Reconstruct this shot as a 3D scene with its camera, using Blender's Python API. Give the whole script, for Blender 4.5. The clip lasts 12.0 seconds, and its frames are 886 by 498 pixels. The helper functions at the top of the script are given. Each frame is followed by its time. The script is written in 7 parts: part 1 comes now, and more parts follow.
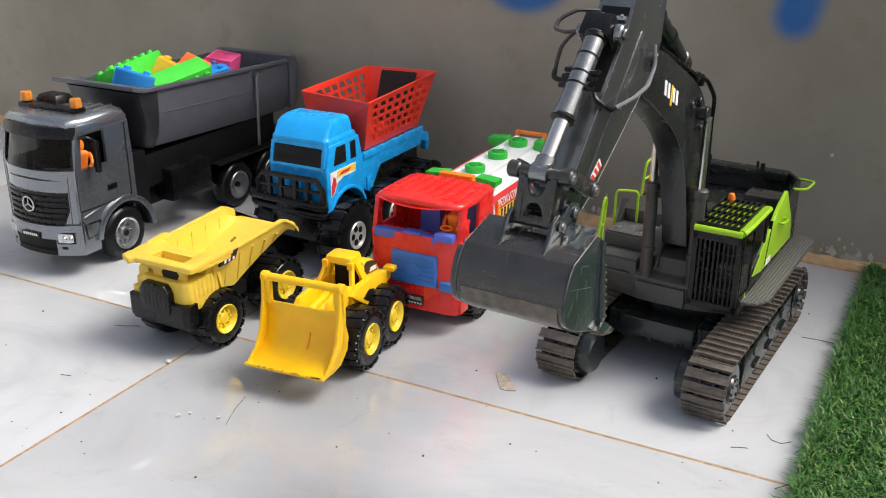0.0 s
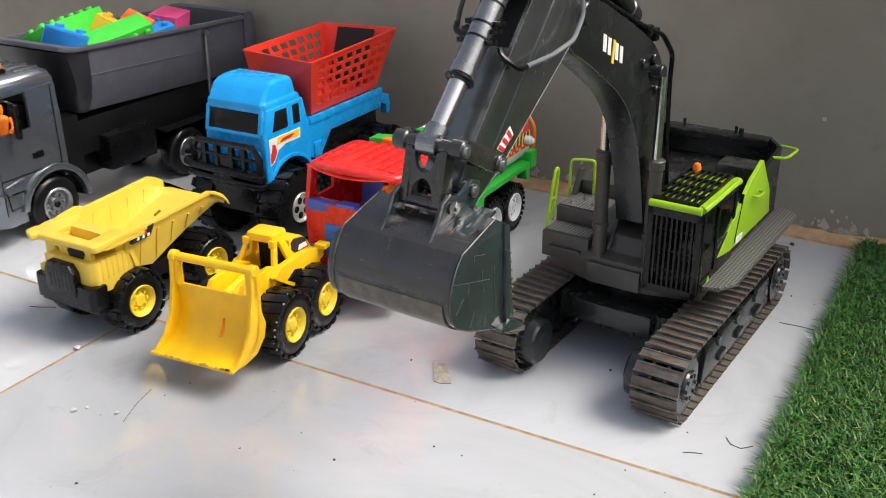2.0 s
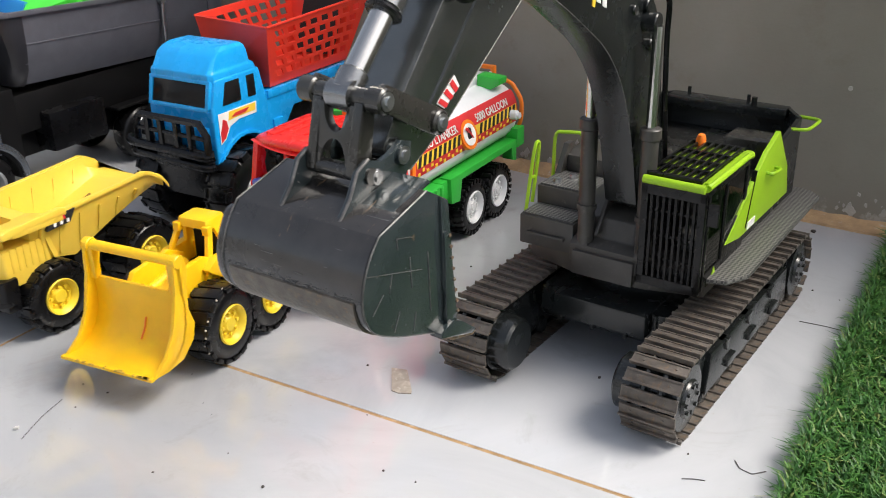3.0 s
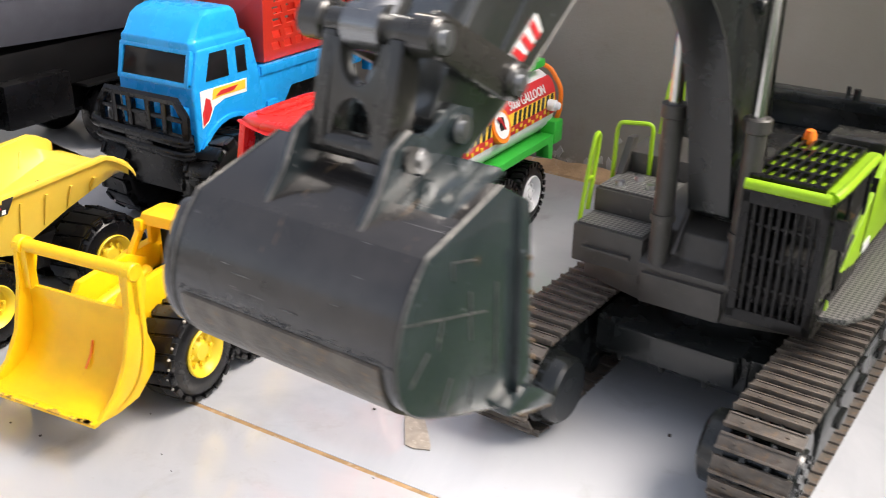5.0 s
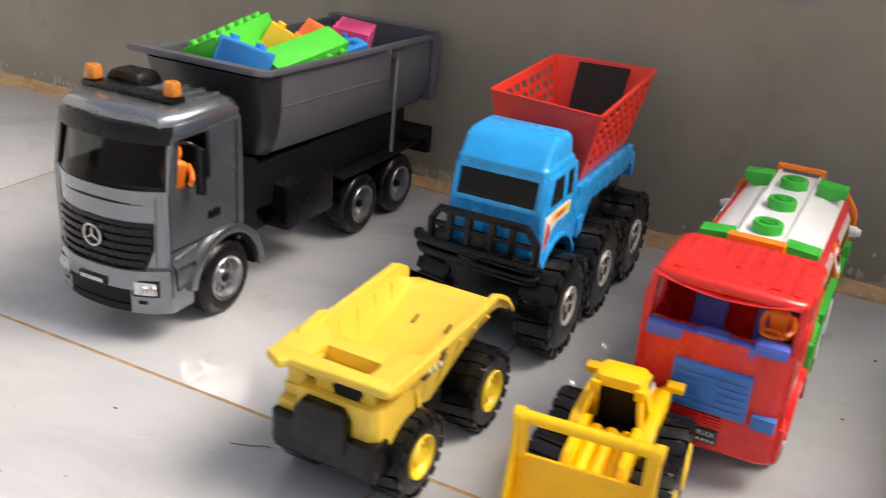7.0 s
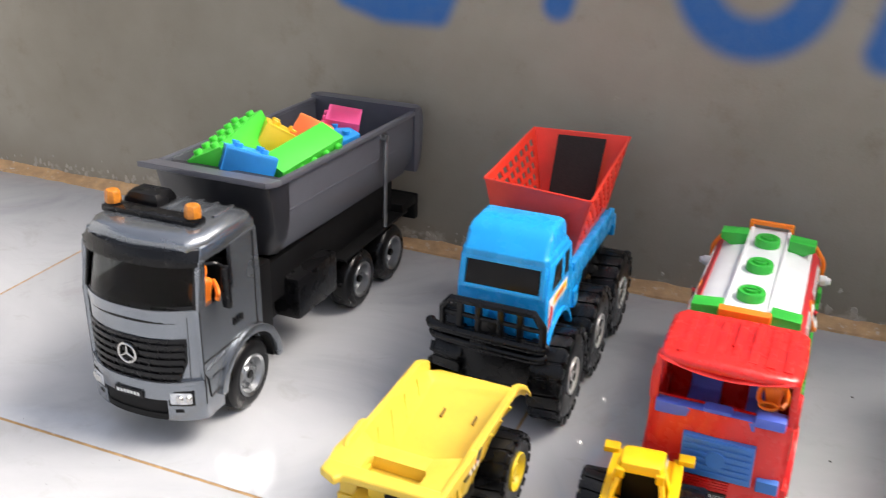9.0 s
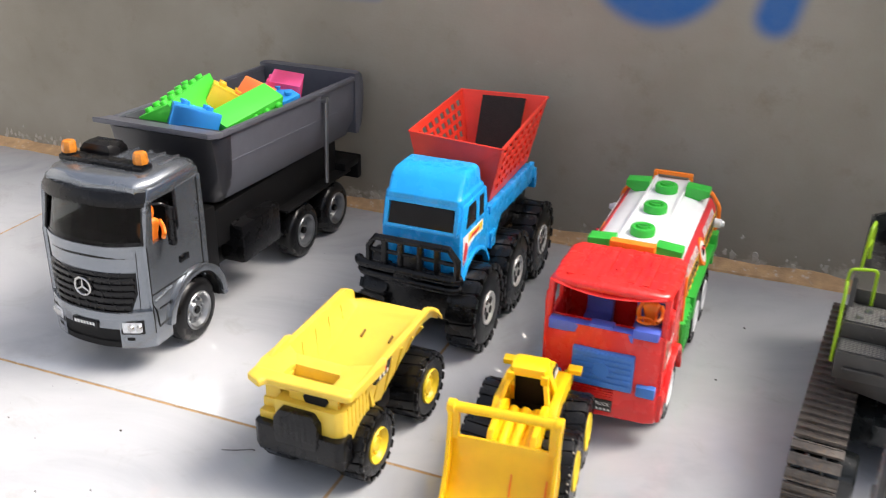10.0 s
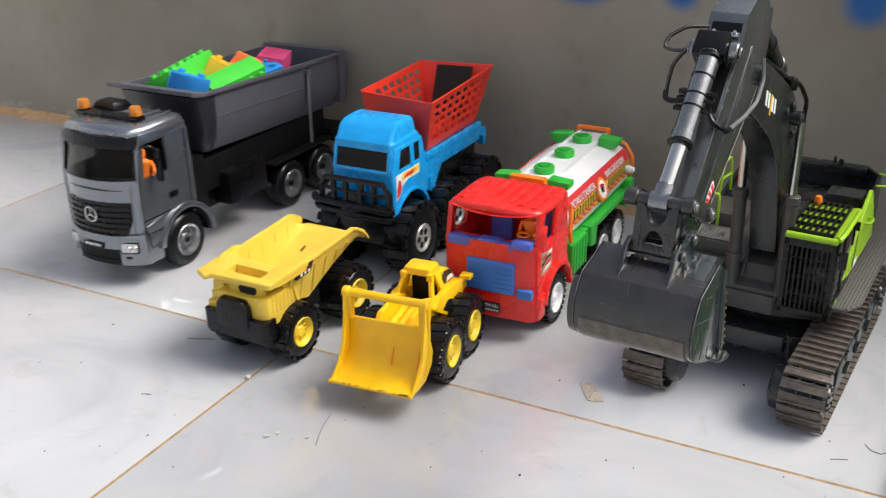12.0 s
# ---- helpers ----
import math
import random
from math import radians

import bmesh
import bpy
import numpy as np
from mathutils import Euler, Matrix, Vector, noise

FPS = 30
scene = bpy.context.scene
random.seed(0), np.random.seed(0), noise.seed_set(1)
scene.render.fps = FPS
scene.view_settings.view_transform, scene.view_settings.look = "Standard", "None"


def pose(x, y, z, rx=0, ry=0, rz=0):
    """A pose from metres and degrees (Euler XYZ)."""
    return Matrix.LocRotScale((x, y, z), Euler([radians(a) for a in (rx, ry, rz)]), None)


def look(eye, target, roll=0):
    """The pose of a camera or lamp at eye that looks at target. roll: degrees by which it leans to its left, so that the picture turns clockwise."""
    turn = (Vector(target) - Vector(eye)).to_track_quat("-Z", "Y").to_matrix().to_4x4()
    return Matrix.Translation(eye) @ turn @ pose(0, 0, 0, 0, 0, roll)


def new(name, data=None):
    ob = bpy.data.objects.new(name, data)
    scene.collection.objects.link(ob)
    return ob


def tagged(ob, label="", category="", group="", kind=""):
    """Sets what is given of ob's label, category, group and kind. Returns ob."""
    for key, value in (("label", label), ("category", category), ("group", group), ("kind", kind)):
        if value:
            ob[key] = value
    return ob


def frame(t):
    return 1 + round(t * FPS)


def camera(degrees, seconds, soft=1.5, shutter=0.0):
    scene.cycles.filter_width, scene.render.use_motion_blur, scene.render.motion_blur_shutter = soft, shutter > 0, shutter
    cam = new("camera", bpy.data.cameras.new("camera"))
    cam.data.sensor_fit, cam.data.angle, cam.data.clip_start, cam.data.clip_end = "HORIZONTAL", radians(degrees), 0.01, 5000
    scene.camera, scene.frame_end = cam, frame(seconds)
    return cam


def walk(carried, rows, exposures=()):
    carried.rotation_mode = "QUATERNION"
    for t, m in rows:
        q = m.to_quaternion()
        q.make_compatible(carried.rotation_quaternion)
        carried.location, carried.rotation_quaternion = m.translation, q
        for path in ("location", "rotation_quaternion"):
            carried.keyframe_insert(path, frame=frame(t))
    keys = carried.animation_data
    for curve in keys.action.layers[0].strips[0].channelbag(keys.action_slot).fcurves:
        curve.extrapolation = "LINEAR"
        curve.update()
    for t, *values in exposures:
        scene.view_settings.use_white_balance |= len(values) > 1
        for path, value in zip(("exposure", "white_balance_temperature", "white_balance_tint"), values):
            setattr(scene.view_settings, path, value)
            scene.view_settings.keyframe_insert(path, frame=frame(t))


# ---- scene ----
cam = camera(48.4, 12.0, soft=0.95, shutter=0.5)
PATH = [
    (0, (0.628, -0.699, 0.458), (-0.237, 0.944, -0.286), 0.1),
    (0.5, (0.647, -0.672, 0.46), (-0.234, 0.957, -0.297), 0.1),
    (1, (0.665, -0.634, 0.451), (-0.226, 0.976, -0.331), -0.1),
    (1.5, (0.669, -0.613, 0.446), (-0.233, 0.98, -0.36), -0.5),
    (2, (0.66, -0.576, 0.434), (-0.246, 1.01, -0.381), -0.6),
    (2.5, (0.653, -0.516, 0.407), (-0.269, 1.055, -0.417), -1.1),
    (2.7, (0.65, -0.492, 0.395), (-0.281, 1.074, -0.429), -1.3),
    (4.3, (0.593, -0.376, 0.337), (-0.352, 1.182, -0.487), -0.2),
    (4.5, (0.588, -0.365, 0.333), (-0.365, 1.193, -0.484), -0.3),
    (5, (0.55, -0.351, 0.322), (-0.374, 1.224, -0.495), 0.9),
    (5.2, (0.518, -0.361, 0.328), (-0.358, 1.228, -0.513), 1.8),
    (5.5, (0.472, -0.396, 0.321), (-0.388, 1.213, -0.498), 3.4),
    (6, (0.398, -0.444, 0.349), (-0.483, 1.159, -0.461), 3.3),
    (6.5, (0.33, -0.455, 0.369), (-0.558, 1.145, -0.438), 3.4),
    (7, (0.254, -0.479, 0.399), (-0.544, 1.169, -0.407), 4.4),
    (7.2, (0.217, -0.497, 0.409), (-0.543, 1.164, -0.406), 4.8),
    (8.8, (0.2, -0.513, 0.5), (-0.511, 1.166, -0.324), 1.1),
    (9, (0.214, -0.52, 0.497), (-0.485, 1.163, -0.326), 1.1),
    (9.5, (0.255, -0.551, 0.494), (-0.423, 1.14, -0.331), 1.2),
    (10, (0.308, -0.594, 0.494), (-0.365, 1.095, -0.342), 1.0),
    (10.5, (0.364, -0.625, 0.5), (-0.317, 1.06, -0.334), 0.7),
    (11, (0.428, -0.653, 0.501), (-0.254, 1.035, -0.329), 0.6),
    (11.5, (0.487, -0.69, 0.498), (-0.225, 0.987, -0.327), -0.0),
    (12, (0.554, -0.703, 0.493), (-0.313, 0.906, -0.318), -1.4),
]
EXPOSURES = [(0, 0.54, 6600, 10), (2.7, 0.57, 6600, 10), (4.4, 0.97, 6750, 12), (5.5, 0.94, 6850, 13), (6.5, 0.60, 7150, 13), (7.2, 0.55, 7150, 14), (9, 0.87, 6700, 12), (10.5, 0.93, 6700, 12), (12, 0.46, 6600, 10)]
walk(cam, [(t, look(eye, target, roll)) for t, eye, target, roll in PATH], EXPOSURES)

# ---- world and sun: soft daylight from the open side of the terrace ----
world = bpy.data.worlds.new("sky")
scene.world = world
world.use_nodes = True
wn = world.node_tree
sky = wn.nodes.new("ShaderNodeTexSky")
sky.sky_type, sky.sun_disc = "NISHITA", False
sky.sun_elevation, sky.sun_rotation = radians(52), radians(64)
sky.air_density, sky.dust_density, sky.ozone_density = 1.0, 4.0, 1.0
haze = wn.nodes.new("ShaderNodeHueSaturation")
haze.inputs["Saturation"].default_value = 0.55
wn.links.new(sky.outputs[0], haze.inputs["Color"])
wn.links.new(haze.outputs[0], wn.nodes["Background"].inputs[0])
wn.nodes["Background"].inputs[1].default_value = 0.14
sun = new("sun", bpy.data.lights.new("sun", "SUN"))
sun.data.energy, sun.data.angle, sun.data.color = 2.1, radians(30), (1.0, 0.955, 0.885)
sun.matrix_world = look((1.25, 0.60, 1.75), (0, 0, 0))


# ---- materials ----


def nodes_of(name):
    m = bpy.data.materials.new(name)
    m.use_nodes = True
    return m, m.node_tree.nodes, m.node_tree.links, m.node_tree.nodes["Principled BSDF"]


def noise_node(nd, lk, scale, detail=4.0, rough=0.55):
    co = nd.new("ShaderNodeTexCoord")
    n = nd.new("ShaderNodeTexNoise")
    n.inputs["Scale"].default_value, n.inputs["Detail"].default_value, n.inputs["Roughness"].default_value = scale, detail, rough
    lk.new(co.outputs["Object"], n.inputs["Vector"])
    return n


def ramp_node(nd, lk, src, stops):
    r = nd.new("ShaderNodeValToRGB")
    e = r.color_ramp.elements
    while len(e) < len(stops):
        e.new(0.5)
    for k, (p, c) in zip(e, stops):
        k.position, k.color = p, (*c, 1) if len(c) == 3 else c
    lk.new(src, r.inputs[0])
    return r


def tint(c, f):
    return tuple(min(1.0, v * f) for v in c)


def surface(name, col, rough=0.4, metal=0.0, var=0.12, scale=55, bump=0.08, bscale=500, dirt=None, dirt_at=0.62, spec=0.5, coat=0.0, trans=0.0, glow=0.0):
    """A procedural material: broad tone variation, fine relief, uneven gloss, and optional dust or wear patches."""
    m, nd, lk, p = nodes_of(name)
    broad = noise_node(nd, lk, scale)
    base = ramp_node(nd, lk, broad.outputs["Fac"], [(0.3, tint(col, 1 - var)), (0.7, tint(col, 1 + var))])
    out = base.outputs[0]
    if dirt:
        patch = noise_node(nd, lk, scale * 2.6, 6, 0.65)
        mask = ramp_node(nd, lk, patch.outputs["Fac"], [(dirt_at, (0, 0, 0)), (dirt_at + 0.14, (1, 1, 1))])
        mix = nd.new("ShaderNodeMix")
        mix.data_type = "RGBA"
        lk.new(mask.outputs[0], mix.inputs[0])
        lk.new(out, mix.inputs[6])
        mix.inputs[7].default_value = (*dirt, 1)
        out = mix.outputs[2]
    lk.new(out, p.inputs["Base Color"])
    fine = noise_node(nd, lk, bscale, 3)
    r = nd.new("ShaderNodeMapRange")
    r.inputs["To Min"].default_value, r.inputs["To Max"].default_value = max(0.02, rough - 0.08), min(1.0, rough + 0.1)
    lk.new(broad.outputs["Fac"], r.inputs["Value"])
    lk.new(r.outputs[0], p.inputs["Roughness"])
    b = nd.new("ShaderNodeBump")
    b.inputs["Strength"].default_value, b.inputs["Distance"].default_value = bump, 0.001
    lk.new(fine.outputs["Fac"], b.inputs["Height"])
    lk.new(b.outputs[0], p.inputs["Normal"])
    p.inputs["Metallic"].default_value = metal
    p.inputs["Specular IOR Level"].default_value = spec
    p.inputs["Coat Weight"].default_value, p.inputs["Coat Roughness"].default_value = coat, 0.16
    p.inputs["Transmission Weight"].default_value = trans
    if glow:
        p.inputs["Subsurface Weight"].default_value = 0.25
        p.inputs["Subsurface Radius"].default_value = (glow * 0.3, glow * 0.2, glow * 0.1)
        p.inputs["Subsurface Scale"].default_value = 1.0
    return m


YELLOW = surface("yellow_plastic", (0.76, 0.53, 0.066), 0.36, var=0.04, dirt=(0.68, 0.47, 0.06), dirt_at=0.66, glow=0.004)
YELLOW_DEEP = surface("deep_yellow_plastic", (0.92, 0.54, 0.008), 0.32, var=0.05, dirt=(0.80, 0.46, 0.02), dirt_at=0.68, glow=0.004)
YELLOW_RIM = surface("yellow_rim_plastic", (0.80, 0.58, 0.03), 0.4)
RED = surface("red_plastic", (0.78, 0.026, 0.022), 0.26, var=0.05, coat=0.2, glow=0.004)
RED_MATT = surface("red_basket_plastic", (0.76, 0.042, 0.020), 0.38, var=0.06, glow=0.004)
BLUE = surface("blue_plastic", (0.006, 0.35, 0.82), 0.26, var=0.05, bump=0.03, coat=0.1, spec=0.4)
DASH = surface("indigo_plastic", (0.085, 0.15, 0.62), 0.35)
PANEL_BLUE = surface("panel_blue_plastic", (0.045, 0.19, 0.58), 0.4)
GREEN = surface("green_plastic", (0.03, 0.46, 0.05), 0.34, var=0.06)
WHITE = surface("white_plastic", (0.80, 0.81, 0.82), 0.34, var=0.03)
ORANGE = surface("orange_plastic", (0.95, 0.23, 0.015), 0.4, var=0.05, glow=0.01)
LIME = surface("lime_paint", (0.30, 0.53, 0.015), 0.36, var=0.06)
AMBER = surface("amber_lens", (0.75, 0.26, 0.03), 0.15, var=0.25, scale=200, trans=0.25)
BLACK = surface("black_plastic", (0.004, 0.004, 0.0046), 0.26, var=0.25, spec=0.32)
BLACK_MATT = surface("matt_black_plastic", (0.004, 0.004, 0.0044), 0.5, var=0.25, spec=0.22)
RUBBER = surface("black_tyre_rubber", (0.0050, 0.0050, 0.0054), 0.27, var=0.3, dirt=(0.014, 0.0135, 0.013), dirt_at=0.68, spec=0.32)
TRACK = surface("dusty_track_metal", (0.125, 0.108, 0.092), 0.50, metal=0.35, var=0.35, scale=120, dirt=(0.20, 0.135, 0.085), dirt_at=0.55, bump=0.25)
MACHINE = surface("charcoal_painted_metal", (0.0105, 0.0125, 0.0125), 0.25, metal=0.0, var=0.18, dirt=(0.026, 0.025, 0.023), dirt_at=0.66, coat=0.2)
LINK_METAL = surface("dark_link_metal", (0.030, 0.029, 0.026), 0.26, metal=0.1, var=0.2, dirt=(0.05, 0.046, 0.040), dirt_at=0.62, coat=0.4)
MACHINE_DUSTY = surface("dusty_charcoal_metal", (0.050, 0.047, 0.043), 0.40, metal=0.1, var=0.22, dirt=(0.100, 0.090, 0.078), dirt_at=0.60)
# bare worn metal; also colours the highlight drawn on the boom edge
WEAR_AND_GLINT = surface("worn_metal_and_glint", (0.105, 0.102, 0.098), 0.38, metal=0.4, var=0.5, scale=160, dirt=(0.33, 0.31, 0.27), dirt_at=0.58)
STICK_PAINT = surface("glossy_grey_stick_paint", (0.175, 0.186, 0.186), 0.24, metal=0.85, var=0.12, scale=40, coat=0.3)
HOSE_GREY = surface("grey_hydraulic_hose", (0.22, 0.23, 0.24), 0.3, metal=0.4, var=0.1)
HOSE_BROWN = surface("dark_brown_hydraulic_hose", (0.030, 0.024, 0.020), 0.25, var=0.2, coat=0.4)
CHROME = surface("polished_rod_steel", (0.56, 0.55, 0.53), 0.19, metal=1.0, var=0.06, bump=0.02)
GUNMETAL = surface("gunmetal_barrel", (0.26, 0.265, 0.27), 0.24, metal=0.9, var=0.15)
STEEL = surface("barrel_steel", (0.34, 0.35, 0.36), 0.30, metal=0.9, var=0.12)
SILVER = surface("silver_cab_paint", (0.235, 0.255, 0.28), 0.24, metal=0.8, var=0.03, scale=20, coat=0.5)
RIM_SILVER = surface("silver_plated_rim", (0.74, 0.73, 0.71), 0.28, metal=0.6, var=0.1, dirt=(0.30, 0.28, 0.25), dirt_at=0.66)
BED_GREY = surface("dark_grey_bed_plastic", (0.098, 0.101, 0.120), 0.36, metal=0.15, var=0.10, dirt=(0.165, 0.16, 0.158), dirt_at=0.66)
# darker copy of the bed grey: shade of the bed front put into colour
BED_FRONT_SHADE = surface("shade_dark_bed_plastic", (0.022, 0.022, 0.026), 0.34, var=0.12, dirt=(0.035, 0.034, 0.034), dirt_at=0.66)
TRIM_WHITE = surface("white_sticker_print", (0.82, 0.82, 0.80), 0.45, var=0.03)
RED_PRINT = surface("red_sticker_print", (0.62, 0.03, 0.035), 0.4, var=0.04)
YELLOW_PRINT = surface("yellow_sticker_print", (0.88, 0.60, 0.05), 0.4, var=0.04)
BLACK_PRINT = surface("black_sticker_print", (0.02, 0.02, 0.02), 0.4)
STICKER_TAN = surface("faded_sticker_print", (0.42, 0.27, 0.17), 0.4, var=0.45, scale=260, dirt=(0.55, 0.50, 0.42), dirt_at=0.52)
PINK = surface("pink_plastic", (0.85, 0.10, 0.30), 0.4, var=0.05)
BRICK_GREEN = surface("green_brick_plastic", (0.06, 0.60, 0.05), 0.36, var=0.06)
BRICK_BLUE = surface("blue_brick_plastic", (0.02, 0.28, 0.72), 0.36, var=0.06)
BRICK_ORANGE = surface("orange_brick_plastic", (0.92, 0.20, 0.04), 0.38, var=0.05)
BRICK_YELLOW = surface("yellow_brick_plastic", (0.92, 0.55, 0.03), 0.38, var=0.05)
HEADLAMP = surface("clear_headlamp_plastic", (0.62, 0.64, 0.66), 0.12, metal=0.4, var=0.25, scale=300)
FOAM = surface("black_foam", (0.012, 0.011, 0.011), 0.9, var=0.3, scale=150, bump=0.4)


def dark_glass(name, col, rough, trans):
    m, nd, lk, p = nodes_of(name)
    n = noise_node(nd, lk, 40)
    r = ramp_node(nd, lk, n.outputs["Fac"], [(0.35, tint(col, 0.85)), (0.7, tint(col, 1.15))])
    lk.new(r.outputs[0], p.inputs["Base Color"])
    p.inputs["Roughness"].default_value, p.inputs["Transmission Weight"].default_value, p.inputs["IOR"].default_value = rough, trans, 1.24
    return m


GLASS = dark_glass("smoked_glass", (0.16, 0.17, 0.165), 0.02, 1.0)
PAINTED_GLASS = dark_glass("black_window_film", (0.012, 0.012, 0.013), 0.12, 0.0)


def diamond_plate():
    m, nd, lk, p = nodes_of("chequer_plate")
    co = nd.new("ShaderNodeTexCoord")
    mp = nd.new("ShaderNodeMapping")
    mp.inputs["Rotation"].default_value[2] = radians(45)
    ck = nd.new("ShaderNodeTexChecker")
    ck.inputs["Scale"].default_value = 480
    lk.new(co.outputs["Object"], mp.inputs[0])
    lk.new(mp.outputs[0], ck.inputs[0])
    ck.inputs[1].default_value, ck.inputs[2].default_value = (0.07, 0.07, 0.068, 1), (0.20, 0.195, 0.185, 1)
    lk.new(ck.outputs[0], p.inputs["Base Color"])
    b = nd.new("ShaderNodeBump")
    b.inputs["Strength"].default_value, b.inputs["Distance"].default_value = 0.6, 0.0006
    lk.new(ck.outputs[1], b.inputs["Height"])
    lk.new(b.outputs[0], p.inputs["Normal"])
    p.inputs["Roughness"].default_value, p.inputs["Metallic"].default_value = 0.45, 0.3
    return m


PLATE = diamond_plate()


def bucket_paint(name, low, high, metal=0.0):
    """Glossy charcoal paint, with drawn-out scratches and rusty scuffs in patches."""
    m, nd, lk, p = nodes_of(name)
    co = nd.new("ShaderNodeTexCoord")
    broad = noise_node(nd, lk, 45, 4, 0.6)
    base = ramp_node(nd, lk, broad.outputs["Fac"], [(0.3, low), (0.7, high)])
    out = base.outputs[0]
    for stretch, at, col, level in (((35, 420, 420), 0.68, (0.17, 0.165, 0.16), 0.50), ((500, 60, 90), 0.69, (0.21, 0.135, 0.075), 0.50), ((160, 160, 160), 0.70, (0.13, 0.10, 0.075), 0.50)):
        mp = nd.new("ShaderNodeMapping")
        mp.inputs["Scale"].default_value = stretch
        mp.inputs["Rotation"].default_value = (0.1, 0.06, 0.05)
        lk.new(co.outputs["Object"], mp.inputs[0])
        n = nd.new("ShaderNodeTexNoise")
        n.inputs["Scale"].default_value, n.inputs["Detail"].default_value = 1.0, 3
        lk.new(mp.outputs[0], n.inputs["Vector"])
        lines = ramp_node(nd, lk, n.outputs["Fac"], [(at, (0, 0, 0)), (at + 0.05, (1, 1, 1))])
        where = noise_node(nd, lk, 38, 3, 0.6)
        wm = ramp_node(nd, lk, where.outputs["Fac"], [(level, (0, 0, 0)), (level + 0.12, (1, 1, 1))])
        f = nd.new("ShaderNodeMath")
        f.operation = "MULTIPLY"
        lk.new(lines.outputs[0], f.inputs[0])
        lk.new(wm.outputs[0], f.inputs[1])
        mix = nd.new("ShaderNodeMix")
        mix.data_type = "RGBA"
        lk.new(f.outputs[0], mix.inputs[0])
        lk.new(out, mix.inputs[6])
        mix.inputs[7].default_value = (*col, 1)
        out = mix.outputs[2]
    lk.new(out, p.inputs["Base Color"])
    rr = nd.new("ShaderNodeMapRange")
    rr.inputs["To Min"].default_value, rr.inputs["To Max"].default_value = 0.12, 0.27
    lk.new(broad.outputs["Fac"], rr.inputs["Value"])
    lk.new(rr.outputs[0], p.inputs["Roughness"])
    fine = noise_node(nd, lk, 300, 3)
    b = nd.new("ShaderNodeBump")
    b.inputs["Strength"].default_value, b.inputs["Distance"].default_value = 0.12, 0.001
    lk.new(fine.outputs["Fac"], b.inputs["Height"])
    lk.new(b.outputs[0], p.inputs["Normal"])
    p.inputs["Coat Weight"].default_value = 0.5
    p.inputs["Metallic"].default_value = metal
    return m


BUCKET_PAINT = bucket_paint("scratched_bucket_paint", (0.016, 0.024, 0.026), (0.032, 0.042, 0.045))
BUCKET_SHELL = bucket_paint("dusty_bucket_paint", (0.024, 0.023, 0.023), (0.044, 0.041, 0.039), 0.1)
DUSTY_BAND = surface("dusty_wear_plate", (0.115, 0.100, 0.082), 0.36, metal=0.3, var=0.40, scale=140, dirt=(0.21, 0.135, 0.075), dirt_at=0.56, bump=0.3)
RUST = surface("rusty_scuffed_steel", (0.20, 0.135, 0.085), 0.5, metal=0.4, var=0.35, scale=160, dirt=(0.30, 0.27, 0.24), dirt_at=0.55, bump=0.3)


def tile_material():
    m, nd, lk, p = nodes_of("glossy_white_tile")
    veins = noise_node(nd, lk, 3.2, 8, 0.6)
    veins.inputs["Distortion"].default_value = 1.6
    r = ramp_node(nd, lk, veins.outputs["Fac"], [(0.30, (0.385, 0.40, 0.425)), (0.45, (0.475, 0.49, 0.51)), (0.66, (0.54, 0.55, 0.57))])
    smear = noise_node(nd, lk, 9, 6, 0.7)
    smear.inputs["Distortion"].default_value = 2.2
    mask = ramp_node(nd, lk, smear.outputs["Fac"], [(0.56, (0, 0, 0)), (0.76, (0.6, 0.6, 0.6))])
    mix = nd.new("ShaderNodeMix")
    mix.data_type = "RGBA"
    lk.new(mask.outputs[0], mix.inputs[0])
    lk.new(r.outputs[0], mix.inputs[6])
    mix.inputs[7].default_value = (0.365, 0.357, 0.345, 1)
    grit = noise_node(nd, lk, 240, 2, 0.5)
    gm = ramp_node(nd, lk, grit.outputs["Fac"], [(0.74, (0, 0, 0)), (0.80, (0.5, 0.5, 0.5))])
    mix2 = nd.new("ShaderNodeMix")
    mix2.data_type = "RGBA"
    lk.new(gm.outputs[0], mix2.inputs[0])
    lk.new(mix.outputs[2], mix2.inputs[6])
    mix2.inputs[7].default_value = (0.42, 0.38, 0.33, 1)
    lk.new(mix2.outputs[2], p.inputs["Base Color"])
    rr = nd.new("ShaderNodeMapRange")
    rr.inputs["To Min"].default_value, rr.inputs["To Max"].default_value = 0.02, 0.09
    lk.new(smear.outputs["Fac"], rr.inputs["Value"])
    lk.new(rr.outputs[0], p.inputs["Roughness"])
    p.inputs["Specular IOR Level"].default_value = 1.0
    return m


TILE = tile_material()
GROUT = surface("ochre_grout", (0.36, 0.23, 0.11), 0.9, var=0.35, scale=70, dirt=(0.55, 0.46, 0.36), dirt_at=0.56, bump=0.5)
MORTAR = surface("ochre_mortar_fillet", (0.52, 0.33, 0.17), 0.9, var=0.25, scale=50, dirt=(0.62, 0.56, 0.48), dirt_at=0.58, bump=0.6)
CHIP = surface("chipped_white_plaster", (0.46, 0.42, 0.365), 0.9, var=0.22, bump=0.5)
TURF_BASE = surface("turf_backing", (0.018, 0.045, 0.012), 0.95, var=0.3)


def turf_material():
    m, nd, lk, p = nodes_of("green_turf_blades")
    g = nd.new("ShaderNodeNewGeometry")
    r = ramp_node(nd, lk, g.outputs["Random Per Island"], [(0.0, (0.016, 0.075, 0.012)), (0.5, (0.035, 0.14, 0.018)), (0.85, (0.075, 0.20, 0.03)), (1.0, (0.20, 0.24, 0.07))])
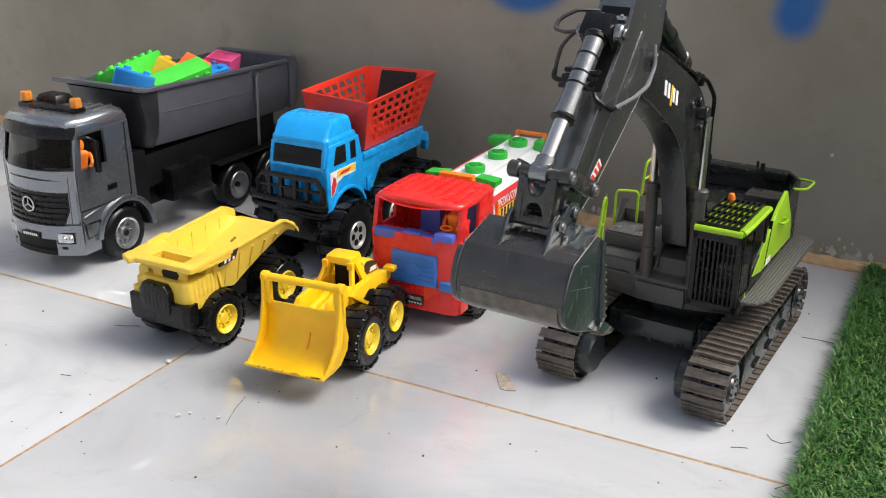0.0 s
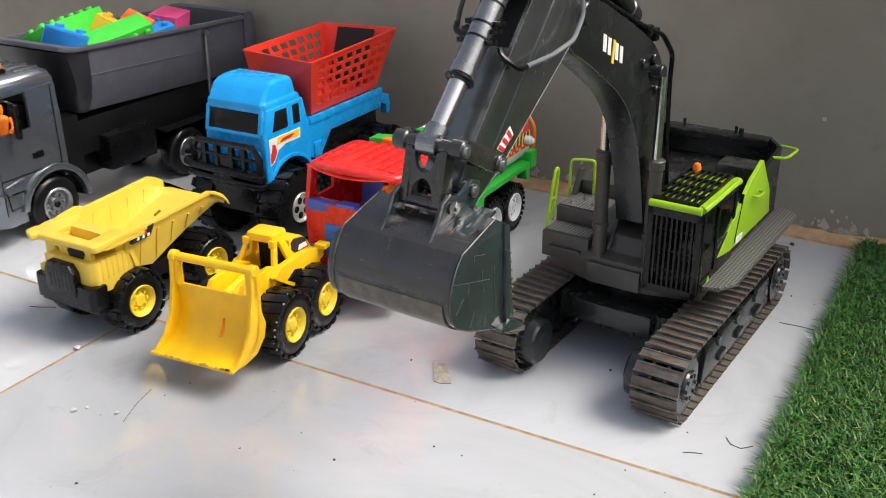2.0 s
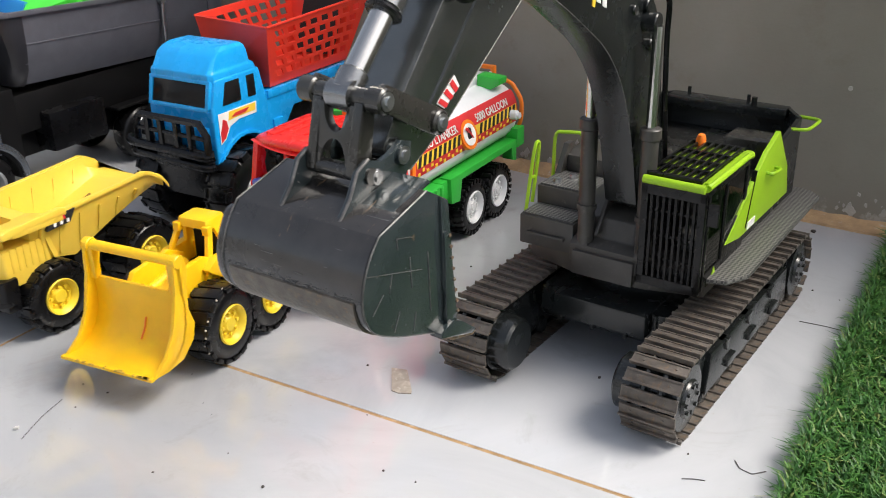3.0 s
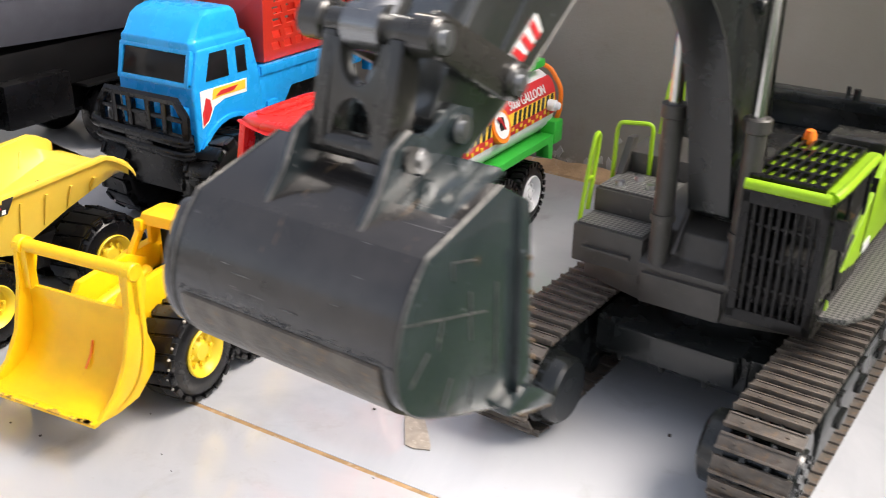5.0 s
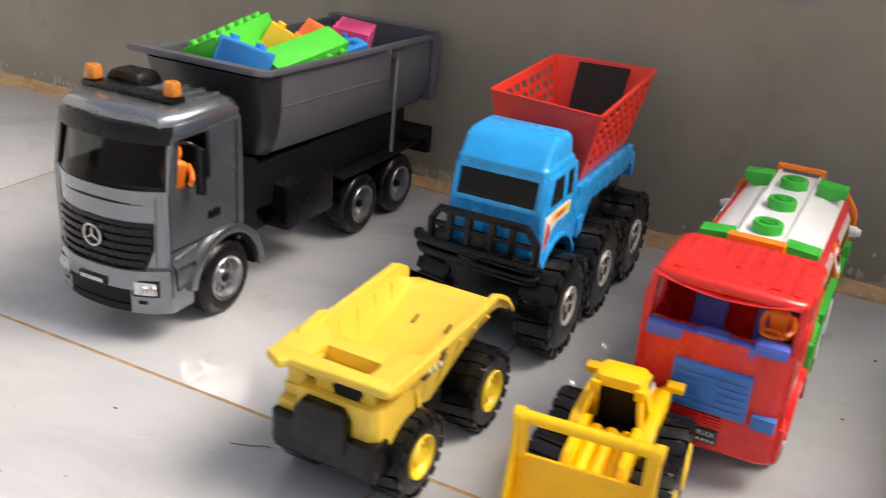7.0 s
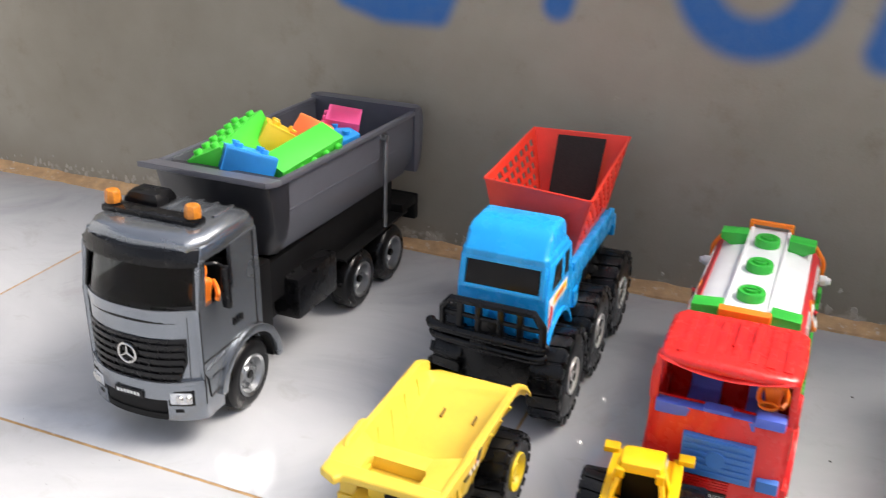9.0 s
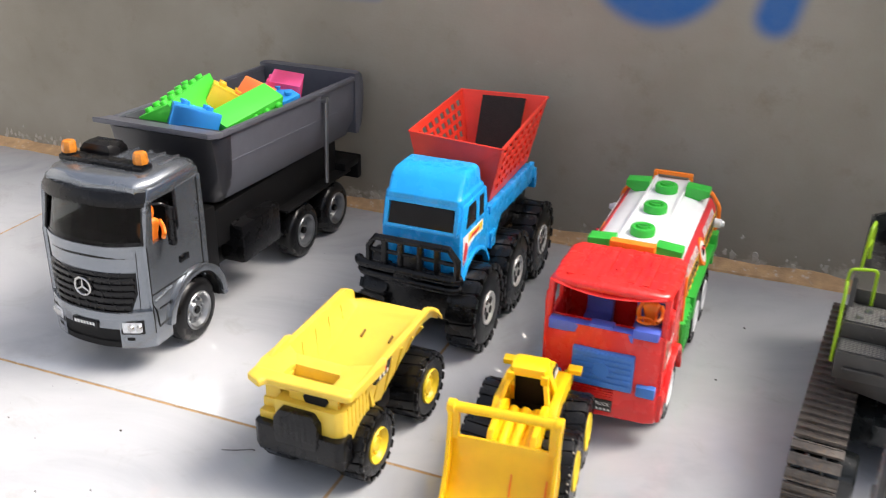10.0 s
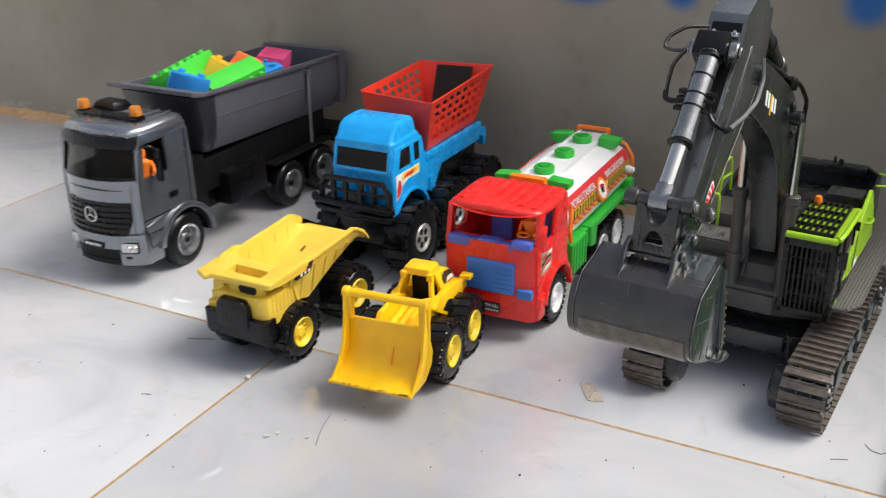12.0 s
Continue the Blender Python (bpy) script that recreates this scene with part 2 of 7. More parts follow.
    lk.new(r.outputs[0], p.inputs["Base Color"])
    p.inputs["Roughness"].default_value = 0.5
    return m


TURF = turf_material()


def wall_material():
    """Grey-brown rendered wall: trowel clouds, stains, pale mineral bloom low down, fine grit, and soft blue spray strokes of cut-off lettering above."""
    m, nd, lk, p = nodes_of("grey_cement_render")
    clouds = noise_node(nd, lk, 3.0, 6, 0.6)
    r = ramp_node(nd, lk, clouds.outputs["Fac"], [(0.28, (0.238, 0.210, 0.164)), (0.52, (0.304, 0.274, 0.220)), (0.75, (0.370, 0.341, 0.284))])
    streak = noise_node(nd, lk, 14, 7, 0.7)
    sm = ramp_node(nd, lk, streak.outputs["Fac"], [(0.56, (0, 0, 0)), (0.75, (0.6, 0.6, 0.6))])
    mix = nd.new("ShaderNodeMix")
    mix.data_type = "RGBA"
    lk.new(sm.outputs[0], mix.inputs[0])
    lk.new(r.outputs[0], mix.inputs[6])
    mix.inputs[7].default_value = (0.215, 0.175, 0.124, 1)
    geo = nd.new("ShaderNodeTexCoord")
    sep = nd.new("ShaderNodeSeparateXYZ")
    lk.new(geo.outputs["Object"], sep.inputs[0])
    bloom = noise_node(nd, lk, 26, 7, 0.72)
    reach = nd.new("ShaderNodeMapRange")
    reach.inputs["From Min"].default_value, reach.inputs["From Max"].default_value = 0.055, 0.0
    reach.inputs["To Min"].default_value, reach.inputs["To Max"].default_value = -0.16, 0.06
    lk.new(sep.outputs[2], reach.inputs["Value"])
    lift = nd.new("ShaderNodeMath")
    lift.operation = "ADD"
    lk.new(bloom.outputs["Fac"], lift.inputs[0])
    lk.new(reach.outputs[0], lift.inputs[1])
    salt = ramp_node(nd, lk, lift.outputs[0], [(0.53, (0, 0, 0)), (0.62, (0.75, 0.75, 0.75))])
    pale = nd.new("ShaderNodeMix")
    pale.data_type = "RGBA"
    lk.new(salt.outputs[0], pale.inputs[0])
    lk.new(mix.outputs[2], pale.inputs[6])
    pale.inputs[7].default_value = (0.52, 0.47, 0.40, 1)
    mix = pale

    def math_node(op, a, b=None):
        n = nd.new("ShaderNodeMath")
        n.operation = op
        for i, v in enumerate((a, b)):
            if v is None:
                continue
            if isinstance(v, (int, float)):
                n.inputs[i].default_value = v
            else:
                lk.new(v, n.inputs[i])
        return n.outputs[0]

    X, Z = sep.outputs[0], sep.outputs[2]

    def stroke(x0, z0, x1, z1, w):
        """Soft-edged capsule between two places on the wall."""
        dx, dz = x1 - x0, z1 - z0
        n2 = dx * dx + dz * dz
        px, pz = math_node("SUBTRACT", X, x0), math_node("SUBTRACT", Z, z0)
        t = math_node("ADD", math_node("MULTIPLY", px, dx / n2), math_node("MULTIPLY", pz, dz / n2))
        t = math_node("MINIMUM", math_node("MAXIMUM", t, 0.0), 1.0)
        qx, qz = math_node("SUBTRACT", px, math_node("MULTIPLY", t, dx)), math_node("SUBTRACT", pz, math_node("MULTIPLY", t, dz))
        d = math_node("SQRT", math_node("ADD", math_node("MULTIPLY", qx, qx), math_node("MULTIPLY", qz, qz)))
        return soft(d, w)

    def ring(cx, cz, rx, rz, w):
        px, pz = math_node("DIVIDE", math_node("SUBTRACT", X, cx), rx), math_node("DIVIDE", math_node("SUBTRACT", Z, cz), rz)
        d = math_node("SQRT", math_node("ADD", math_node("MULTIPLY", px, px), math_node("MULTIPLY", pz, pz)))
        return soft(math_node("MULTIPLY", math_node("ABSOLUTE", math_node("SUBTRACT", d, 1.0)), (rx + rz) / 2), w)

    def soft(d, w):
        n = nd.new("ShaderNodeMapRange")
        n.interpolation_type = "SMOOTHSTEP"
        n.inputs["From Min"].default_value, n.inputs["From Max"].default_value = w * 1.65, w * 0.55
        lk.new(d, n.inputs["Value"])
        return n.outputs[0]

    strokes = [ring(*v) for v in RINGS] + [stroke(*v) for v in STROKES]
    total = strokes[0]
    for s in strokes[1:]:
        total = math_node("MAXIMUM", total, s)
    speck = noise_node(nd, lk, 60, 4, 0.6)
    wear = nd.new("ShaderNodeMapRange")
    wear.inputs["To Min"].default_value, wear.inputs["To Max"].default_value = 0.8, 1.0
    lk.new(speck.outputs["Fac"], wear.inputs["Value"])
    total = math_node("MULTIPLY", total, wear.outputs[0])
    paint = nd.new("ShaderNodeMix")
    paint.data_type = "RGBA"
    lk.new(total, paint.inputs[0])
    lk.new(mix.outputs[2], paint.inputs[6])
    paint.inputs[7].default_value = (0.008, 0.125, 0.40, 1)
    lk.new(paint.outputs[2], p.inputs["Base Color"])
    p.inputs["Roughness"].default_value = 0.72
    p.inputs["Specular IOR Level"].default_value = 0.3
    grit = noise_node(nd, lk, 320, 4, 0.6)
    trowel = noise_node(nd, lk, 20, 4, 0.5)
    h = math_node("ADD", math_node("MULTIPLY", grit.outputs["Fac"], 0.35), trowel.outputs["Fac"])
    b = nd.new("ShaderNodeBump")
    b.inputs["Strength"].default_value, b.inputs["Distance"].default_value = 0.35, 0.002
    lk.new(h, b.inputs["Height"])
    lk.new(b.outputs[0], p.inputs["Normal"])
    return m


# spray lettering on the wall: rings (centre x, z, radii, half width) and strokes (x0, z0, x1, z1, half width)
RINGS = [(0.116, 0.352, 0.060, 0.062, 0.019)]
STROKES = [
    (-0.330, 0.300, -0.285, 0.287, 0.016), (-0.285, 0.287, -0.222, 0.288, 0.016), (-0.222, 0.288, -0.205, 0.33, 0.016),
    (-0.082, 0.306, -0.068, 0.36, 0.015), (0.243, 0.290, 0.262, 0.37, 0.019), (0.452, 0.288, 0.470, 0.37, 0.022),
    (-0.420, 0.312, -0.395, 0.36, 0.013), (-0.47, 0.33, -0.45, 0.38, 0.014),
]
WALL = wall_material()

# ---- mesh helpers ----


class Shape:
    """A mesh built up from bevelled pieces."""

    def __init__(self):
        self.bm = bmesh.new()

    def take(self, piece, bevel=0.0, segments=2, angle=30):
        if bevel > 0:
            sharp = [e for e in piece.edges if len(e.link_faces) == 2 and e.calc_face_angle(0) > radians(angle)]
            bmesh.ops.bevel(piece, geom=sharp, offset=bevel, segments=segments, profile=0.6, affect="EDGES", clamp_overlap=True)
        me = bpy.data.meshes.new("piece")
        piece.to_mesh(me)
        piece.free()
        self.bm.from_mesh(me)
        bpy.data.meshes.remove(me)
        return self

    def box(self, x0, x1, y0, y1, z0, z1, bevel=0.0008, turn=None):
        b = bmesh.new()
        bmesh.ops.create_cube(b, size=1)
        m = Matrix.Translation(((x0 + x1) / 2, (y0 + y1) / 2, (z0 + z1) / 2)) @ Matrix.Diagonal((abs(x1 - x0), abs(y1 - y0), abs(z1 - z0), 1))
        bmesh.ops.transform(b, matrix=m, verts=b.verts)
        if turn is not None:
            c = Matrix.Translation(((x0 + x1) / 2, (y0 + y1) / 2, (z0 + z1) / 2))
            bmesh.ops.transform(b, matrix=c @ turn.to_4x4() @ c.inverted(), verts=b.verts)
        return self.take(b, bevel)

    def prism(self, outline, axis, c0, c1, bevel=0.0008, segments=2):
        """An outline in the other two axes, in their order, drawn out along axis."""
        b = bmesh.new()

        def at(u, v, c):
            return {"x": (c, u, v), "y": (u, c, v), "z": (u, v, c)}[axis]

        lo, hi = [b.verts.new(at(u, v, c0)) for u, v in outline], [b.verts.new(at(u, v, c1)) for u, v in outline]
        b.faces.new(lo)
        b.faces.new(hi[::-1])
        for i in range(len(lo)):
            j = (i + 1) % len(lo)
            b.faces.new((lo[j], lo[i], hi[i], hi[j]))
        bmesh.ops.recalc_face_normals(b, faces=b.faces)
        return self.take(b, bevel, segments)

    def rod(self, p0, p1, r, r1=None, seg=16, bevel=0.0):
        a, c = Vector(p0), Vector(p1)
        b = bmesh.new()
        bmesh.ops.create_cone(b, cap_ends=True, segments=seg, radius1=r, radius2=r if r1 is None else r1, depth=(c - a).length)
        m = Matrix.Translation((a + c) / 2) @ (c - a).to_track_quat("Z", "Y").to_matrix().to_4x4()
        bmesh.ops.transform(b, matrix=m, verts=b.verts)
        return self.take(b, bevel, 1, 60)

    def tube(self, pts, r, seg=8, smooth=True, closed=False):
        """A round bar along a polyline, its corners rounded."""
        P = [Vector(p) for p in pts]
        if smooth:
            out = []
            n = len(P)
            for i, p in enumerate(P):
                if not closed and i in (0, n - 1):
                    out.append(p)
                    continue
                a, c = P[i - 1], P[(i + 1) % n]
                k = min(0.35, 2.6 * r / max(1e-6, min((p - a).length, (c - p).length)))
                q0, q1 = p.lerp(a, k), p.lerp(c, k)
                for t in (0.0, 0.25, 0.5, 0.75, 1.0):
                    out.append(q0.lerp(p, t).lerp(p.lerp(q1, t), t))
            P = out
        b = bmesh.new()
        rings, n = [], len(P)
        side = None
        for i, p in enumerate(P):
            if closed:
                d = (P[(i + 1) % n] - P[i - 1]).normalized()
            else:
                d = (P[min(i + 1, n - 1)] - P[max(i - 1, 0)]).normalized()
            if side is None:
                side = d.orthogonal().normalized()
            side = (side - d * side.dot(d)).normalized()
            up = d.cross(side)
            rings.append([b.verts.new(p + r * (math.cos(a) * side + math.sin(a) * up)) for a in (2 * math.pi * k / seg for k in range(seg))])
        for i in range(n if closed else n - 1):
            A, C = rings[i], rings[(i + 1) % n]
            for k in range(seg):
                b.faces.new((A[k], A[(k + 1) % seg], C[(k + 1) % seg], C[k]))
        if not closed:
            b.faces.new(rings[0][::-1])
            b.faces.new(rings[-1])
        bmesh.ops.recalc_face_normals(b, faces=b.faces)
        return self.take(b)

    def lathe(self, profile, centre, axis="x", seg=32):
        """A profile of (along, radius) turned about an axis through centre."""
        b = bmesh.new()
        c = Vector(centre)
        rings = []
        for a, r in profile:
            ring = []
            for k in range(seg):
                w = 2 * math.pi * k / seg
                u, v = r * math.cos(w), r * math.sin(w)
                ring.append(b.verts.new(c + Vector({"x": (a, u, v), "y": (u, a, v), "z": (u, v, a)}[axis])))
            rings.append(ring)
        for A, C in zip(rings, rings[1:]):
            for k in range(seg):
                b.faces.new((A[k], A[(k + 1) % seg], C[(k + 1) % seg], C[k]))
        b.faces.new(rings[0][::-1])
        b.faces.new(rings[-1])
        bmesh.ops.recalc_face_normals(b, faces=b.faces)
        return self.take(b)

    def loft(self, loops, cap=True, bevel=0.0):
        """Skin over closed loops of the same number of points."""
        b = bmesh.new()
        R = [[b.verts.new(p) for p in loop] for loop in loops]
        for A, C in zip(R, R[1:]):
            for k in range(len(A)):
                j = (k + 1) % len(A)
                b.faces.new((A[k], A[j], C[j], C[k]))
        if cap:
            b.faces.new(R[0][::-1])
            b.faces.new(R[-1])
        bmesh.ops.recalc_face_normals(b, faces=b.faces)
        return self.take(b, bevel)

    def sheet(self, corners, thick, holes=None, margin=(0.1, 0.1, 0.1, 0.1), fill=0.6, slant=0.0):
        """A plate over four corners (low left, low right, high right, high left); holes: columns and rows of openings cut through it."""
        b = bmesh.new()
        c = [Vector(p) for p in corners]
        n = (c[1] - c[0]).cross(c[3] - c[0]).normalized() * thick

        def at(u, v):
            return c[0].lerp(c[1], u).lerp(c[3].lerp(c[2], u), v)

        def quad(pts):
            lo, hi = [b.verts.new(p) for p in pts], [b.verts.new(p + n) for p in pts]
            b.faces.new(lo[::-1])
            b.faces.new(hi)
            for i in range(4):
                j = (i + 1) % 4
                b.faces.new((lo[i], lo[j], hi[j], hi[i]))

        if not holes:
            quad([at(0, 0), at(1, 0), at(1, 1), at(0, 1)])
        else:
            l, r, d, t = margin
            quad([at(0, 0), at(1, 0), at(1, d), at(0, d)])
            quad([at(0, 1 - t), at(1, 1 - t), at(1, 1), at(0, 1)])
            quad([at(0, d), at(l, d), at(l, 1 - t), at(0, 1 - t)])
            quad([at(1 - r, d), at(1, d), at(1, 1 - t), at(1 - r, 1 - t)])
            du, dv = (1 - l - r) / holes[0], (1 - d - t) / holes[1]
            for i in range(holes[0]):
                for j in range(holes[1]):
                    u0, v0 = l + i * du, d + j * dv
                    e, g = du * (1 - fill) / 2, dv * (1 - fill) / 2
                    s = slant * du
                    O = [(u0, v0), (u0 + du, v0), (u0 + du, v0 + dv), (u0, v0 + dv)]
                    I = [(u0 + e - s, v0 + g), (u0 + du - e - s, v0 + g), (u0 + du - e + s, v0 + dv - g), (u0 + e + s, v0 + dv - g)]
                    for k in range(4):
                        m = (k + 1) % 4
                        quad([at(*O[k]), at(*O[m]), at(*I[m]), at(*I[k])])
        bmesh.ops.recalc_face_normals(b, faces=b.faces)
        return self.take(b)


def mesh_from(name, shape, material, smooth=38):
    me = bpy.data.meshes.new(name)
    shape.bm.to_mesh(me)
    shape.bm.free()
    me.materials.append(material)
    me.shade_smooth()
    me.set_sharp_from_angle(angle=radians(smooth))
    return me


def part(name, shape, material, parent, label=""):
    """One mesh object under a thing or a part, in the thing's own coordinates."""
    ob = new(name, mesh_from(name, shape, material))
    ob.parent = parent
    return tagged(ob, label)


def split_part(name, shape, material, parent, label=""):
    """Each loose piece of a shape as a part of its own."""
    left = set(shape.bm.verts)
    while left:
        stack = [left.pop()]
        island = set(stack)
        while stack:
            for e in stack.pop().link_edges:
                for v in e.verts:
                    if v in left:
                        left.discard(v)
                        island.add(v)
                        stack.append(v)
        one = Shape()
        at = {v: one.bm.verts.new(v.co) for v in island}
        for f in {f for v in island for f in v.link_faces}:
            one.bm.faces.new([at[v] for v in f.verts])
        part(name, one, material, parent, label)
    shape.bm.free()


def thing(name, m, label, category, group="", kind=""):
    ob = new(name)
    ob.empty_display_size = 0.05
    ob.matrix_basis = m
    return tagged(ob, label, category, group, kind)


def solid(name, shape, material, label, category, group="", kind="", m=None):
    ob = new(name, mesh_from(name, shape, material))
    if m is not None:
        ob.matrix_basis = m
    return tagged(ob, label, category, group, kind)


def lettering(name, text, size, material, parent, m, depth=0.0003, stretch=1.0):
    """Raised print in the built-in font, as a mesh part."""
    cu = bpy.data.curves.new(name, "FONT")
    cu.body, cu.size, cu.extrude, cu.align_x, cu.align_y, cu.resolution_u = text, size, depth, "CENTER", "CENTER", 3
    tmp = bpy.data.objects.new(name, cu)
    scene.collection.objects.link(tmp)
    bpy.context.view_layer.update()
    me = bpy.data.meshes.new_from_object(tmp.evaluated_get(bpy.context.evaluated_depsgraph_get()))
    bpy.data.objects.remove(tmp)
    me.transform(m @ Matrix.Diagonal((stretch, 1, 1, 1)))
    me.materials.clear()
    me.materials.append(material)
    ob = new(name, me)
    ob.parent = parent
    return ob


def arc(cu, cv, r, a0, a1, n):
    return [(cu + r * math.cos(radians(a0 + (a1 - a0) * k / n)), cv + r * math.sin(radians(a0 + (a1 - a0) * k / n))) for k in range(n + 1)]


def wheel(parent, x, y, z, r, width, tyre, rim_mat, spokes=0, lugs=20, lug_h=0.0022, chevron=0.5, rim=0.55, dish=0.3, hub_mat=None, shoulder=True, full=False, knob=0.0):
    """A wheel whose outer face looks along the sign of width: tyre with tread blocks, and a dished rim with bolts or spokes."""
    s = 1 if width > 0 else -1
    w = abs(width)
    t = Shape()
    rr = r - lug_h
    prof = [(-0.5 * w, rr * rim * 0.97), (-0.02 * w, rr * rim), (0.0, rr * (rim + 0.10)), (0.0, rr * 0.84), (-0.10 * w, rr * 0.95), (-0.2 * w, rr), (-0.8 * w, rr), (-0.9 * w, rr * 0.95), (-w, rr * 0.82), (-w, rr * 0.3)]
    t.lathe([(s * a, q) for a, q in prof], (x, y, z), "x", 40)
    if full:
        for k in range(lugs):
            m = Matrix.Translation((x, y, z)) @ Matrix.Rotation(2 * math.pi * k / lugs, 4, "X")
            ll = 2 * math.pi * r / lugs
            for cx, sx, rz, hz, share in ((-0.5, 0.86, r - lug_h, lug_h * 2, 0.86), (-0.045, 0.12, r * 0.93 + knob * 0.5, r * 0.10 + knob, 0.62), (-0.955, 0.12, r * 0.93 + knob * 0.5, r * 0.10 + knob, 0.62)):
                b = bmesh.new()
                bmesh.ops.create_cube(b, size=1)
                sk = Matrix.Identity(4)
                sk[1][0] = chevron * 0.3 * s
                bmesh.ops.transform(b, matrix=m @ Matrix.Translation((s * w * cx, 0, rz)) @ sk @ Matrix.Diagonal((w * sx, ll * share, hz, 1)), verts=b.verts)
                t.take(b, min(0.0011, lug_h * 0.8) if sx > 0.5 else 0.0007, 2)
    for k in range(0 if full else lugs):
        for half in (0, 1):
            a = 2 * math.pi * (k + 0.5 * half) / lugs
            m = Matrix.Translation((x, y, z)) @ Matrix.Rotation(a, 4, "X")
            b = bmesh.new()
            bmesh.ops.create_cube(b, size=1)
            lw, ll = w * 0.52, 2 * math.pi * r / lugs * 0.46
            cx = -s * w * (0.26 if half == 0 else 0.74)
            sk = Matrix.Identity(4)
            sk[1][0] = chevron * (1 if half == 0 else -1) * s
            bmesh.ops.transform(b, matrix=m @ Matrix.Translation((cx, 0, r - lug_h * 0.9)) @ sk @ Matrix.Diagonal((lw, ll, lug_h * 1.8, 1)), verts=b.verts)
            t.take(b)
            if not shoulder:
                continue
            b = bmesh.new()
            bmesh.ops.create_cube(b, size=1)
            cx = -s * w * 0.03 if half == 0 else -s * w * 0.97
            bmesh.ops.transform(b, matrix=m @ Matrix.Translation((cx, 0, r * 0.91)) @ Matrix.Diagonal((w * 0.1, ll, r * 0.13, 1)), verts=b.verts)
            t.take(b)
    tyre_ob = part("wheel", t, tyre, parent)
    h = Shape()
    R = rr * rim
    d = dish * w
    h.lathe([(s * a, q) for a, q in ((-0.3 * w, R * 0.98), (0.0004, R * 1.02), (0.0012, R * 0.98), (0.0, R * 0.86), (-d * 0.8, R * 0.74), (-d, R * 0.5), (-d * 0.7, R * 0.42), (-d * 0.35, R * 0.34), (-d * 0.3, R * 0.1))], (x, y, z), "x", 28)
    holes = Shape()
    if spokes:
        h.lathe([(s * -d, R * 0.6), (s * -d * 0.3, R * 0.86), (s * -d * 0.2, R * 0.80), (s * -d * 0.25, R * 0.1)], (x, y, z), "x", 28)
        # the dish stays solid; black discs paint the dark of its holes
        for k in range(spokes):
            a = 2 * math.pi * (k + 0.5) / spokes
            cy, cz = y + R * 0.52 * math.cos(a), z + R * 0.52 * math.sin(a)
            holes.rod((x - s * d, cy, cz), (x - s * d * 0.12, cy, cz), R * 0.235, seg=12)
    else:
        for k in range(8):
            a = 2 * math.pi * k / 8
            c = (x - s * d * 0.75, y + R * 0.56 * math.cos(a), z + R * 0.56 * math.sin(a))
            h.rod(c, (c[0] + s * d * 0.35, c[1], c[2]), R * 0.09, seg=8)
    part("rim", h, rim_mat, tyre_ob)
    if spokes:
        part("rim_hole_shade", holes, BLACK_MATT, tyre_ob, "black discs painting the shaded holes in the rim")
    if hub_mat:
        q = Shape()
        q.rod((x - s * d, y, z), (x - s * d * 0.1, y, z), R * 0.26, R * 0.2, 14, 0.0005)
        part("hub_cap", q, hub_mat, tyre_ob)
    return tyre_ob


def driver(name, m, material, label, k=1.15):
    """A small moulded driver doll, one plain shape: torso, bent arms, bare head."""
    s = Shape()
    s.loft([[(c[0] * sx, c[1] * sy, z) for c in ((1, 0), (0.7, 0.7), (0, 1), (-0.7, 0.7), (-1, 0), (-0.7, -0.7), (0, -1), (0.7, -0.7))] for z, sx, sy in ((0, 0.0062, 0.005), (0.006, 0.0058, 0.0048), (0.012, 0.0070, 0.0054), (0.0175, 0.0086, 0.0056), (0.0205, 0.0066, 0.0048), (0.0225, 0.0028, 0.0028))])
    s.lathe([(0.0205, 0.0022), (0.0225, 0.0024), (0.0240, 0.0036), (0.0270, 0.0042), (0.0305, 0.0041), (0.0328, 0.0030), (0.0338, 0.0008)], (0, 0, 0), "z", 14)
    for q in (1, -1):
        s.tube([(q * 0.0080, 0, 0.0185), (q * 0.0105, -0.001, 0.0125), (q * 0.0102, -0.004, 0.0080), (q * 0.0072, -0.0105, 0.0066)], 0.0020, 8)
    bmesh.ops.scale(s.bm, vec=(k, k, k), verts=s.bm.verts)
    return solid(name, s, material, label, "toy driver", "toy drivers", m=m)

# ---- the place: tiled floor, rendered wall, mortar foot, turf ----
floor = solid("floor", Shape().box(-3.0, 3.0, -3.0, 0.4955, -0.04, -0.0004, 0), GROUT, "white glossy tiled floor with ochre joints", "floor", kind="structure")
WALL_Y = 0.495
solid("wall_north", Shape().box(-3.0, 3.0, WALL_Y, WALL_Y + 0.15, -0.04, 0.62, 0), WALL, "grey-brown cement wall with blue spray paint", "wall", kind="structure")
# unseen white wall, added to throw sunlight back onto the left side
solid("bounce_wall_west", Shape().box(-1.50, -1.35, -0.9, WALL_Y, -0.04, 0.75, 0), surface("white_wall_paint", (0.62, 0.615, 0.60), 0.8, scale=5, bump=0.3, bscale=70), "unseen low white wall added to bounce light from the left", "wall", kind="structure")
# unseen wall behind the camera, added to set fill light and reflections
solid("fill_wall_south", Shape().box(-3.0, 3.0, -3.15, -3.0, -0.04, 0.9, 0), surface("pale_grey_render", (0.55, 0.54, 0.52), 0.85, scale=6, bump=0.3, bscale=90), "unseen pale grey wall added to shape the fill light", "wall", kind="structure")
solid("ground", Shape().box(-400, 400, -400, 400, -0.3, -0.05, 0), surface("bare_soil", (0.20, 0.16, 0.12), 0.95, scale=2, bump=0.5, bscale=20), "bare brown soil round the terrace", "ground", kind="structure")



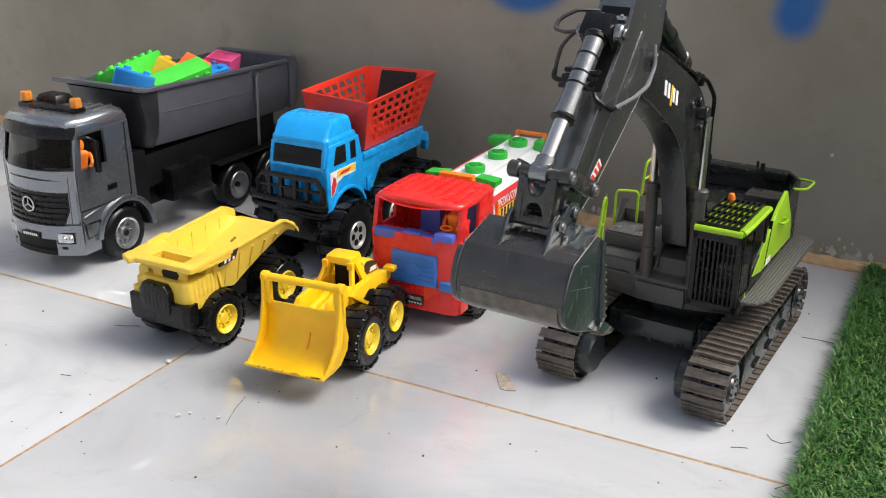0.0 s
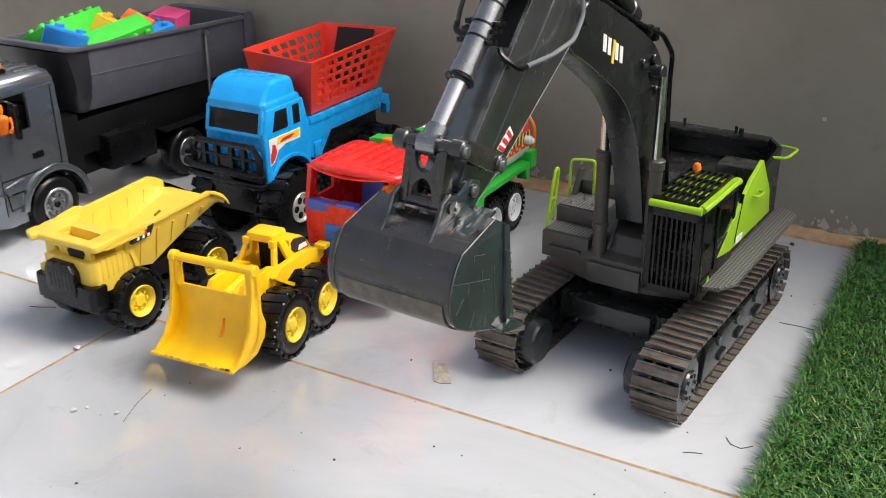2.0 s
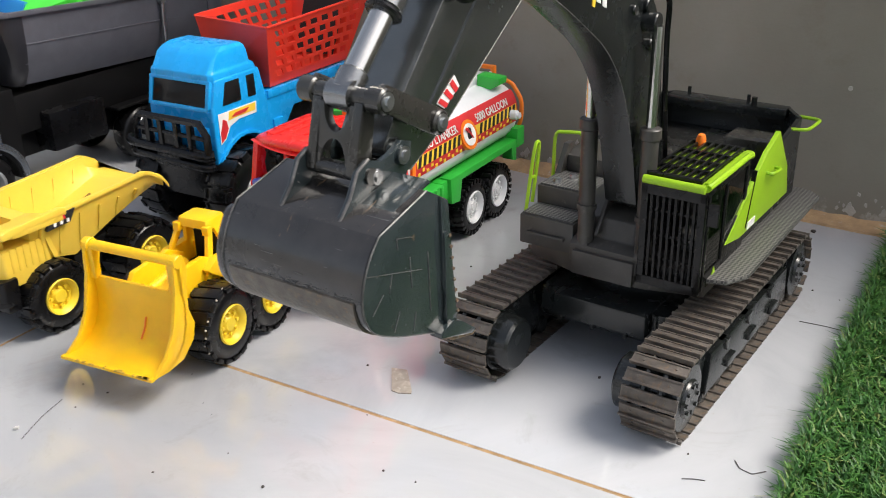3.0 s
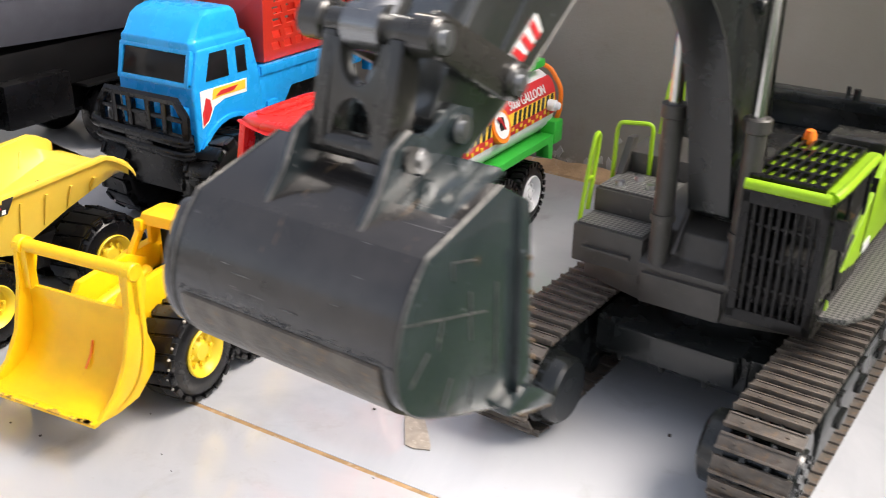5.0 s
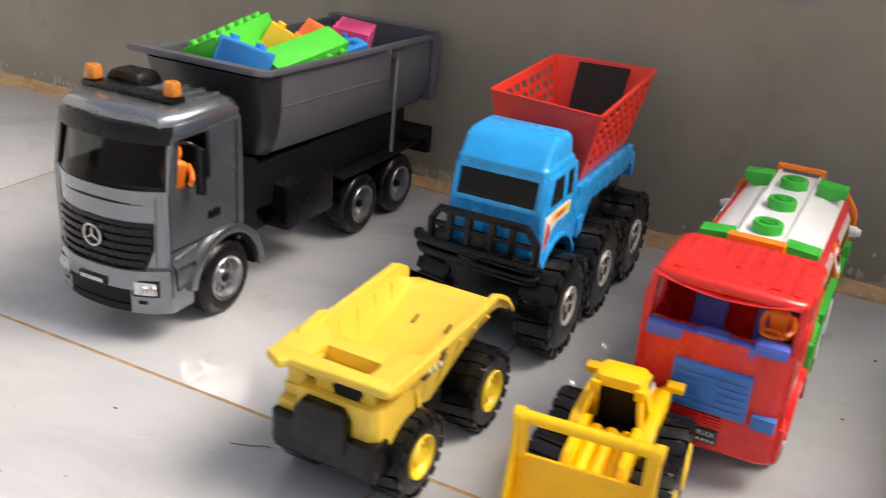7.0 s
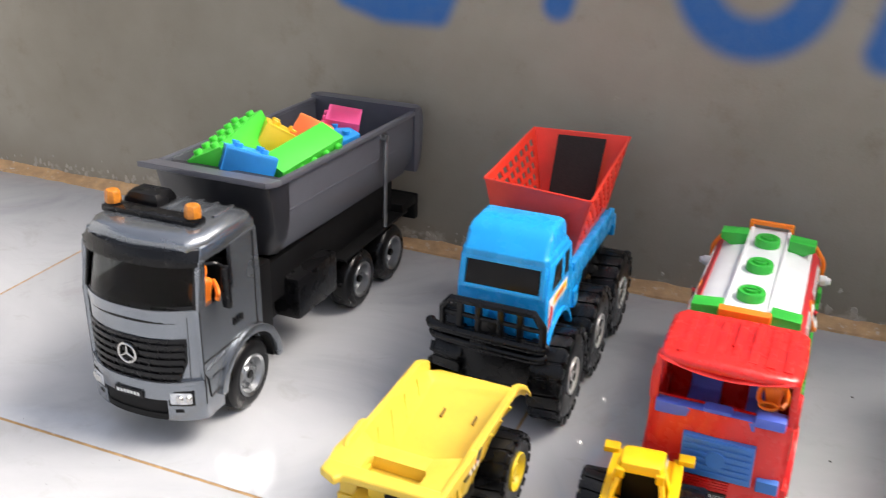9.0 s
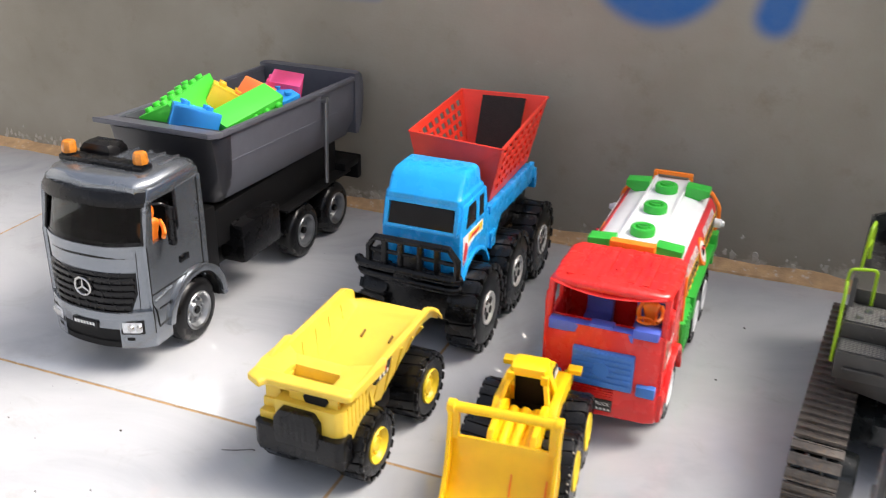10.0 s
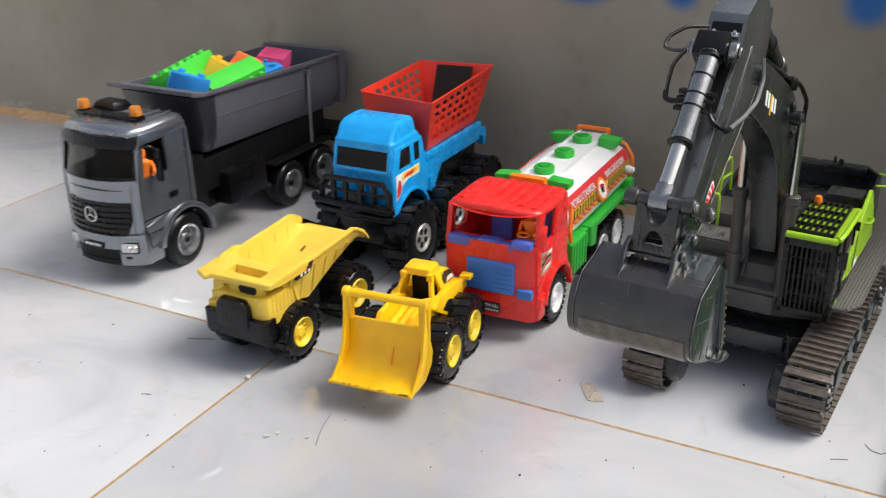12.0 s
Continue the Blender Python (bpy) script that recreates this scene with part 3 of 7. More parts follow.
def foot_strip():
    """Uneven mortar fillet where floor and wall meet."""
    b = bmesh.new()
    n = 420
    rows = []
    for i in range(n + 1):
        x = -2.0 + 3.6 * i / n
        wob = noise.noise((x * 9, 0.3, 0)) * 0.004 + noise.noise((x * 40, 4.1, 0)) * 0.002
        up = 0.0065 + noise.noise((x * 14, 7.7, 0)) * 0.004 + noise.noise((x * 70, 1.7, 0)) * 0.0022
        e = WALL_Y - 0.019 - wob * 1.4
        rows.append([b.verts.new(p) for p in ((x, e, -0.001), (x, e + 0.002, 0.0022), (x, WALL_Y - 0.006, 0.0040 + up * 0.3), (x, WALL_Y - 0.0012, 0.003 + up), (x, WALL_Y + 0.002, 0.003 + up))])
    for A, C in zip(rows, rows[1:]):
        for k in range(4):
            b.faces.new((A[k], C[k], C[k + 1], A[k + 1]))
    bmesh.ops.recalc_face_normals(b, faces=b.faces)
    s = Shape()
    s.take(b)
    return s


solid("mortar_fillet", foot_strip(), MORTAR, "crumbling ochre mortar along the wall foot", "mortar", kind="structure")


def plaster_scabs():
    """Chipped pale patches low on the wall."""
    s = Shape()
    rnd = random.Random(5)
    for k in range(150):
        x = rnd.choice((rnd.gauss(-0.78, 0.09), rnd.gauss(-0.12, 0.1), rnd.gauss(0.33, 0.08), rnd.gauss(0.53, 0.05), rnd.uniform(-1.0, 0.6)))
        z = 0.008 + abs(rnd.gauss(0, 0.010))
        r = rnd.uniform(0.001, 0.0042) * (1.1 if z < 0.02 else 0.6)
        pts = [(x + r * rnd.uniform(0.5, 1.2) * math.cos(a), z + r * rnd.uniform(0.6, 1.9) * math.sin(a)) for a in (2 * math.pi * i / 9 for i in range(9))]
        s.prism(pts, "y", WALL_Y + 0.001, WALL_Y - 0.0006 - rnd.random() * 0.0008, 0)
    return s


solid("plaster_patches", plaster_scabs(), CHIP, "pale chipped plaster patches at the wall foot", "plaster", kind="structure")

# turf mat, its edge along the last tile
TURF_X = 0.572
turf = solid("turf_mat", Shape().box(TURF_X + 0.002, 1.6, -1.6, WALL_Y - 0.012, -0.0008, 0.004, 0.001), TURF_BASE, "green artificial turf mat on the tiles", "turf", kind="stuff")


def turf_blades():
    rng = np.random.default_rng(3)
    verts, faces = [], []

    def sow(n, x0, x1, y0, y1, long):
        x, y = rng.uniform(x0, x1, n), rng.uniform(y0, y1, n)
        a, h = rng.uniform(0, 2 * np.pi, n), long * rng.uniform(0.55, 1.25, n)
        lean, w = rng.uniform(0.2, 1.25, n), rng.uniform(0.00045, 0.0009, n)
        for i in range(n):
            ca, sa = math.cos(a[i]), math.sin(a[i])
            bx, by, k = x[i], y[i], len(verts)
            px, py = -sa * w[i], ca * w[i]
            l1, l2 = h[i] * lean[i] * 0.35, h[i] * lean[i]
            z1, z2 = 0.003 + h[i] * 0.6, 0.003 + h[i] * (1.05 - 0.35 * lean[i])
            verts.extend(((bx - px, by - py, 0.003), (bx + px, by + py, 0.003), (bx + ca * l1 + px, by + sa * l1 + py, z1), (bx + ca * l1 - px, by + sa * l1 - py, z1), (bx + ca * l2, by + sa * l2, z2)))
            faces.extend(((k, k + 1, k + 2, k + 3), (k + 3, k + 2, k + 4)))

    sow(62000, TURF_X + 0.001, 0.80, -0.14, WALL_Y - 0.016, 0.013)
    sow(2600, TURF_X, TURF_X + 0.008, -0.2, WALL_Y - 0.02, 0.015)
    sow(24000, 0.80, 1.25, -0.6, WALL_Y - 0.016, 0.014)
    sow(9000, TURF_X, 0.80, -0.6, -0.14, 0.014)
    me = bpy.data.meshes.new("blades")
    me.from_pydata(verts, [], faces)
    me.materials.append(TURF)
    return me


blades = new("blades", turf_blades())
blades.parent = turf
tagged(blades, kind="stuff")


def bow(hw, y0, depth, thick, n=14, power=2.6):
    """Plan outline of a bowed front panel."""
    xs = [-hw + 2 * hw * k / n for k in range(n + 1)]
    front = [(x, y0 + depth * (abs(x) / hw) ** power) for x in xs]
    return front + [(x, y + thick) for x, y in reversed(front)]


def nose(hw, off, thick, n=14):
    """Plan outline of a panel that follows the tipper cab's bowed front."""
    xs = [-hw + 2 * hw * k / n for k in range(n + 1)]
    front = [(x, off + 0.030 * (abs(x) / 0.0578) ** 2.6) for x in xs]
    return front + [(x, y + thick) for x, y in reversed(front)]


# ---- silver tipper truck ----
tipper = thing("tipper_truck", pose(-0.287, 0.012, 0), "silver toy tipper truck with dark grey bed, parked by the wall", "toy truck")


def tipper_cab(root):
    hw = 0.058
    arch = arc(0.097, 0.032, 0.0405, 132, 55, 9)
    lower = [(0.030, 0.062), (0.066, 0.062)] + arch + [(0.120, 0.066), (0.120, 0.126), (0.030, 0.126)]
    sides = []
    for s in (1, -1):
        body = Shape()
        a, c = s * hw, s * (hw - 0.004)
        body.prism(lower, "x", a, c, 0)
        body.prism([(0.080, 0.126), (0.120, 0.126), (0.118, 0.168), (0.080, 0.166)], "x", a, c, 0)
        body.prism([(0.030, 0.126), (0.041, 0.126), (0.0455, 0.166), (0.038, 0.166)], "x", a, c, 0)
        body.prism([(0.038, 0.164), (0.118, 0.164), (0.117, 0.176), (0.044, 0.176)], "x", a - s * 0.0008, c, 0.0012)
        sides.append(body)
    body = Shape()
    body.prism(bow(0.0578, 0.005, 0.030, 0.006), "z", 0.060, 0.127, 0.001)
    cab = part("cab", body, SILVER, root)
    for body in sides:
        part("cab_side", body, SILVER, cab)
    body = Shape()
    body.box(-hw + 0.003, hw - 0.003, 0.116, 0.120, 0.06, 0.174, 0.001)
    part("cab_back", body, SILVER, cab)
    roof = Shape()
    plan = [(-0.053, 0.118), (-0.0565, 0.108), (-0.0565, 0.052), (-0.048, 0.036), (0, 0.028), (0.048, 0.036), (0.0565, 0.052), (0.0565, 0.108), (0.053, 0.118)]
    roof.loft([[(x * k, 0.075 + (y - 0.075) * k, z) for x, y in plan] for z, k in ((0.1735, 1.0), (0.1785, 0.995), (0.182, 0.95), (0.184, 0.85), (0.1845, 0.6))])
    part("roof", roof, SILVER, cab)
    for i in range(6):
        x = -0.038 + i * 0.0152
        rib = Shape()
        rib.box(x, x + 0.0035, 0.085, 0.114, 0.183, 0.1855, 0.0006)
        part("roof_rib", rib, SILVER, cab)
    visor = Shape()
    visor.loft([[(x * k, y + dy, z) for x, y in bow(0.0562, 0.0165, 0.021, 0.011)] for z, k, dy in ((0.1625, 1.0, -0.001), (0.170, 1.0, 0.001), (0.1745, 0.98, 0.006))])
    part("sun_visor", visor, BLACK, cab)
    glass = Shape()
    glass.loft([[(x * k, y + dy, z) for x, y in bow(0.0555, 0.006, 0.029, 0.0015)] for z, k, dy in ((0.127, 1.0, 0.0), (0.165, 0.98, 0.013))])
    g = part("windscreen", glass, GLASS, cab)
    g.visible_shadow = False
    frame_low = Shape()
    frame_low.loft([[(x, y + dy - 0.0008, z) for x, y in bow(0.0563, 0.006, 0.029, 0.004)] for z, dy in ((0.1155, -0.0006), (0.1300, 0.002))])
    for s in (1, -1):
        frame_low.rod((s * 0.0535, 0.030, 0.127), (s * 0.0525, 0.040, 0.166), 0.0018, seg=8)
    part("windscreen_frame", frame_low, BLACK, cab)
    for s in (1, -1):
        post = Shape()
        post.loft([[(s * x, y, z) for x, y in ((x0 - 0.0035, y0), (x0, y0 - 0.0005), (x0 + 0.0004, y0 + 0.004), (x0 - 0.003, y0 + 0.005))] for x0, y0, z in ((0.0578, 0.0335, 0.126), (0.0572, 0.0385, 0.146), (0.0560, 0.0430, 0.166))])
        part("screen_pillar", post, SILVER, cab)
    inner = Shape()
    inner.box(-0.053, 0.053, 0.100, 0.114, 0.064, 0.172, 0.001)
    inner.box(-0.053, 0.053, 0.04, 0.112, 0.064, 0.070, 0.001)
    inner.prism([(0.014, 0.10), (0.040, 0.10), (0.040, 0.129), (0.022, 0.127)], "x", -0.030, 0.030, 0.002)
    for x in (-0.028, 0.028):
        inner.prism([(0.062, 0.085), (0.09, 0.085), (0.098, 0.145), (0.088, 0.148), (0.082, 0.1), (0.062, 0.098)], "x", x - 0.015, x + 0.015, 0.003)
    part("interior", inner, BLACK_MATT, cab)
    wheel_ring = Shape()
    wheel_ring.tube([(-0.0 + 0.028 + 0.011 * math.cos(a), 0.048 + 0.004 * math.sin(a), 0.128 + 0.010 * math.sin(a)) for a in (2 * math.pi * k / 16 for k in range(16))], 0.0012, 6, False, True)
    part("steering_wheel", wheel_ring, BLACK, cab)
    grille = Shape()
    grille.loft([[(x, y, z) for x, y in nose(w, 0.0035, 0.004)] for z, w in ((0.0560, 0.0360), (0.0610, 0.0405), (0.080, 0.0470), (0.1015, 0.0475))])
    for i in range(6):
        z = 0.0600 + i * 0.0067
        grille.prism(nose((0.0390, 0.0425, 0.0445, 0.0460, 0.0465, 0.0465)[i], 0.0010, 0.004), "z", z, z + 0.0038, 0.0006)
    for i in range(9):
        x = -0.036 + i * 0.009
        y = 0.0020 + 0.030 * (abs(x) / 0.0578) ** 2.6
        grille.box(x - 0.0005, x + 0.0005, y, y + 0.004, 0.060, 0.097, 0)
    gr = part("grille", grille, BLACK, cab)
    badge = Shape()
    ring = [(0.0085 * math.cos(a), -0.0012, 0.0865 + 0.0085 * math.sin(a)) for a in (2 * math.pi * k / 28 for k in range(28))]
    badge.tube(ring, 0.0011, 6, False, True)
    for k in range(3):
        a = radians(90 + 120 * k)
        badge.rod((0, -0.001, 0.0865), (0.0082 * math.cos(a), -0.001, 0.0865 + 0.0082 * math.sin(a)), 0.0013, 0.0006, 6)
    part("round_badge", badge, CHROME, gr, "round chrome badge")
    bump = Shape()
    bump.prism(bow(0.058, -0.001, 0.031, 0.012), "z", 0.046, 0.063, 0.0015)
    for s in (1, -1):
        bump.loft([[(s * x, y, z) for x, y in ((0.031, 0.006), (0.048, 0.017), (0.0582, 0.030), (0.0582, 0.056), (0.054, 0.056), (0.030, 0.018))] for z in (0.026, 0.060)], bevel=0.001)
    bp = part("bumper", bump, SILVER, root)
    intake = Shape()
    intake.loft([[(x, y - 0.0015, z) for x, y in bow(w, 0.0030, 0.0125 * (w / 0.040) ** 2.6, 0.008)] for z, w in ((0.0265, 0.0350), (0.030, 0.0350), (0.040, 0.0345), (0.0495, 0.0330))])
    intake.prism(bow(0.0305, -0.0002, 0.0055, 0.006), "z", 0.0305, 0.0335, 0.0006)
    part("intake", intake, BLACK_MATT, bp)
    plate = Shape()
    plate.box(-0.016, 0.012, -0.0032, 0.003, 0.0465, 0.0535, 0.0004)
    pl = part("number_plate", plate, BLACK, bp)
    bars = Shape()
    for i in range(7):
        bars.box(-0.0138 + i * 0.0034, -0.0117 + i * 0.0034, -0.0037, -0.0025, 0.0485, 0.0515, 0)
    part("plate_marks", bars, TRIM_WHITE, pl)
    for s in (1, -1):
        lamp = Shape()
        lamp.loft([[(s * x, y, z) for x, y in ((0.034, 0.0065), (0.046, 0.0135), (0.0505, 0.0185), (0.048, 0.024), (0.034, 0.014))] for z in (0.0425, 0.0535)], bevel=0.001)
        lp = part("headlamp", lamp, HEADLAMP, bp, "clear headlamp")
        lens = Shape()
        lens.rod((s * 0.041, 0.013, 0.0478), (s * 0.0405, 0.0088, 0.0478), 0.0036, seg=12, bevel=0.0004)
        part("lens", lens, CHROME, lp)
        lens = Shape()
        lens.rod((s * 0.0475, 0.019, 0.0478), (s * 0.0470, 0.0135, 0.0478), 0.0030, seg=12, bevel=0.0004)
        part("lens", lens, CHROME, lp)
        bez = Shape()
        bez.loft([[(s * x, y, z) for x, y in ((0.0325, 0.0062), (0.0465, 0.0146), (0.0520, 0.0200), (0.048, 0.024), (0.033, 0.014))] for z in (0.0410, 0.0550)], bevel=0.0004)
        part("lamp_surround", bez, BLACK, bp, "black headlamp surround")
        slot = Shape()
        slot.loft([[(s * x, y, z) for x, y in ((0.0368, 0.0094), (0.0430, 0.0134), (0.0430, 0.0170), (0.0368, 0.0130))] for z in (0.0345, 0.0375)])
        part("fog_slot", slot, BLACK_MATT, bp)
        gap = Shape()
        gap.tube([(s * 0.0578, 0.0315, 0.068), (s * 0.0586, 0.036, 0.062), (s * 0.0586, 0.037, 0.050), (s * 0.0586, 0.038, 0.0440), (s * 0.0586, 0.0555, 0.0465)], 0.0006, 6, False)
        part("panel_gap", gap, BLACK_MATT, bp)
        y1, y2 = (0.005 + 0.030 * (v / 0.0578) ** 2.6 for v in (0.0490, 0.0478))
        gap = Shape()
        gap.tube([(s * 0.0478, y2, 0.0635), (s * 0.0486, y2 + 0.0003, 0.090), (s * 0.0490, y1, 0.121)], 0.0004, 6, False)
        part("panel_gap", gap, BLACK_MATT, cab)
        crease = Shape()
        crease.tube([(s * 0.0582, 0.036, 0.0705), (s * 0.0590, 0.050, 0.0735), (s * 0.0590, 0.060, 0.0755)], 0.0011, 6, False)
        part("door_crease", crease, SILVER, cab)
        fend = Shape()
        outer, innr = arc(0.097, 0.032, 0.0475, 172, -2, 18), arc(0.097, 0.032, 0.0400, 172, -2, 18)
        fend.prism(outer + innr[::-1], "x", s * 0.0555, s * 0.0615, 0.0012)
        part("wheel_arch", fend, SILVER, root)
        liner = Shape()
        o2, i2 = arc(0.097, 0.032, 0.0402, 180, 0, 14), arc(0.097, 0.032, 0.0372, 180, 0, 14)
        liner.prism(o2 + i2[::-1], "x", s * 0.030, s * 0.0575, 0)
        part("arch_liner", liner, BLACK_MATT, root)
        mir = Shape()
        mir.box(s * 0.0650, s * 0.0730, 0.0530, 0.0580, 0.1215 if s > 0 else 0.142, 0.1590, 0.0020)
        mir.tube([(s * 0.057, 0.042, 0.1635), (s * 0.066, 0.048, 0.1640), (s * 0.0690, 0.0555, 0.1580)], 0.0014, 6)
        part("mirror", mir, BLACK, cab)
        hnd = Shape()
        hnd.box(s * 0.0575, s * 0.0592, 0.076, 0.090, 0.092, 0.099, 0.0008)
        part("door_handle", hnd, BLACK, cab)
        seam = Shape()
        seam.box(s * 0.0578, s * 0.0584, 0.031, 0.113, 0.0775, 0.0787, 0)
        seam.box(s * 0.0578, s * 0.0584, 0.111, 0.1122, 0.078, 0.166, 0)
        seam.box(s * 0.0578, s * 0.0584, 0.030, 0.0312, 0.040, 0.126, 0)
        part("door_seam", seam, BLACK_MATT, cab)
    bar = Shape()
    bar.box(-0.054, 0.040, 0.060, 0.076, 0.183, 0.189, 0.0022)
    for x in (-0.047, 0.033):
        bar.rod((x, 0.068, 0.183), (x, 0.068, 0.190), 0.0072, seg=16)
    lb = part("light_bar", bar, BLACK, cab)
    for x in (-0.047, 0.033):
        bc = Shape()
        bc.lathe([(0.189, 0.0066), (0.191, 0.0070), (0.1985, 0.0064), (0.2004, 0.0054), (0.2008, 0.0006)], (x, 0.068, 0), "z", 8)
        part("beacon", bc, AMBER, lb, "amber beacon")
    unit = Shape()
    unit.loft([[(-0.030 + x * k, 0.094 + y * k, z) for x, y in ((-0.016, -0.012), (0.016, -0.012), (0.018, 0), (0.016, 0.012), (-0.016, 0.012), (-0.018, 0))] for z, k in ((0.183, 1.1), (0.189, 1.05), (0.194, 0.85), (0.195, 0.5))])
    part("roof_unit", unit, BLACK, cab)
    # the nose is shallow: everything ahead of the door posts is drawn back towards them
    for ob in root.children_recursive:
        for v in ob.data.vertices:
            if v.co.y < 0.035:
                v.co.y = 0.035 - (0.035 - v.co.y) * 0.70


def tipper_rear(root):
    ch = Shape()
    ch.box(-0.028, 0.028, 0.05, 0.425, 0.040, 0.070, 0.002)
    ch.box(-0.050, 0.050, 0.118, 0.150, 0.045, 0.122, 0.003)
    ch.box(-0.044, 0.044, 0.150, 0.415, 0.070, 0.112, 0.003)
    chassis = part("chassis", ch, BLACK_MATT, root)
    for y in (0.097, 0.310, 0.386):
        ch = Shape()
        ch.rod((-0.052, y, 0.032), (0.052, y, 0.032), 0.006, seg=10)
        part("axle", ch, BLACK_MATT, chassis)
    for s in (1, -1):
        tb = Shape()
        tb.box(s * 0.030, s * 0.0595, 0.180, 0.255, 0.0455, 0.0885, 0.004)
        tb.box(s * 0.030, s * 0.0601, 0.183, 0.252, 0.050, 0.084, 0.003)
        part("side_tank", tb, BLACK, chassis)
        mg = Shape()
        mg.box(s * 0.034, s * 0.059, 0.272, 0.425, 0.0675, 0.0705, 0.001)
        part("mudguard", mg, BLACK_MATT, chassis)
        st = Shape()
        st.rod((s * 0.0665, 0.349, 0.080), (s * 0.0665, 0.353, 0.178), 0.0024, seg=10)
        st.rod((s * 0.06, 0.353, 0.178), (s * 0.0685, 0.353, 0.178), 0.0038, seg=10)
        part("strut", st, STEEL, root)
    hitch = Shape()
    hitch.box(-0.058, 0.058, 0.412, 0.452, 0.070, 0.080, 0.002)
    hitch.box(-0.058, 0.058, 0.446, 0.456, 0.050, 0.080, 0.002)
    part("rear_bumper", hitch, BLACK_MATT, chassis)

    def section(T, Bm, y, k=1.0):
        P = [(0.062, T), (0.0615, T - 0.032), (0.0595, T - 0.052), (0.048, Bm), (-0.048, Bm), (-0.0595, T - 0.052), (-0.0615, T - 0.032), (-0.062, T), (-0.0585, T), (-0.058, T - 0.031), (-0.0560, T - 0.050), (-0.046, Bm + 0.004), (0.046, Bm + 0.004), (0.0560, T - 0.050), (0.058, T - 0.031), (0.0585, T)]
        return [(x * k, y, z) for x, z in P]

    bed = Shape()
    bed.loft([section(0.1962, 0.1215, 0.164), section(0.192, 0.117, 0.26), section(0.187, 0.113, 0.36), section(0.184, 0.111, 0.432, 1.03)])
    body = part("tipper_bed", bed, BED_GREY, root, "dark grey open tipper bed")
    for s in (1, -1):
        bed = Shape()
        bed.loft([[(s * 0.0595, y, z), (s * 0.0655, y, z), (s * 0.0655, y, z + 0.005), (s * 0.0595, y, z + 0.005)] for y, z in ((0.142, 0.194), (0.30, 0.187), (0.434, 0.1815))], bevel=0.001)
        part("bed_rail", bed, BED_GREY, body)
        bed = Shape()
        bed.loft([[(s * 0.061, y, z), (s * 0.0622, y, z), (s * 0.0622, y, z + 0.0015), (s * 0.061, y, z + 0.0015)] for y, z in ((0.166, 0.1635), (0.434, 0.151))], bevel=0.0005)
        part("bed_rib", bed, BED_GREY, body)
    bed = Shape()
    bed.loft([[(-0.0665, y, z), (0.0665, y, z), (0.0665, y, z + 0.0055), (-0.0665, y, z + 0.0055)] for y, z in ((0.124, 0.1995), (0.134, 0.1965), (0.150, 0.194))], bevel=0.0014)
    part("front_lip", bed, BED_GREY, body)
    skirt = Shape()
    skirt.loft([[(-xo, 0.167, z), (-xo, yf + 0.010, z), (-xo + 0.004, yf + 0.003, z), (-xo + 0.012, yf, z), (xo - 0.012, yf, z), (xo - 0.004, yf + 0.003, z), (xo, yf + 0.010, z), (xo, 0.167, z)] for z, xo, yf in ((0.1195, 0.0470, 0.156), (0.123, 0.0505, 0.151), (0.138, 0.0582, 0.148), (0.152, 0.0610, 0.146), (0.164, 0.0623, 0.1435), (0.180, 0.0626, 0.140), (0.1940, 0.0628, 0.1365))])
    # front shield gets the darkened grey, its shade painted in
    part("bed_front", skirt, BED_FRONT_SHADE, body, "bed front shield, coloured near-black for its shaded side")
    gate = Shape()
    gate.loft([[(x, y, z) for x, y in ((-0.0655, 0.428), (0.0655, 0.428), (0.0670, 0.432 + dy * 0.5), (0.0655, 0.438 + dy * 0.8), (0.060, 0.442 + dy), (-0.060, 0.442 + dy), (-0.0655, 0.438 + dy * 0.8), (-0.0670, 0.432 + dy * 0.5))] for z, dy in ((0.1165, -0.002), (0.122, 0.004), (0.135, 0.011), (0.160, 0.016), (0.176, 0.015), (0.186, 0.010), (0.1905, 0.002))])
    part("tailgate", gate, BED_GREY, body)


tipper_cab(tipper)
tipper_rear(tipper)
for s in (1, -1):
    wheel(tipper, s * 0.0585, 0.097, 0.032, 0.032, s * 0.020, RUBBER, STEEL, lugs=0, lug_h=0.0, shoulder=False, chevron=0.15, rim=0.60, dish=0.35, hub_mat=BLACK)
    for y in (0.310, 0.386):
        wheel(tipper, s * 0.0585, y, 0.032, 0.032, s * 0.026, RUBBER, STEEL, lugs=0, lug_h=0.0, shoulder=False, chevron=0.15, rim=0.60, dish=0.6, hub_mat=BLACK)
driver("driver_doll", pose(-0.287 + 0.0490, 0.012 + 0.0515, 0.1225, 0, 0, 55), ORANGE, "orange moulded driver doll at the cab window", 1.06)

# ---- blue six-wheel truck with red basket ----
blue = thing("monster_truck", pose(-0.0235, 0.180, 0), "blue toy six-wheel truck with oversized black tyres", "toy truck")


def blue_truck(root):
    hw = 0.040
    arch = arc(0.041, 0.055, 0.041, 158, 25, 12)
    prof = [(0.001, 0.112), (0.0015, 0.072)] + arch[1:] + [(0.0795, 0.100), (0.0765, 0.126), (0.0695, 0.153), (0.0085, 0.153), (0.001, 0.126)]
    body = Shape()
    body.prism(prof, "x", -hw, hw, 0.003, 3)
    cab = part("cab", body, BLUE, root)
    roof = Shape()
    plan = [(-0.035, 0), (0.035, 0), (0.0385, 0.004), (0.0385, 0.056), (0.035, 0.060), (-0.035, 0.060), (-0.0385, 0.056), (-0.0385, 0.004)]
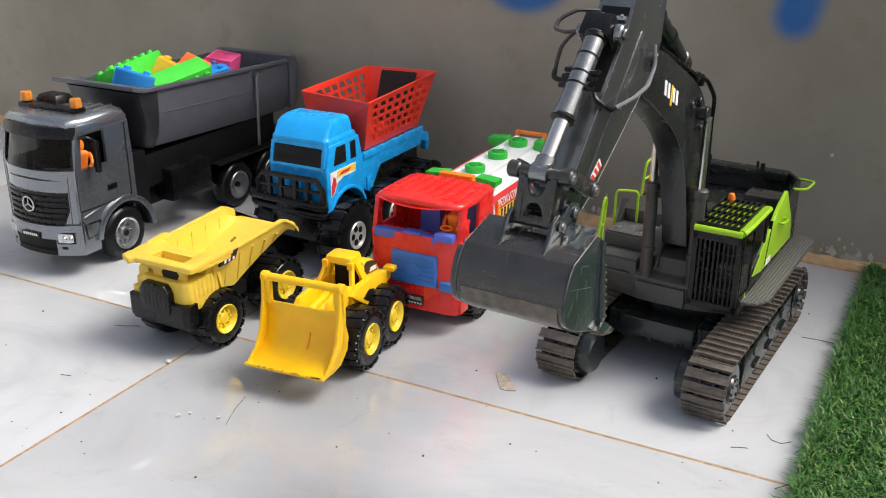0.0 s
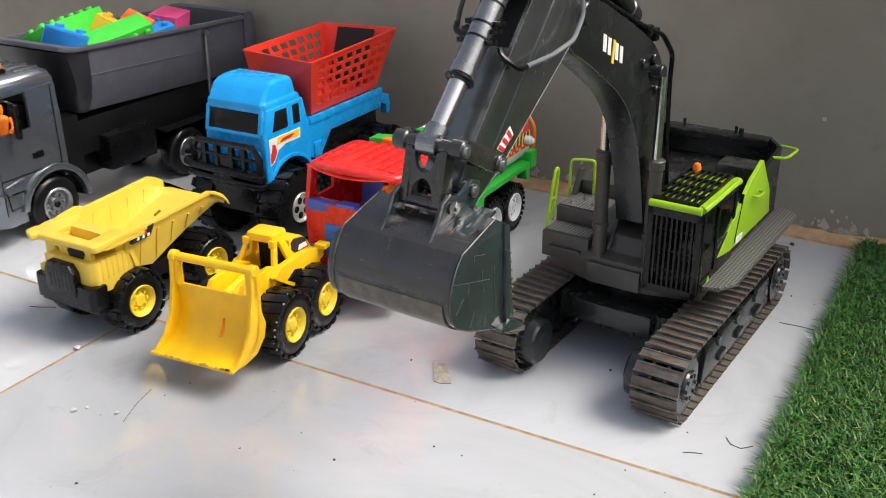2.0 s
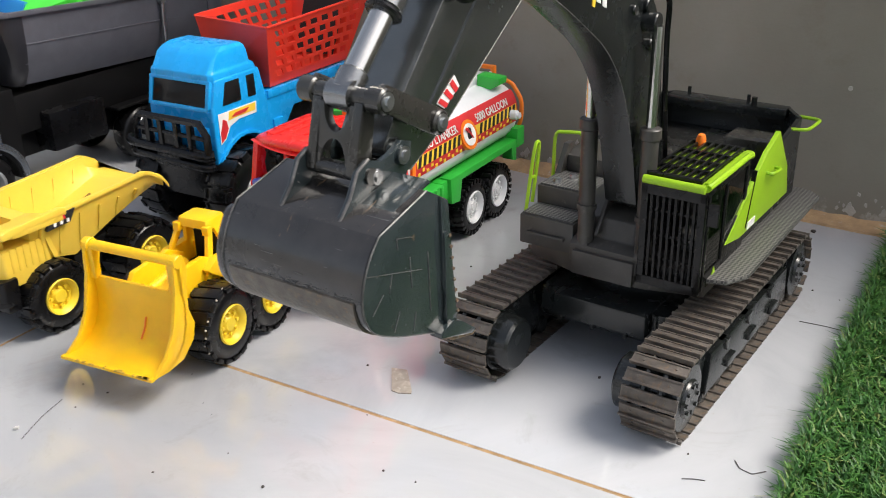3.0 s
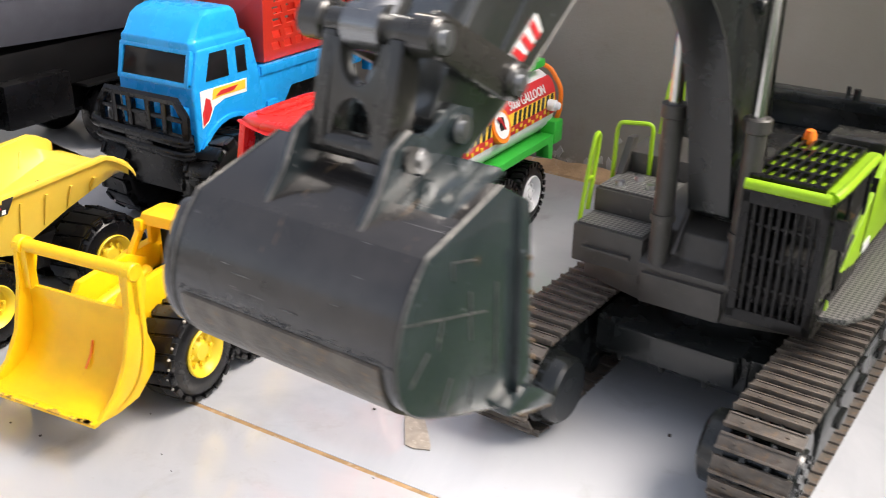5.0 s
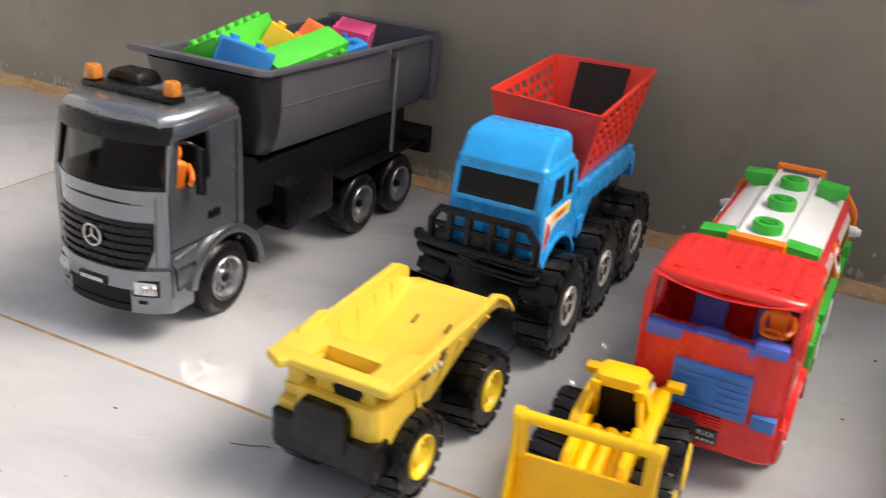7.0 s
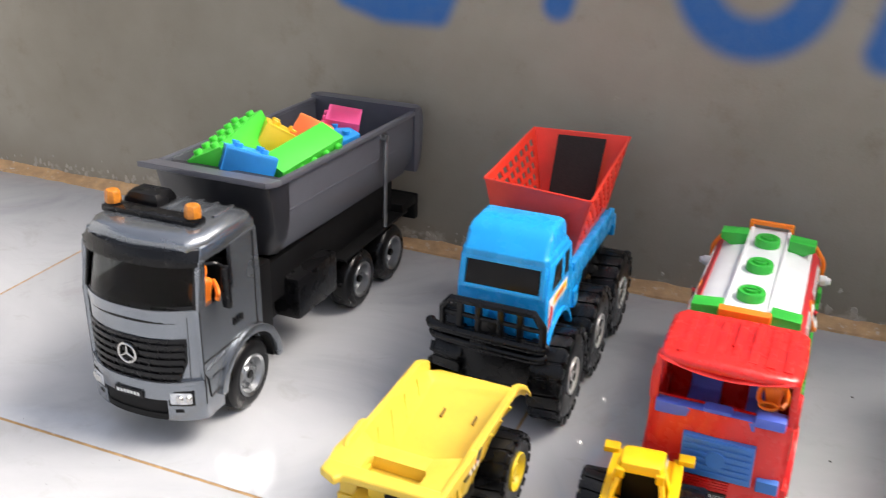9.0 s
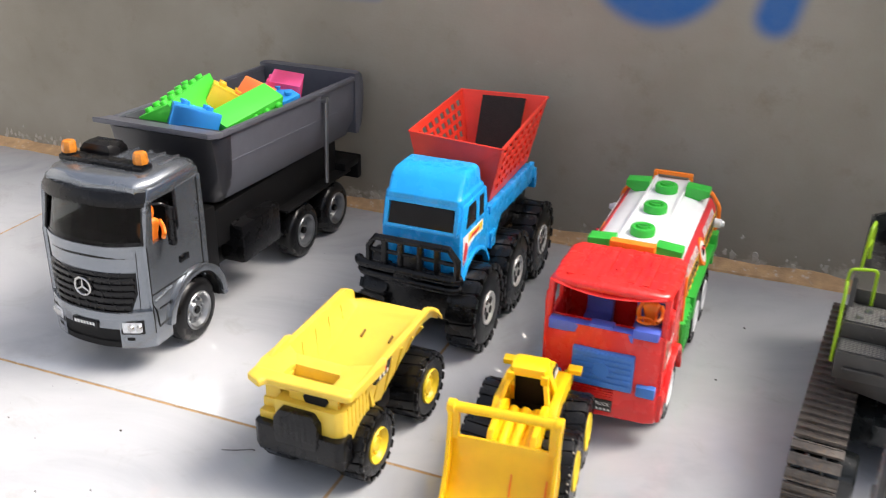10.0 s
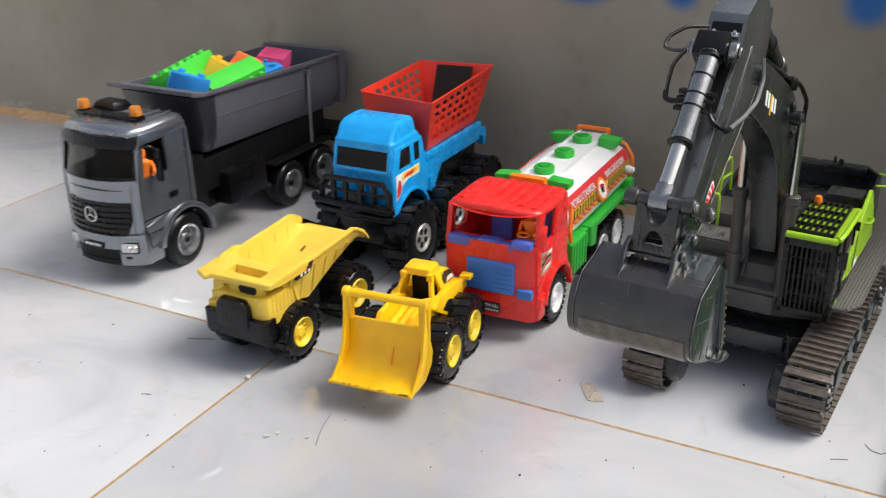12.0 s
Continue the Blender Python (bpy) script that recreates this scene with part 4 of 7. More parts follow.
    roof.loft([[(x * kx, y0 + (y / 0.06) * (y1 - y0), z + 0.0045 * math.sin(math.pi * (y / 0.06)) * (1 if z > 0.17 else 0)) for x, y in plan] for z, kx, y0, y1 in ((0.150, 1.02, 0.004, 0.071), (0.158, 1.0, 0.004, 0.068), (0.160, 0.96, 0.006, 0.064), (0.171, 0.95, 0.013, 0.061), (0.1755, 0.92, 0.020, 0.059), (0.1785, 0.84, 0.028, 0.056))], bevel=0.0012)
    part("roof", roof, BLUE, cab)
    win = Shape()
    win.prism([(-0.033, 0.1285), (0.033, 0.1285), (0.0315, 0.1495), (-0.0315, 0.1495)], "y", -0.0018, 0.004, 0.0008)
    bmesh.ops.transform(win.bm, matrix=Matrix.Translation((0, 0.0008, 0.1285)) @ Matrix.Rotation(radians(-13), 4, "X") @ Matrix.Translation((0, 0, -0.1285)), verts=win.bm.verts)
    part("windscreen", win, PAINTED_GLASS, cab)
    rimf = Shape()
    for x0, x1, z0, z1 in ((-0.0375, 0.0375, 0.1245, 0.1285), (-0.036, 0.036, 0.1495, 0.1535)):
        rimf.box(x0, x1, -0.0025, 0.003, z0, z1, 0.001)
    for s in (1, -1):
        rimf.box(s * 0.033, s * 0.0375, -0.0025, 0.003, 0.125, 0.153, 0.001)
    bmesh.ops.transform(rimf.bm, matrix=Matrix.Translation((0, 0.0008, 0.1285)) @ Matrix.Rotation(radians(-13), 4, "X") @ Matrix.Translation((0, 0, -0.1285)), verts=rimf.bm.verts)
    part("windscreen_frame", rimf, BLUE, cab)
    for s in (1, -1):
        for y0, y1, tilt in ((0.015, 0.041, 0.006), (0.051, 0.062, -0.001)):
            w = Shape()
            w.prism([(y0, 0.1275), (y1, 0.1275), (y1 - 0.001, 0.1485), (y0 + tilt, 0.1485)], "x", s * (hw + 0.0005), s * (hw - 0.002), 0.0005)
            part("side_window", w, PAINTED_GLASS, cab)
        st = Shape()
        st.prism([(0.0075, 0.092), (0.0150, 0.096), (0.022, 0.1065), (0.034, 0.1105), (0.060, 0.1105), (0.061, 0.1215), (0.0075, 0.1215)], "x", s * (hw + 0.0004), s * (hw - 0.002), 0)
        sk = part("sticker", st, TRIM_WHITE, cab, "worn white sticker with yellow and red shapes")
        rp = Shape()
        rp.prism([(0.0085, 0.094), (0.0145, 0.0975), (0.019, 0.105), (0.0175, 0.113), (0.013, 0.1155), (0.0105, 0.108), (0.0085, 0.104)], "x", s * (hw + 0.0007), s * (hw - 0.002), 0)
        part("sticker_shape", rp, RED_PRINT, sk)
        rp = Shape()
        rp.prism([(0.020, 0.1125), (0.030, 0.1135), (0.058, 0.1135), (0.059, 0.1205), (0.022, 0.1205)], "x", s * (hw + 0.0007), s * (hw - 0.002), 0)
        part("sticker_shape", rp, YELLOW_PRINT, sk)
        rp = Shape()
        rp.prism([(0.024, 0.1145), (0.044, 0.115), (0.050, 0.1185), (0.030, 0.1180)], "x", s * (hw + 0.0010), s * (hw - 0.002), 0)
        part("sticker_shape", rp, RED_PRINT, sk)
        lip = Shape()
        o, i = arc(0.041, 0.055, 0.0425, 160, 20, 14), arc(0.041, 0.055, 0.0385, 160, 20, 14)
        lip.prism(o + i[::-1], "x", s * (hw - 0.004), s * (hw + 0.0022), 0.0008)
        part("wheel_arch", lip, BLUE, cab)
    slots = Shape()
    for i in range(5):
        x = -0.034 + i * 0.0146
        slots.box(x, x + 0.0100, -0.0022, 0.004, 0.090, 0.110, 0.0018)
    part("grille_boss", slots, BLUE, cab)
    bed = Shape()
    bed.prism([(0.076, 0.126), (0.078, 0.082), (0.092, 0.075), (0.100, 0.082), (0.118, 0.103), (0.222, 0.103), (0.224, 0.124)], "x", -hw, hw, 0.0015)
    for s in (1, -1):
        bed.box(s * 0.036, s * 0.0415, 0.078, 0.224, 0.119, 0.127, 0.001)
        bed.box(s * 0.0385, s * 0.042, 0.083, 0.097, 0.080, 0.097, 0.001)
        bed.prism([(0.222, 0.122), (0.240, 0.115), (0.243, 0.100), (0.240, 0.092), (0.234, 0.092), (0.234, 0.104), (0.222, 0.108)], "x", s * 0.031, s * 0.040, 0.001)
    part("flatbed", bed, BLUE, root)
    ch = Shape()
    ch.box(-0.026, 0.026, 0.0, 0.235, 0.040, 0.078, 0.002)
    ch.box(-0.036, 0.036, -0.006, 0.012, 0.040, 0.086, 0.003)
    ch.box(-0.034, 0.034, 0.10, 0.22, 0.078, 0.103, 0.002)
    for y in (0.030, 0.119, 0.208):
        ch.rod((-0.05, y, 0.0425), (0.05, y, 0.0425), 0.006, seg=10)
    part("chassis", ch, BLACK, root)
    guard = Shape()
    yb = -0.0125
    guard.tube([(-0.047, yb, 0.088), (-0.047, yb, 0.108), (-0.040, yb, 0.1175), (0.034, yb, 0.1175), (0.0425, yb, 0.106), (0.0425, yb, 0.084)], 0.0036, 6, False)
    guard.tube([(-0.047, yb, 0.090), (0.041, yb, 0.090)], 0.0024, 8)
    guard.tube([(-0.047, yb, 0.1045), (0.0425, yb, 0.1030)], 0.0022, 8)
    guard.prism([(-0.0150, 0.086), (0.0060, 0.086), (0.0060, 0.1035), (-0.0150, 0.1035)], "y", yb - 0.001, yb + 0.004, 0.0008)
    posts = []
    for x in (-0.031, -0.0145, 0.0055, 0.0225):
        post = Shape()
        post.box(x - 0.0027, x + 0.0027, yb - 0.0025, yb + 0.003, 0.072 if abs(x + 0.005) < 0.012 else 0.086, 0.1175, 0.0008)
        posts.append(post)
    lower = Shape()
    lower.tube([(-0.060, yb + 0.004, 0.0905), (-0.056, yb - 0.002, 0.089), (0.040, yb - 0.002, 0.086), (0.0455, yb + 0.004, 0.087)], 0.0046, 10)
    lower.tube([(-0.058, yb + 0.006, 0.080), (-0.052, yb, 0.079), (0.038, yb, 0.075), (0.044, yb + 0.006, 0.076)], 0.0046, 10)
    guard.prism([(-0.020, 0.072), (0.008, 0.072), (0.010, 0.092), (-0.022, 0.092)], "y", yb - 0.003, yb + 0.006, 0.001)
    for s in (1, -1):
        guard.box(s * 0.03, s * 0.036, yb, 0.004, 0.078, 0.088, 0.001)
    bull = part("bull_bar", guard, BLACK, root)
    split_part("bumper_bar", lower, BLACK, bull)
    for post in posts:
        part("upright_bar", post, BLACK, bull)


blue_truck(blue)
for s in (1, -1):
    for y in (0.030, 0.119, 0.208):
        wheel(blue, s * 0.060, y, 0.0425, 0.0425, s * 0.0285, RUBBER, RIM_SILVER, spokes=5, lugs=18, lug_h=0.0012, chevron=0.3, rim=0.40, dish=0.14, full=True, knob=0.002)

# red basket on the flatbed
basket = thing("red_basket", pose(-0.0235, 0.180, 0.1275), "red perforated plastic basket standing on the blue truck", "basket")


def basket_parts(root):
    t = 0.0016
    lo = [(-0.034, 0.086, 0), (0.036, 0.088, 0), (0.034, 0.220, 0), (-0.036, 0.218, 0)]
    hi = [(-0.0485, 0.083, 0.0640), (0.0540, 0.0695, 0.0630), (0.0435, 0.256, 0.0650), (-0.0545, 0.243, 0.0655)]
    for name, a, c, holes in (("front_panel", 0, 1, None), ("side_panel", 1, 2, (8, 5)), ("rear_panel", 2, 3, None), ("side_panel", 3, 0, (8, 5))):
        s = Shape()
        s.sheet([lo[c], lo[a], hi[a], hi[c]], t, holes, (0.06, 0.06, 0.12, 0.07), 0.66, 0.10 if a == 1 else -0.10)
        s.tube([hi[a], hi[c]], 0.0013, 6, False)
        part(name, s, RED_MATT, root)
    s = Shape()
    s.box(-0.034, 0.034, 0.087, 0.218, -0.0, 0.002, 0.0005)
    part("bottom_panel", s, RED_MATT, root)


basket_parts(basket)
pad = Shape()
pad.sheet([(-0.025, 0.211, 0.004), (0.021, 0.213, 0.004), (0.023, 0.2405, 0.0645), (-0.025, 0.2350, 0.0645)], 0.004)
solid("foam_pad", pad, FOAM, "black foam pad leaning inside the red basket", "foam pad", m=pose(-0.0235, 0.180, 0.1275))

# ---- red tank truck ----
tanker = thing("tank_truck", pose(0.1705, 0.105, 0), "red toy tank truck with white tank and green chassis", "toy truck")


def tanker_cab(root):
    hw = 0.0505
    arch = arc(0.055, 0.030, 0.034, 170, 10, 12)
    side = [(0.006, 0.022), (0.0205, 0.022)] + arch + [(0.0885, 0.036), (0.0885, 0.062), (0.084, 0.066), (0.084, 0.101), (0.004, 0.101)]
    sides, arches = [], []
    for s in (1, -1):
        body = Shape()
        body.prism(side, "x", s * hw, s * (hw - 0.0035), 0.001)
        body.prism([(0.004, 0.099), (0.011, 0.099), (0.024, 0.134), (0.012, 0.134)], "x", s * hw, s * (hw - 0.005), 0.0008)
        body.prism([(0.046, 0.099), (0.084, 0.099), (0.082, 0.134), (0.050, 0.134)], "x", s * hw, s * (hw - 0.0035), 0.0008)
        body.box(s * (hw - 0.004), s * (hw + 0.0025), 0.004, 0.021, 0.0235, 0.050, 0.002)
        sides.append(body)
        flare = Shape()
        o, i = arc(0.055, 0.030, 0.038, 172, 0, 14), arc(0.055, 0.030, 0.0335, 172, 0, 14)
        flare.prism(o + i[::-1], "x", s * (hw - 0.002), s * (hw + 0.0045), 0.001)
        arches.append(flare)
    body = Shape()
    front = [(-hw, 0.010), (-hw * 0.95, 0.004), (-hw * 0.8, 0.001), (0, -0.001), (hw * 0.8, 0.001), (hw * 0.95, 0.004), (hw, 0.010), (hw, 0.014), (-hw, 0.014)]
    body.loft([[(x, y - dy, z) for x, y in front] for z, dy in ((0.022, 0.001), (0.0245, 0.003), (0.045, 0.003), (0.052, 0.001), (0.103, 0.0))], bevel=0.0006)
    cab = part("cab", body, RED, root)
    for body in sides:
        part("cab_side", body, RED, cab)
    for flare in arches:
        part("wheel_arch", flare, RED, cab)
    body = Shape()
    body.box(-hw + 0.002, hw - 0.002, 0.080, 0.084, 0.03, 0.134, 0.001)
    part("cab_back", body, RED, cab)
    body = Shape()
    body.box(-hw + 0.002, hw - 0.002, 0.01, 0.084, 0.060, 0.064, 0.001)
    part("cab_floor", body, RED, cab)
    roof = Shape()
    plan = [(-0.0475, 0.007), (-0.03, 0.0015), (0, -0.001), (0.03, 0.0015), (0.0475, 0.007), (0.0515, 0.014), (0.053, 0.045), (0.052, 0.080), (0.046, 0.086), (-0.046, 0.086), (-0.052, 0.080), (-0.053, 0.045), (-0.0515, 0.014)]
    roof.loft([[(0.001 + x * k * 0.965, 0.045 + (y - 0.045) * k, z + 0.003 * (1 - (x / 0.05) ** 2)) for x, y in plan] for z, k in ((0.1322, 0.985), (0.1345, 1.0), (0.1366, 0.99), (0.1382, 0.955), (0.1392, 0.88), (0.1395, 0.6))])
    for x, y in ((-0.036, 0.014), (0.024, 0.012), (0.0, 0.036)):
        roof.rod((x, y, 0.137), (x, y, 0.1418), 0.0013, seg=8)
    part("roof", roof, RED, cab)
    for k in range(7):
        groove = Shape()
        x = -0.036 + k * 0.0122
        groove.box(x, x + 0.0060, 0.014, 0.078, 0.1385 + 0.003 * (1 - (x / 0.05) ** 2) - 0.002, 0.1393 + 0.003 * (1 - (x / 0.05) ** 2), 0.0004)
        part("roof_rib", groove, RED, cab)
    visor = Shape()
    brim = [(0.047 * k / 10, 0.1358 - 0.0036 * (1 - (k / 10) ** 2)) for k in range(-10, 11)]
    visor.prism([(-0.047, 0.1365)] + brim + [(0.047, 0.1365)], "y", -0.0012, 0.0022, 0.0005)
    for v in visor.bm.verts:
        v.co.y += 0.008 * (v.co.x / 0.0475) ** 2 - 0.0015
    part("visor", visor, RED, cab, "red visor bowed down over the windscreen opening")
    dash = Shape()
    dash.prism([(0.000, 0.094), (0.011, 0.094), (0.011, 0.1030), (0.003, 0.1042), (0.000, 0.1034)], "x", -0.046, 0.026, 0.0015)
    dash.prism([(-0.0030, 0.1010), (0.014, 0.1010), (0.014, 0.1075), (0.003, 0.1092), (-0.0015, 0.1085)], "x", 0.0245, 0.0455, 0.002)
    dash.box(-0.012, 0.008, 0.000, 0.011, 0.098, 0.1058, 0.0015)
    part("dashboard", dash, DASH, cab, "indigo blue dashboard")
    for x in (-0.018, 0.026):
        seat = Shape()
        seat.prism([(0.050, 0.066), (0.074, 0.066), (0.079, 0.118), (0.073, 0.122), (0.067, 0.082), (0.050, 0.080)], "x", x - 0.012, x + 0.012, 0.002)
        part("seat", seat, DASH, cab, "indigo blue seat")
    sw = Shape()
    sw.tube([(0.031 + 0.0062 * math.cos(a), 0.0130 + 0.0025 * math.sin(a), 0.1110 + 0.0014 * math.sin(a)) for a in (2 * math.pi * k / 16 for k in range(16))], 0.0012, 6, False, True)
    part("steering_wheel", sw, ORANGE, cab, "orange steering wheel")
    g = Shape()
    g.box(-0.023, 0.0285, -0.0048, 0.002, 0.051, 0.0845, 0.001)
    for i in range(6):
        z = 0.0535 + i * 0.0052
        g.box(-0.021, 0.0265, -0.0058, -0.003, z, z + 0.0036, 0.0008)
    g.rod((0.002, -0.0066, 0.068), (0.002, -0.003, 0.068), 0.0075, seg=24, bevel=0.0005)
    part("grille", g, PANEL_BLUE, cab, "blue ribbed grille panel")
    lamp = Shape()
    for x in (0.031,):
        lamp.box(x + 0.001, x + 0.0165, -0.0052, 0.002, 0.0495, 0.0590, 0.001)
    part("blue_lamp_panel", lamp, PANEL_BLUE, cab)
    lamp = Shape()
    lamp.box(-0.0475, -0.032, -0.0052, 0.002, 0.0495, 0.0590, 0.001)
    part("blue_lamp_panel", lamp, PANEL_BLUE, cab)
    ribs = Shape()
    for i in range(4):
        ribs.box(-0.024, 0.014, -0.0047, -0.001, 0.0420 + i * 0.0022, 0.0429 + i * 0.0022, 0.0003)
    split_part("bumper_rib", ribs, RED, cab)
    pl = Shape()
    pl.box(-0.0035, 0.0137, -0.0055, -0.002, 0.0290, 0.0395, 0.0004)
    p = part("name_plate", pl, BLACK_PRINT, cab, "black plate with white print")
    m = Matrix.Translation((0.0051, -0.0057, 0.0362)) @ Matrix.Rotation(radians(90), 4, "X")
    lettering("plate_lettering", "TRUCK", 0.0044, TRIM_WHITE, p, m, 0.0002)
    ck = Shape()
    for i in range(5):
        ck.box(-0.0024 + i * 0.0033, -0.0006 + i * 0.0033, -0.0059, -0.005, 0.0304, 0.0322, 0)
    split_part("plate_pattern", ck, TRIM_WHITE, p)
    for s in (1, -1):
        d = Shape()
        d.prism([(0.012, 0.0700), (0.030, 0.0690), (0.040, 0.0730), (0.0405, 0.0900), (0.032, 0.0900), (0.012, 0.0950)], "x", s * (hw + 0.0004), s * (hw - 0.002), 0)
        st = part("door_sticker", d, STICKER_TAN, cab, "faded printed door sticker")
        for name, mat, bits in (("sticker_mark", RED_PRINT, ((0.015, 0.026, 0.0855), (0.024, 0.037, 0.0775), (0.014, 0.020, 0.0735))), ("sticker_mark", BLACK_PRINT, ((0.022, 0.036, 0.0825), (0.014, 0.022, 0.0790))), ("sticker_mark", TRIM_WHITE, ((0.029, 0.039, 0.0865), (0.016, 0.034, 0.0725)))):
            for y0, y1, z0 in bits:
                d = Shape()
                d.prism([(y0, z0), (y1, z0 + 0.0012), (y1 + 0.001, z0 + 0.0040), (y0 + 0.0005, z0 + 0.0032)], "x", s * (hw + 0.0002), s * (hw + 0.0008), 0)
                part(name, d, mat, st)
        d = Shape()
        d.loft([[(s * (hw - 0.002), 0.010 + dy, z), (s * (hw + 0.0026), 0.0115 + dy, z), (s * (hw + 0.0026), 0.0205 + dy, z), (s * (hw - 0.002), 0.022 + dy, z)] for z, dy in ((0.0965, 0.002), (0.1120, 0.0), (0.1205, 0.003))], bevel=0.0012)
        part("door_mirror", d, RED, cab)
        lens = Shape()
        lens.box(s * (hw + 0.001), s * (hw + 0.0032), 0.006, 0.020, 0.036, 0.046, 0.001)
        part("corner_lamp", lens, RED, cab)


def tanker_rear(root):
    tank = Shape()
    sec = []
    for k in range(28):
        a = 2 * math.pi * k / 28
        c, s = math.cos(a), math.sin(a)
        sec.append((0.0495 * math.copysign(abs(c) ** 0.75, c), 0.096 + 0.0315 * math.copysign(abs(s) ** 0.72, s)))
    tank.loft([[(x * k, y, 0.096 + (z - 0.096) * k) for x, z in sec] for y, k in ((0.089, 0.97), (0.092, 1.0), (0.288, 1.0), (0.293, 0.96), (0.296, 0.8))])
    tk = part("tank", tank, WHITE, root, "white plastic tank")
    walk_ = Shape()
    walk_.box(-0.0175, 0.0175, 0.100, 0.300, 0.125, 0.131, 0.001)
    for s in (1, -1):
        walk_.box(s * 0.0155, s * 0.0185, 0.100, 0.300, 0.130, 0.133, 0.0006)
    part("top_rail", walk_, WHITE, tk)
    for y in (0.141, 0.201, 0.259):
        kn = Shape()
        kn.lathe([(0.131, 0.0115), (0.137, 0.0115), (0.1385, 0.0105), (0.1385, 0.0075), (0.137, 0.0070), (0.137, 0.0055), (0.1395, 0.005), (0.1395, 0.0005)], (0, y, 0), "z", 24)
        kn.box(-0.0065, 0.0065, y - 0.0014, y + 0.0014, 0.136, 0.1395, 0.0005)
        part("filler_cap", kn, GREEN, tk, "green filler cap")
    for y in (0.112, 0.272):
        for s in (1, -1):
            tab = Shape()
            tab.prism([(s * 0.0185, 0.1260), (s * 0.0185, 0.1370), (s * 0.0425, 0.1350), (s * 0.0425, 0.1290), (s * 0.0330, 0.1235)], "y", y - 0.0085, y + 0.0085, 0.0007)
            part("side_tab", tab, GREEN, tk, "green side tab")
    fr = Shape()
    fr.box(-0.020, 0.020, 0.092, 0.102, 0.125, 0.1405, 0.0012)
    part("front_bracket", fr, ORANGE, tk, "orange bracket")
    rr = Shape()
    rr.box(-0.020, 0.020, 0.2965, 0.3015, 0.1345, 0.1385, 0.0008)
    for s in (1, -1):
        rr.box(s * 0.0165, s * 0.0205, 0.2950, 0.3012, 0.120, 0.1378, 0.0008)
    rr.tube([(0.020, 0.297, 0.128), (0.040, 0.297, 0.124), (0.0515, 0.296, 0.108), (0.0515, 0.296, 0.088), (0.044, 0.296, 0.070)], 0.0022, 8)
    rr.tube([(-0.020, 0.297, 0.128), (-0.040, 0.297, 0.124), (-0.0515, 0.296, 0.108), (-0.0515, 0.296, 0.088), (-0.044, 0.296, 0.070)], 0.0022, 8)
    part("rear_frame", rr, ORANGE, tk, "orange rear frame")
    for s in (1, -1):
        hoop = Shape()
        hoop.prism([(0.090, 0.090), (0.097, 0.072), (0.101, 0.072), (0.096, 0.094), (0.098, 0.112), (0.093, 0.118)], "x", s * 0.0475, s * 0.0512, 0.0008)
        part("front_hoop", hoop, ORANGE, tk)
        band = Shape()
        band.loft([[(s * x, y, z) for x, z in ((0.0494, 0.0885), (0.0500, 0.0960), (0.0496, 0.1010), (0.0487, 0.1070), (0.0472, 0.1115), (0.0448, 0.1160), (0.0415, 0.1195), (0.0395, 0.1180), (0.0455, 0.1060), (0.0470, 0.0890))] for y in (0.094, 0.290)])
        bd = part("side_band", band, RED_PRINT, tk, "red printed side band")
        edge = Shape()
        edge.prism([(s * 0.0470, 0.0965), (s * 0.0503, 0.0965), (s * 0.0492, 0.1062), (s * 0.0470, 0.1062)], "y", 0.100, 0.288, 0)
        ed = part("hazard_strip", edge, YELLOW_PRINT, bd, "black and yellow hazard strip")
        hz = Shape()
        for i in range(22):
            y = 0.101 + i * 0.0084
            if 0.183 < y < 0.204:
                continue
            hz.loft([[(s * x, yy, 0.0967) for x, yy in ((0.049, y), (0.0506, y), (0.0506, y + 0.0042), (0.049, y + 0.0042))], [(s * x, yy, 0.1060) for x, yy in ((0.048, y + 0.0036), (0.0496, y + 0.0036), (0.0496, y + 0.0078), (0.048, y + 0.0078))]])
        split_part("hazard_stripe", hz, BLACK_PRINT, bd)
        ck = Shape()
        for i in range(26):
            y = 0.101 + i * 0.0072
            ck.box(s * 0.0488, s * 0.0503, y, y + 0.0036, 0.0890 + 0.0028 * (i % 2), 0.0918 + 0.0028 * (i % 2), 0)
        part("checker_print", ck, YELLOW_PRINT, bd, "faded orange checks below the hazard strip")
        turn = Matrix.Rotation(radians(90 * s), 4, "Z") @ Matrix.Rotation(radians(90), 4, "X") @ Matrix.Rotation(radians(-22), 4, "X")
        ya, yb = (0.137, 0.239) if s > 0 else (0.239, 0.137)
        lettering("tank_lettering", "PETRO LTANKER", 0.0108, TRIM_WHITE, bd, Matrix.Translation((s * 0.0478, ya, 0.1118)) @ turn, 0.0003, 0.86)
        lettering("tank_lettering", "5000 GALLOON", 0.0108, TRIM_WHITE, bd, Matrix.Translation((s * 0.0478, yb, 0.1118)) @ turn, 0.0003, 0.84)
        rd = Shape()
        rd.rod((s * 0.046, 0.190, 0.1005), (s * 0.0508, 0.190, 0.1020), 0.0138, seg=28)
        r0 = part("warning_disc", rd, ORANGE, bd, "round orange warning mark")
        rd = Shape()
        rd.rod((s * 0.046, 0.190, 0.1005), (s * 0.0512, 0.190, 0.1022), 0.0104, seg=28)
        part("disc_face", rd, TRIM_WHITE, r0)
        rd = Shape()
        rd.prism([(0.186, 0.096), (0.191, 0.096), (0.1925, 0.101), (0.189, 0.109), (0.1855, 0.102)], "x", s * 0.0500, s * 0.0524, 0)
        part("disc_sign", rd, BLACK_PRINT, r0)
        rd = Shape()
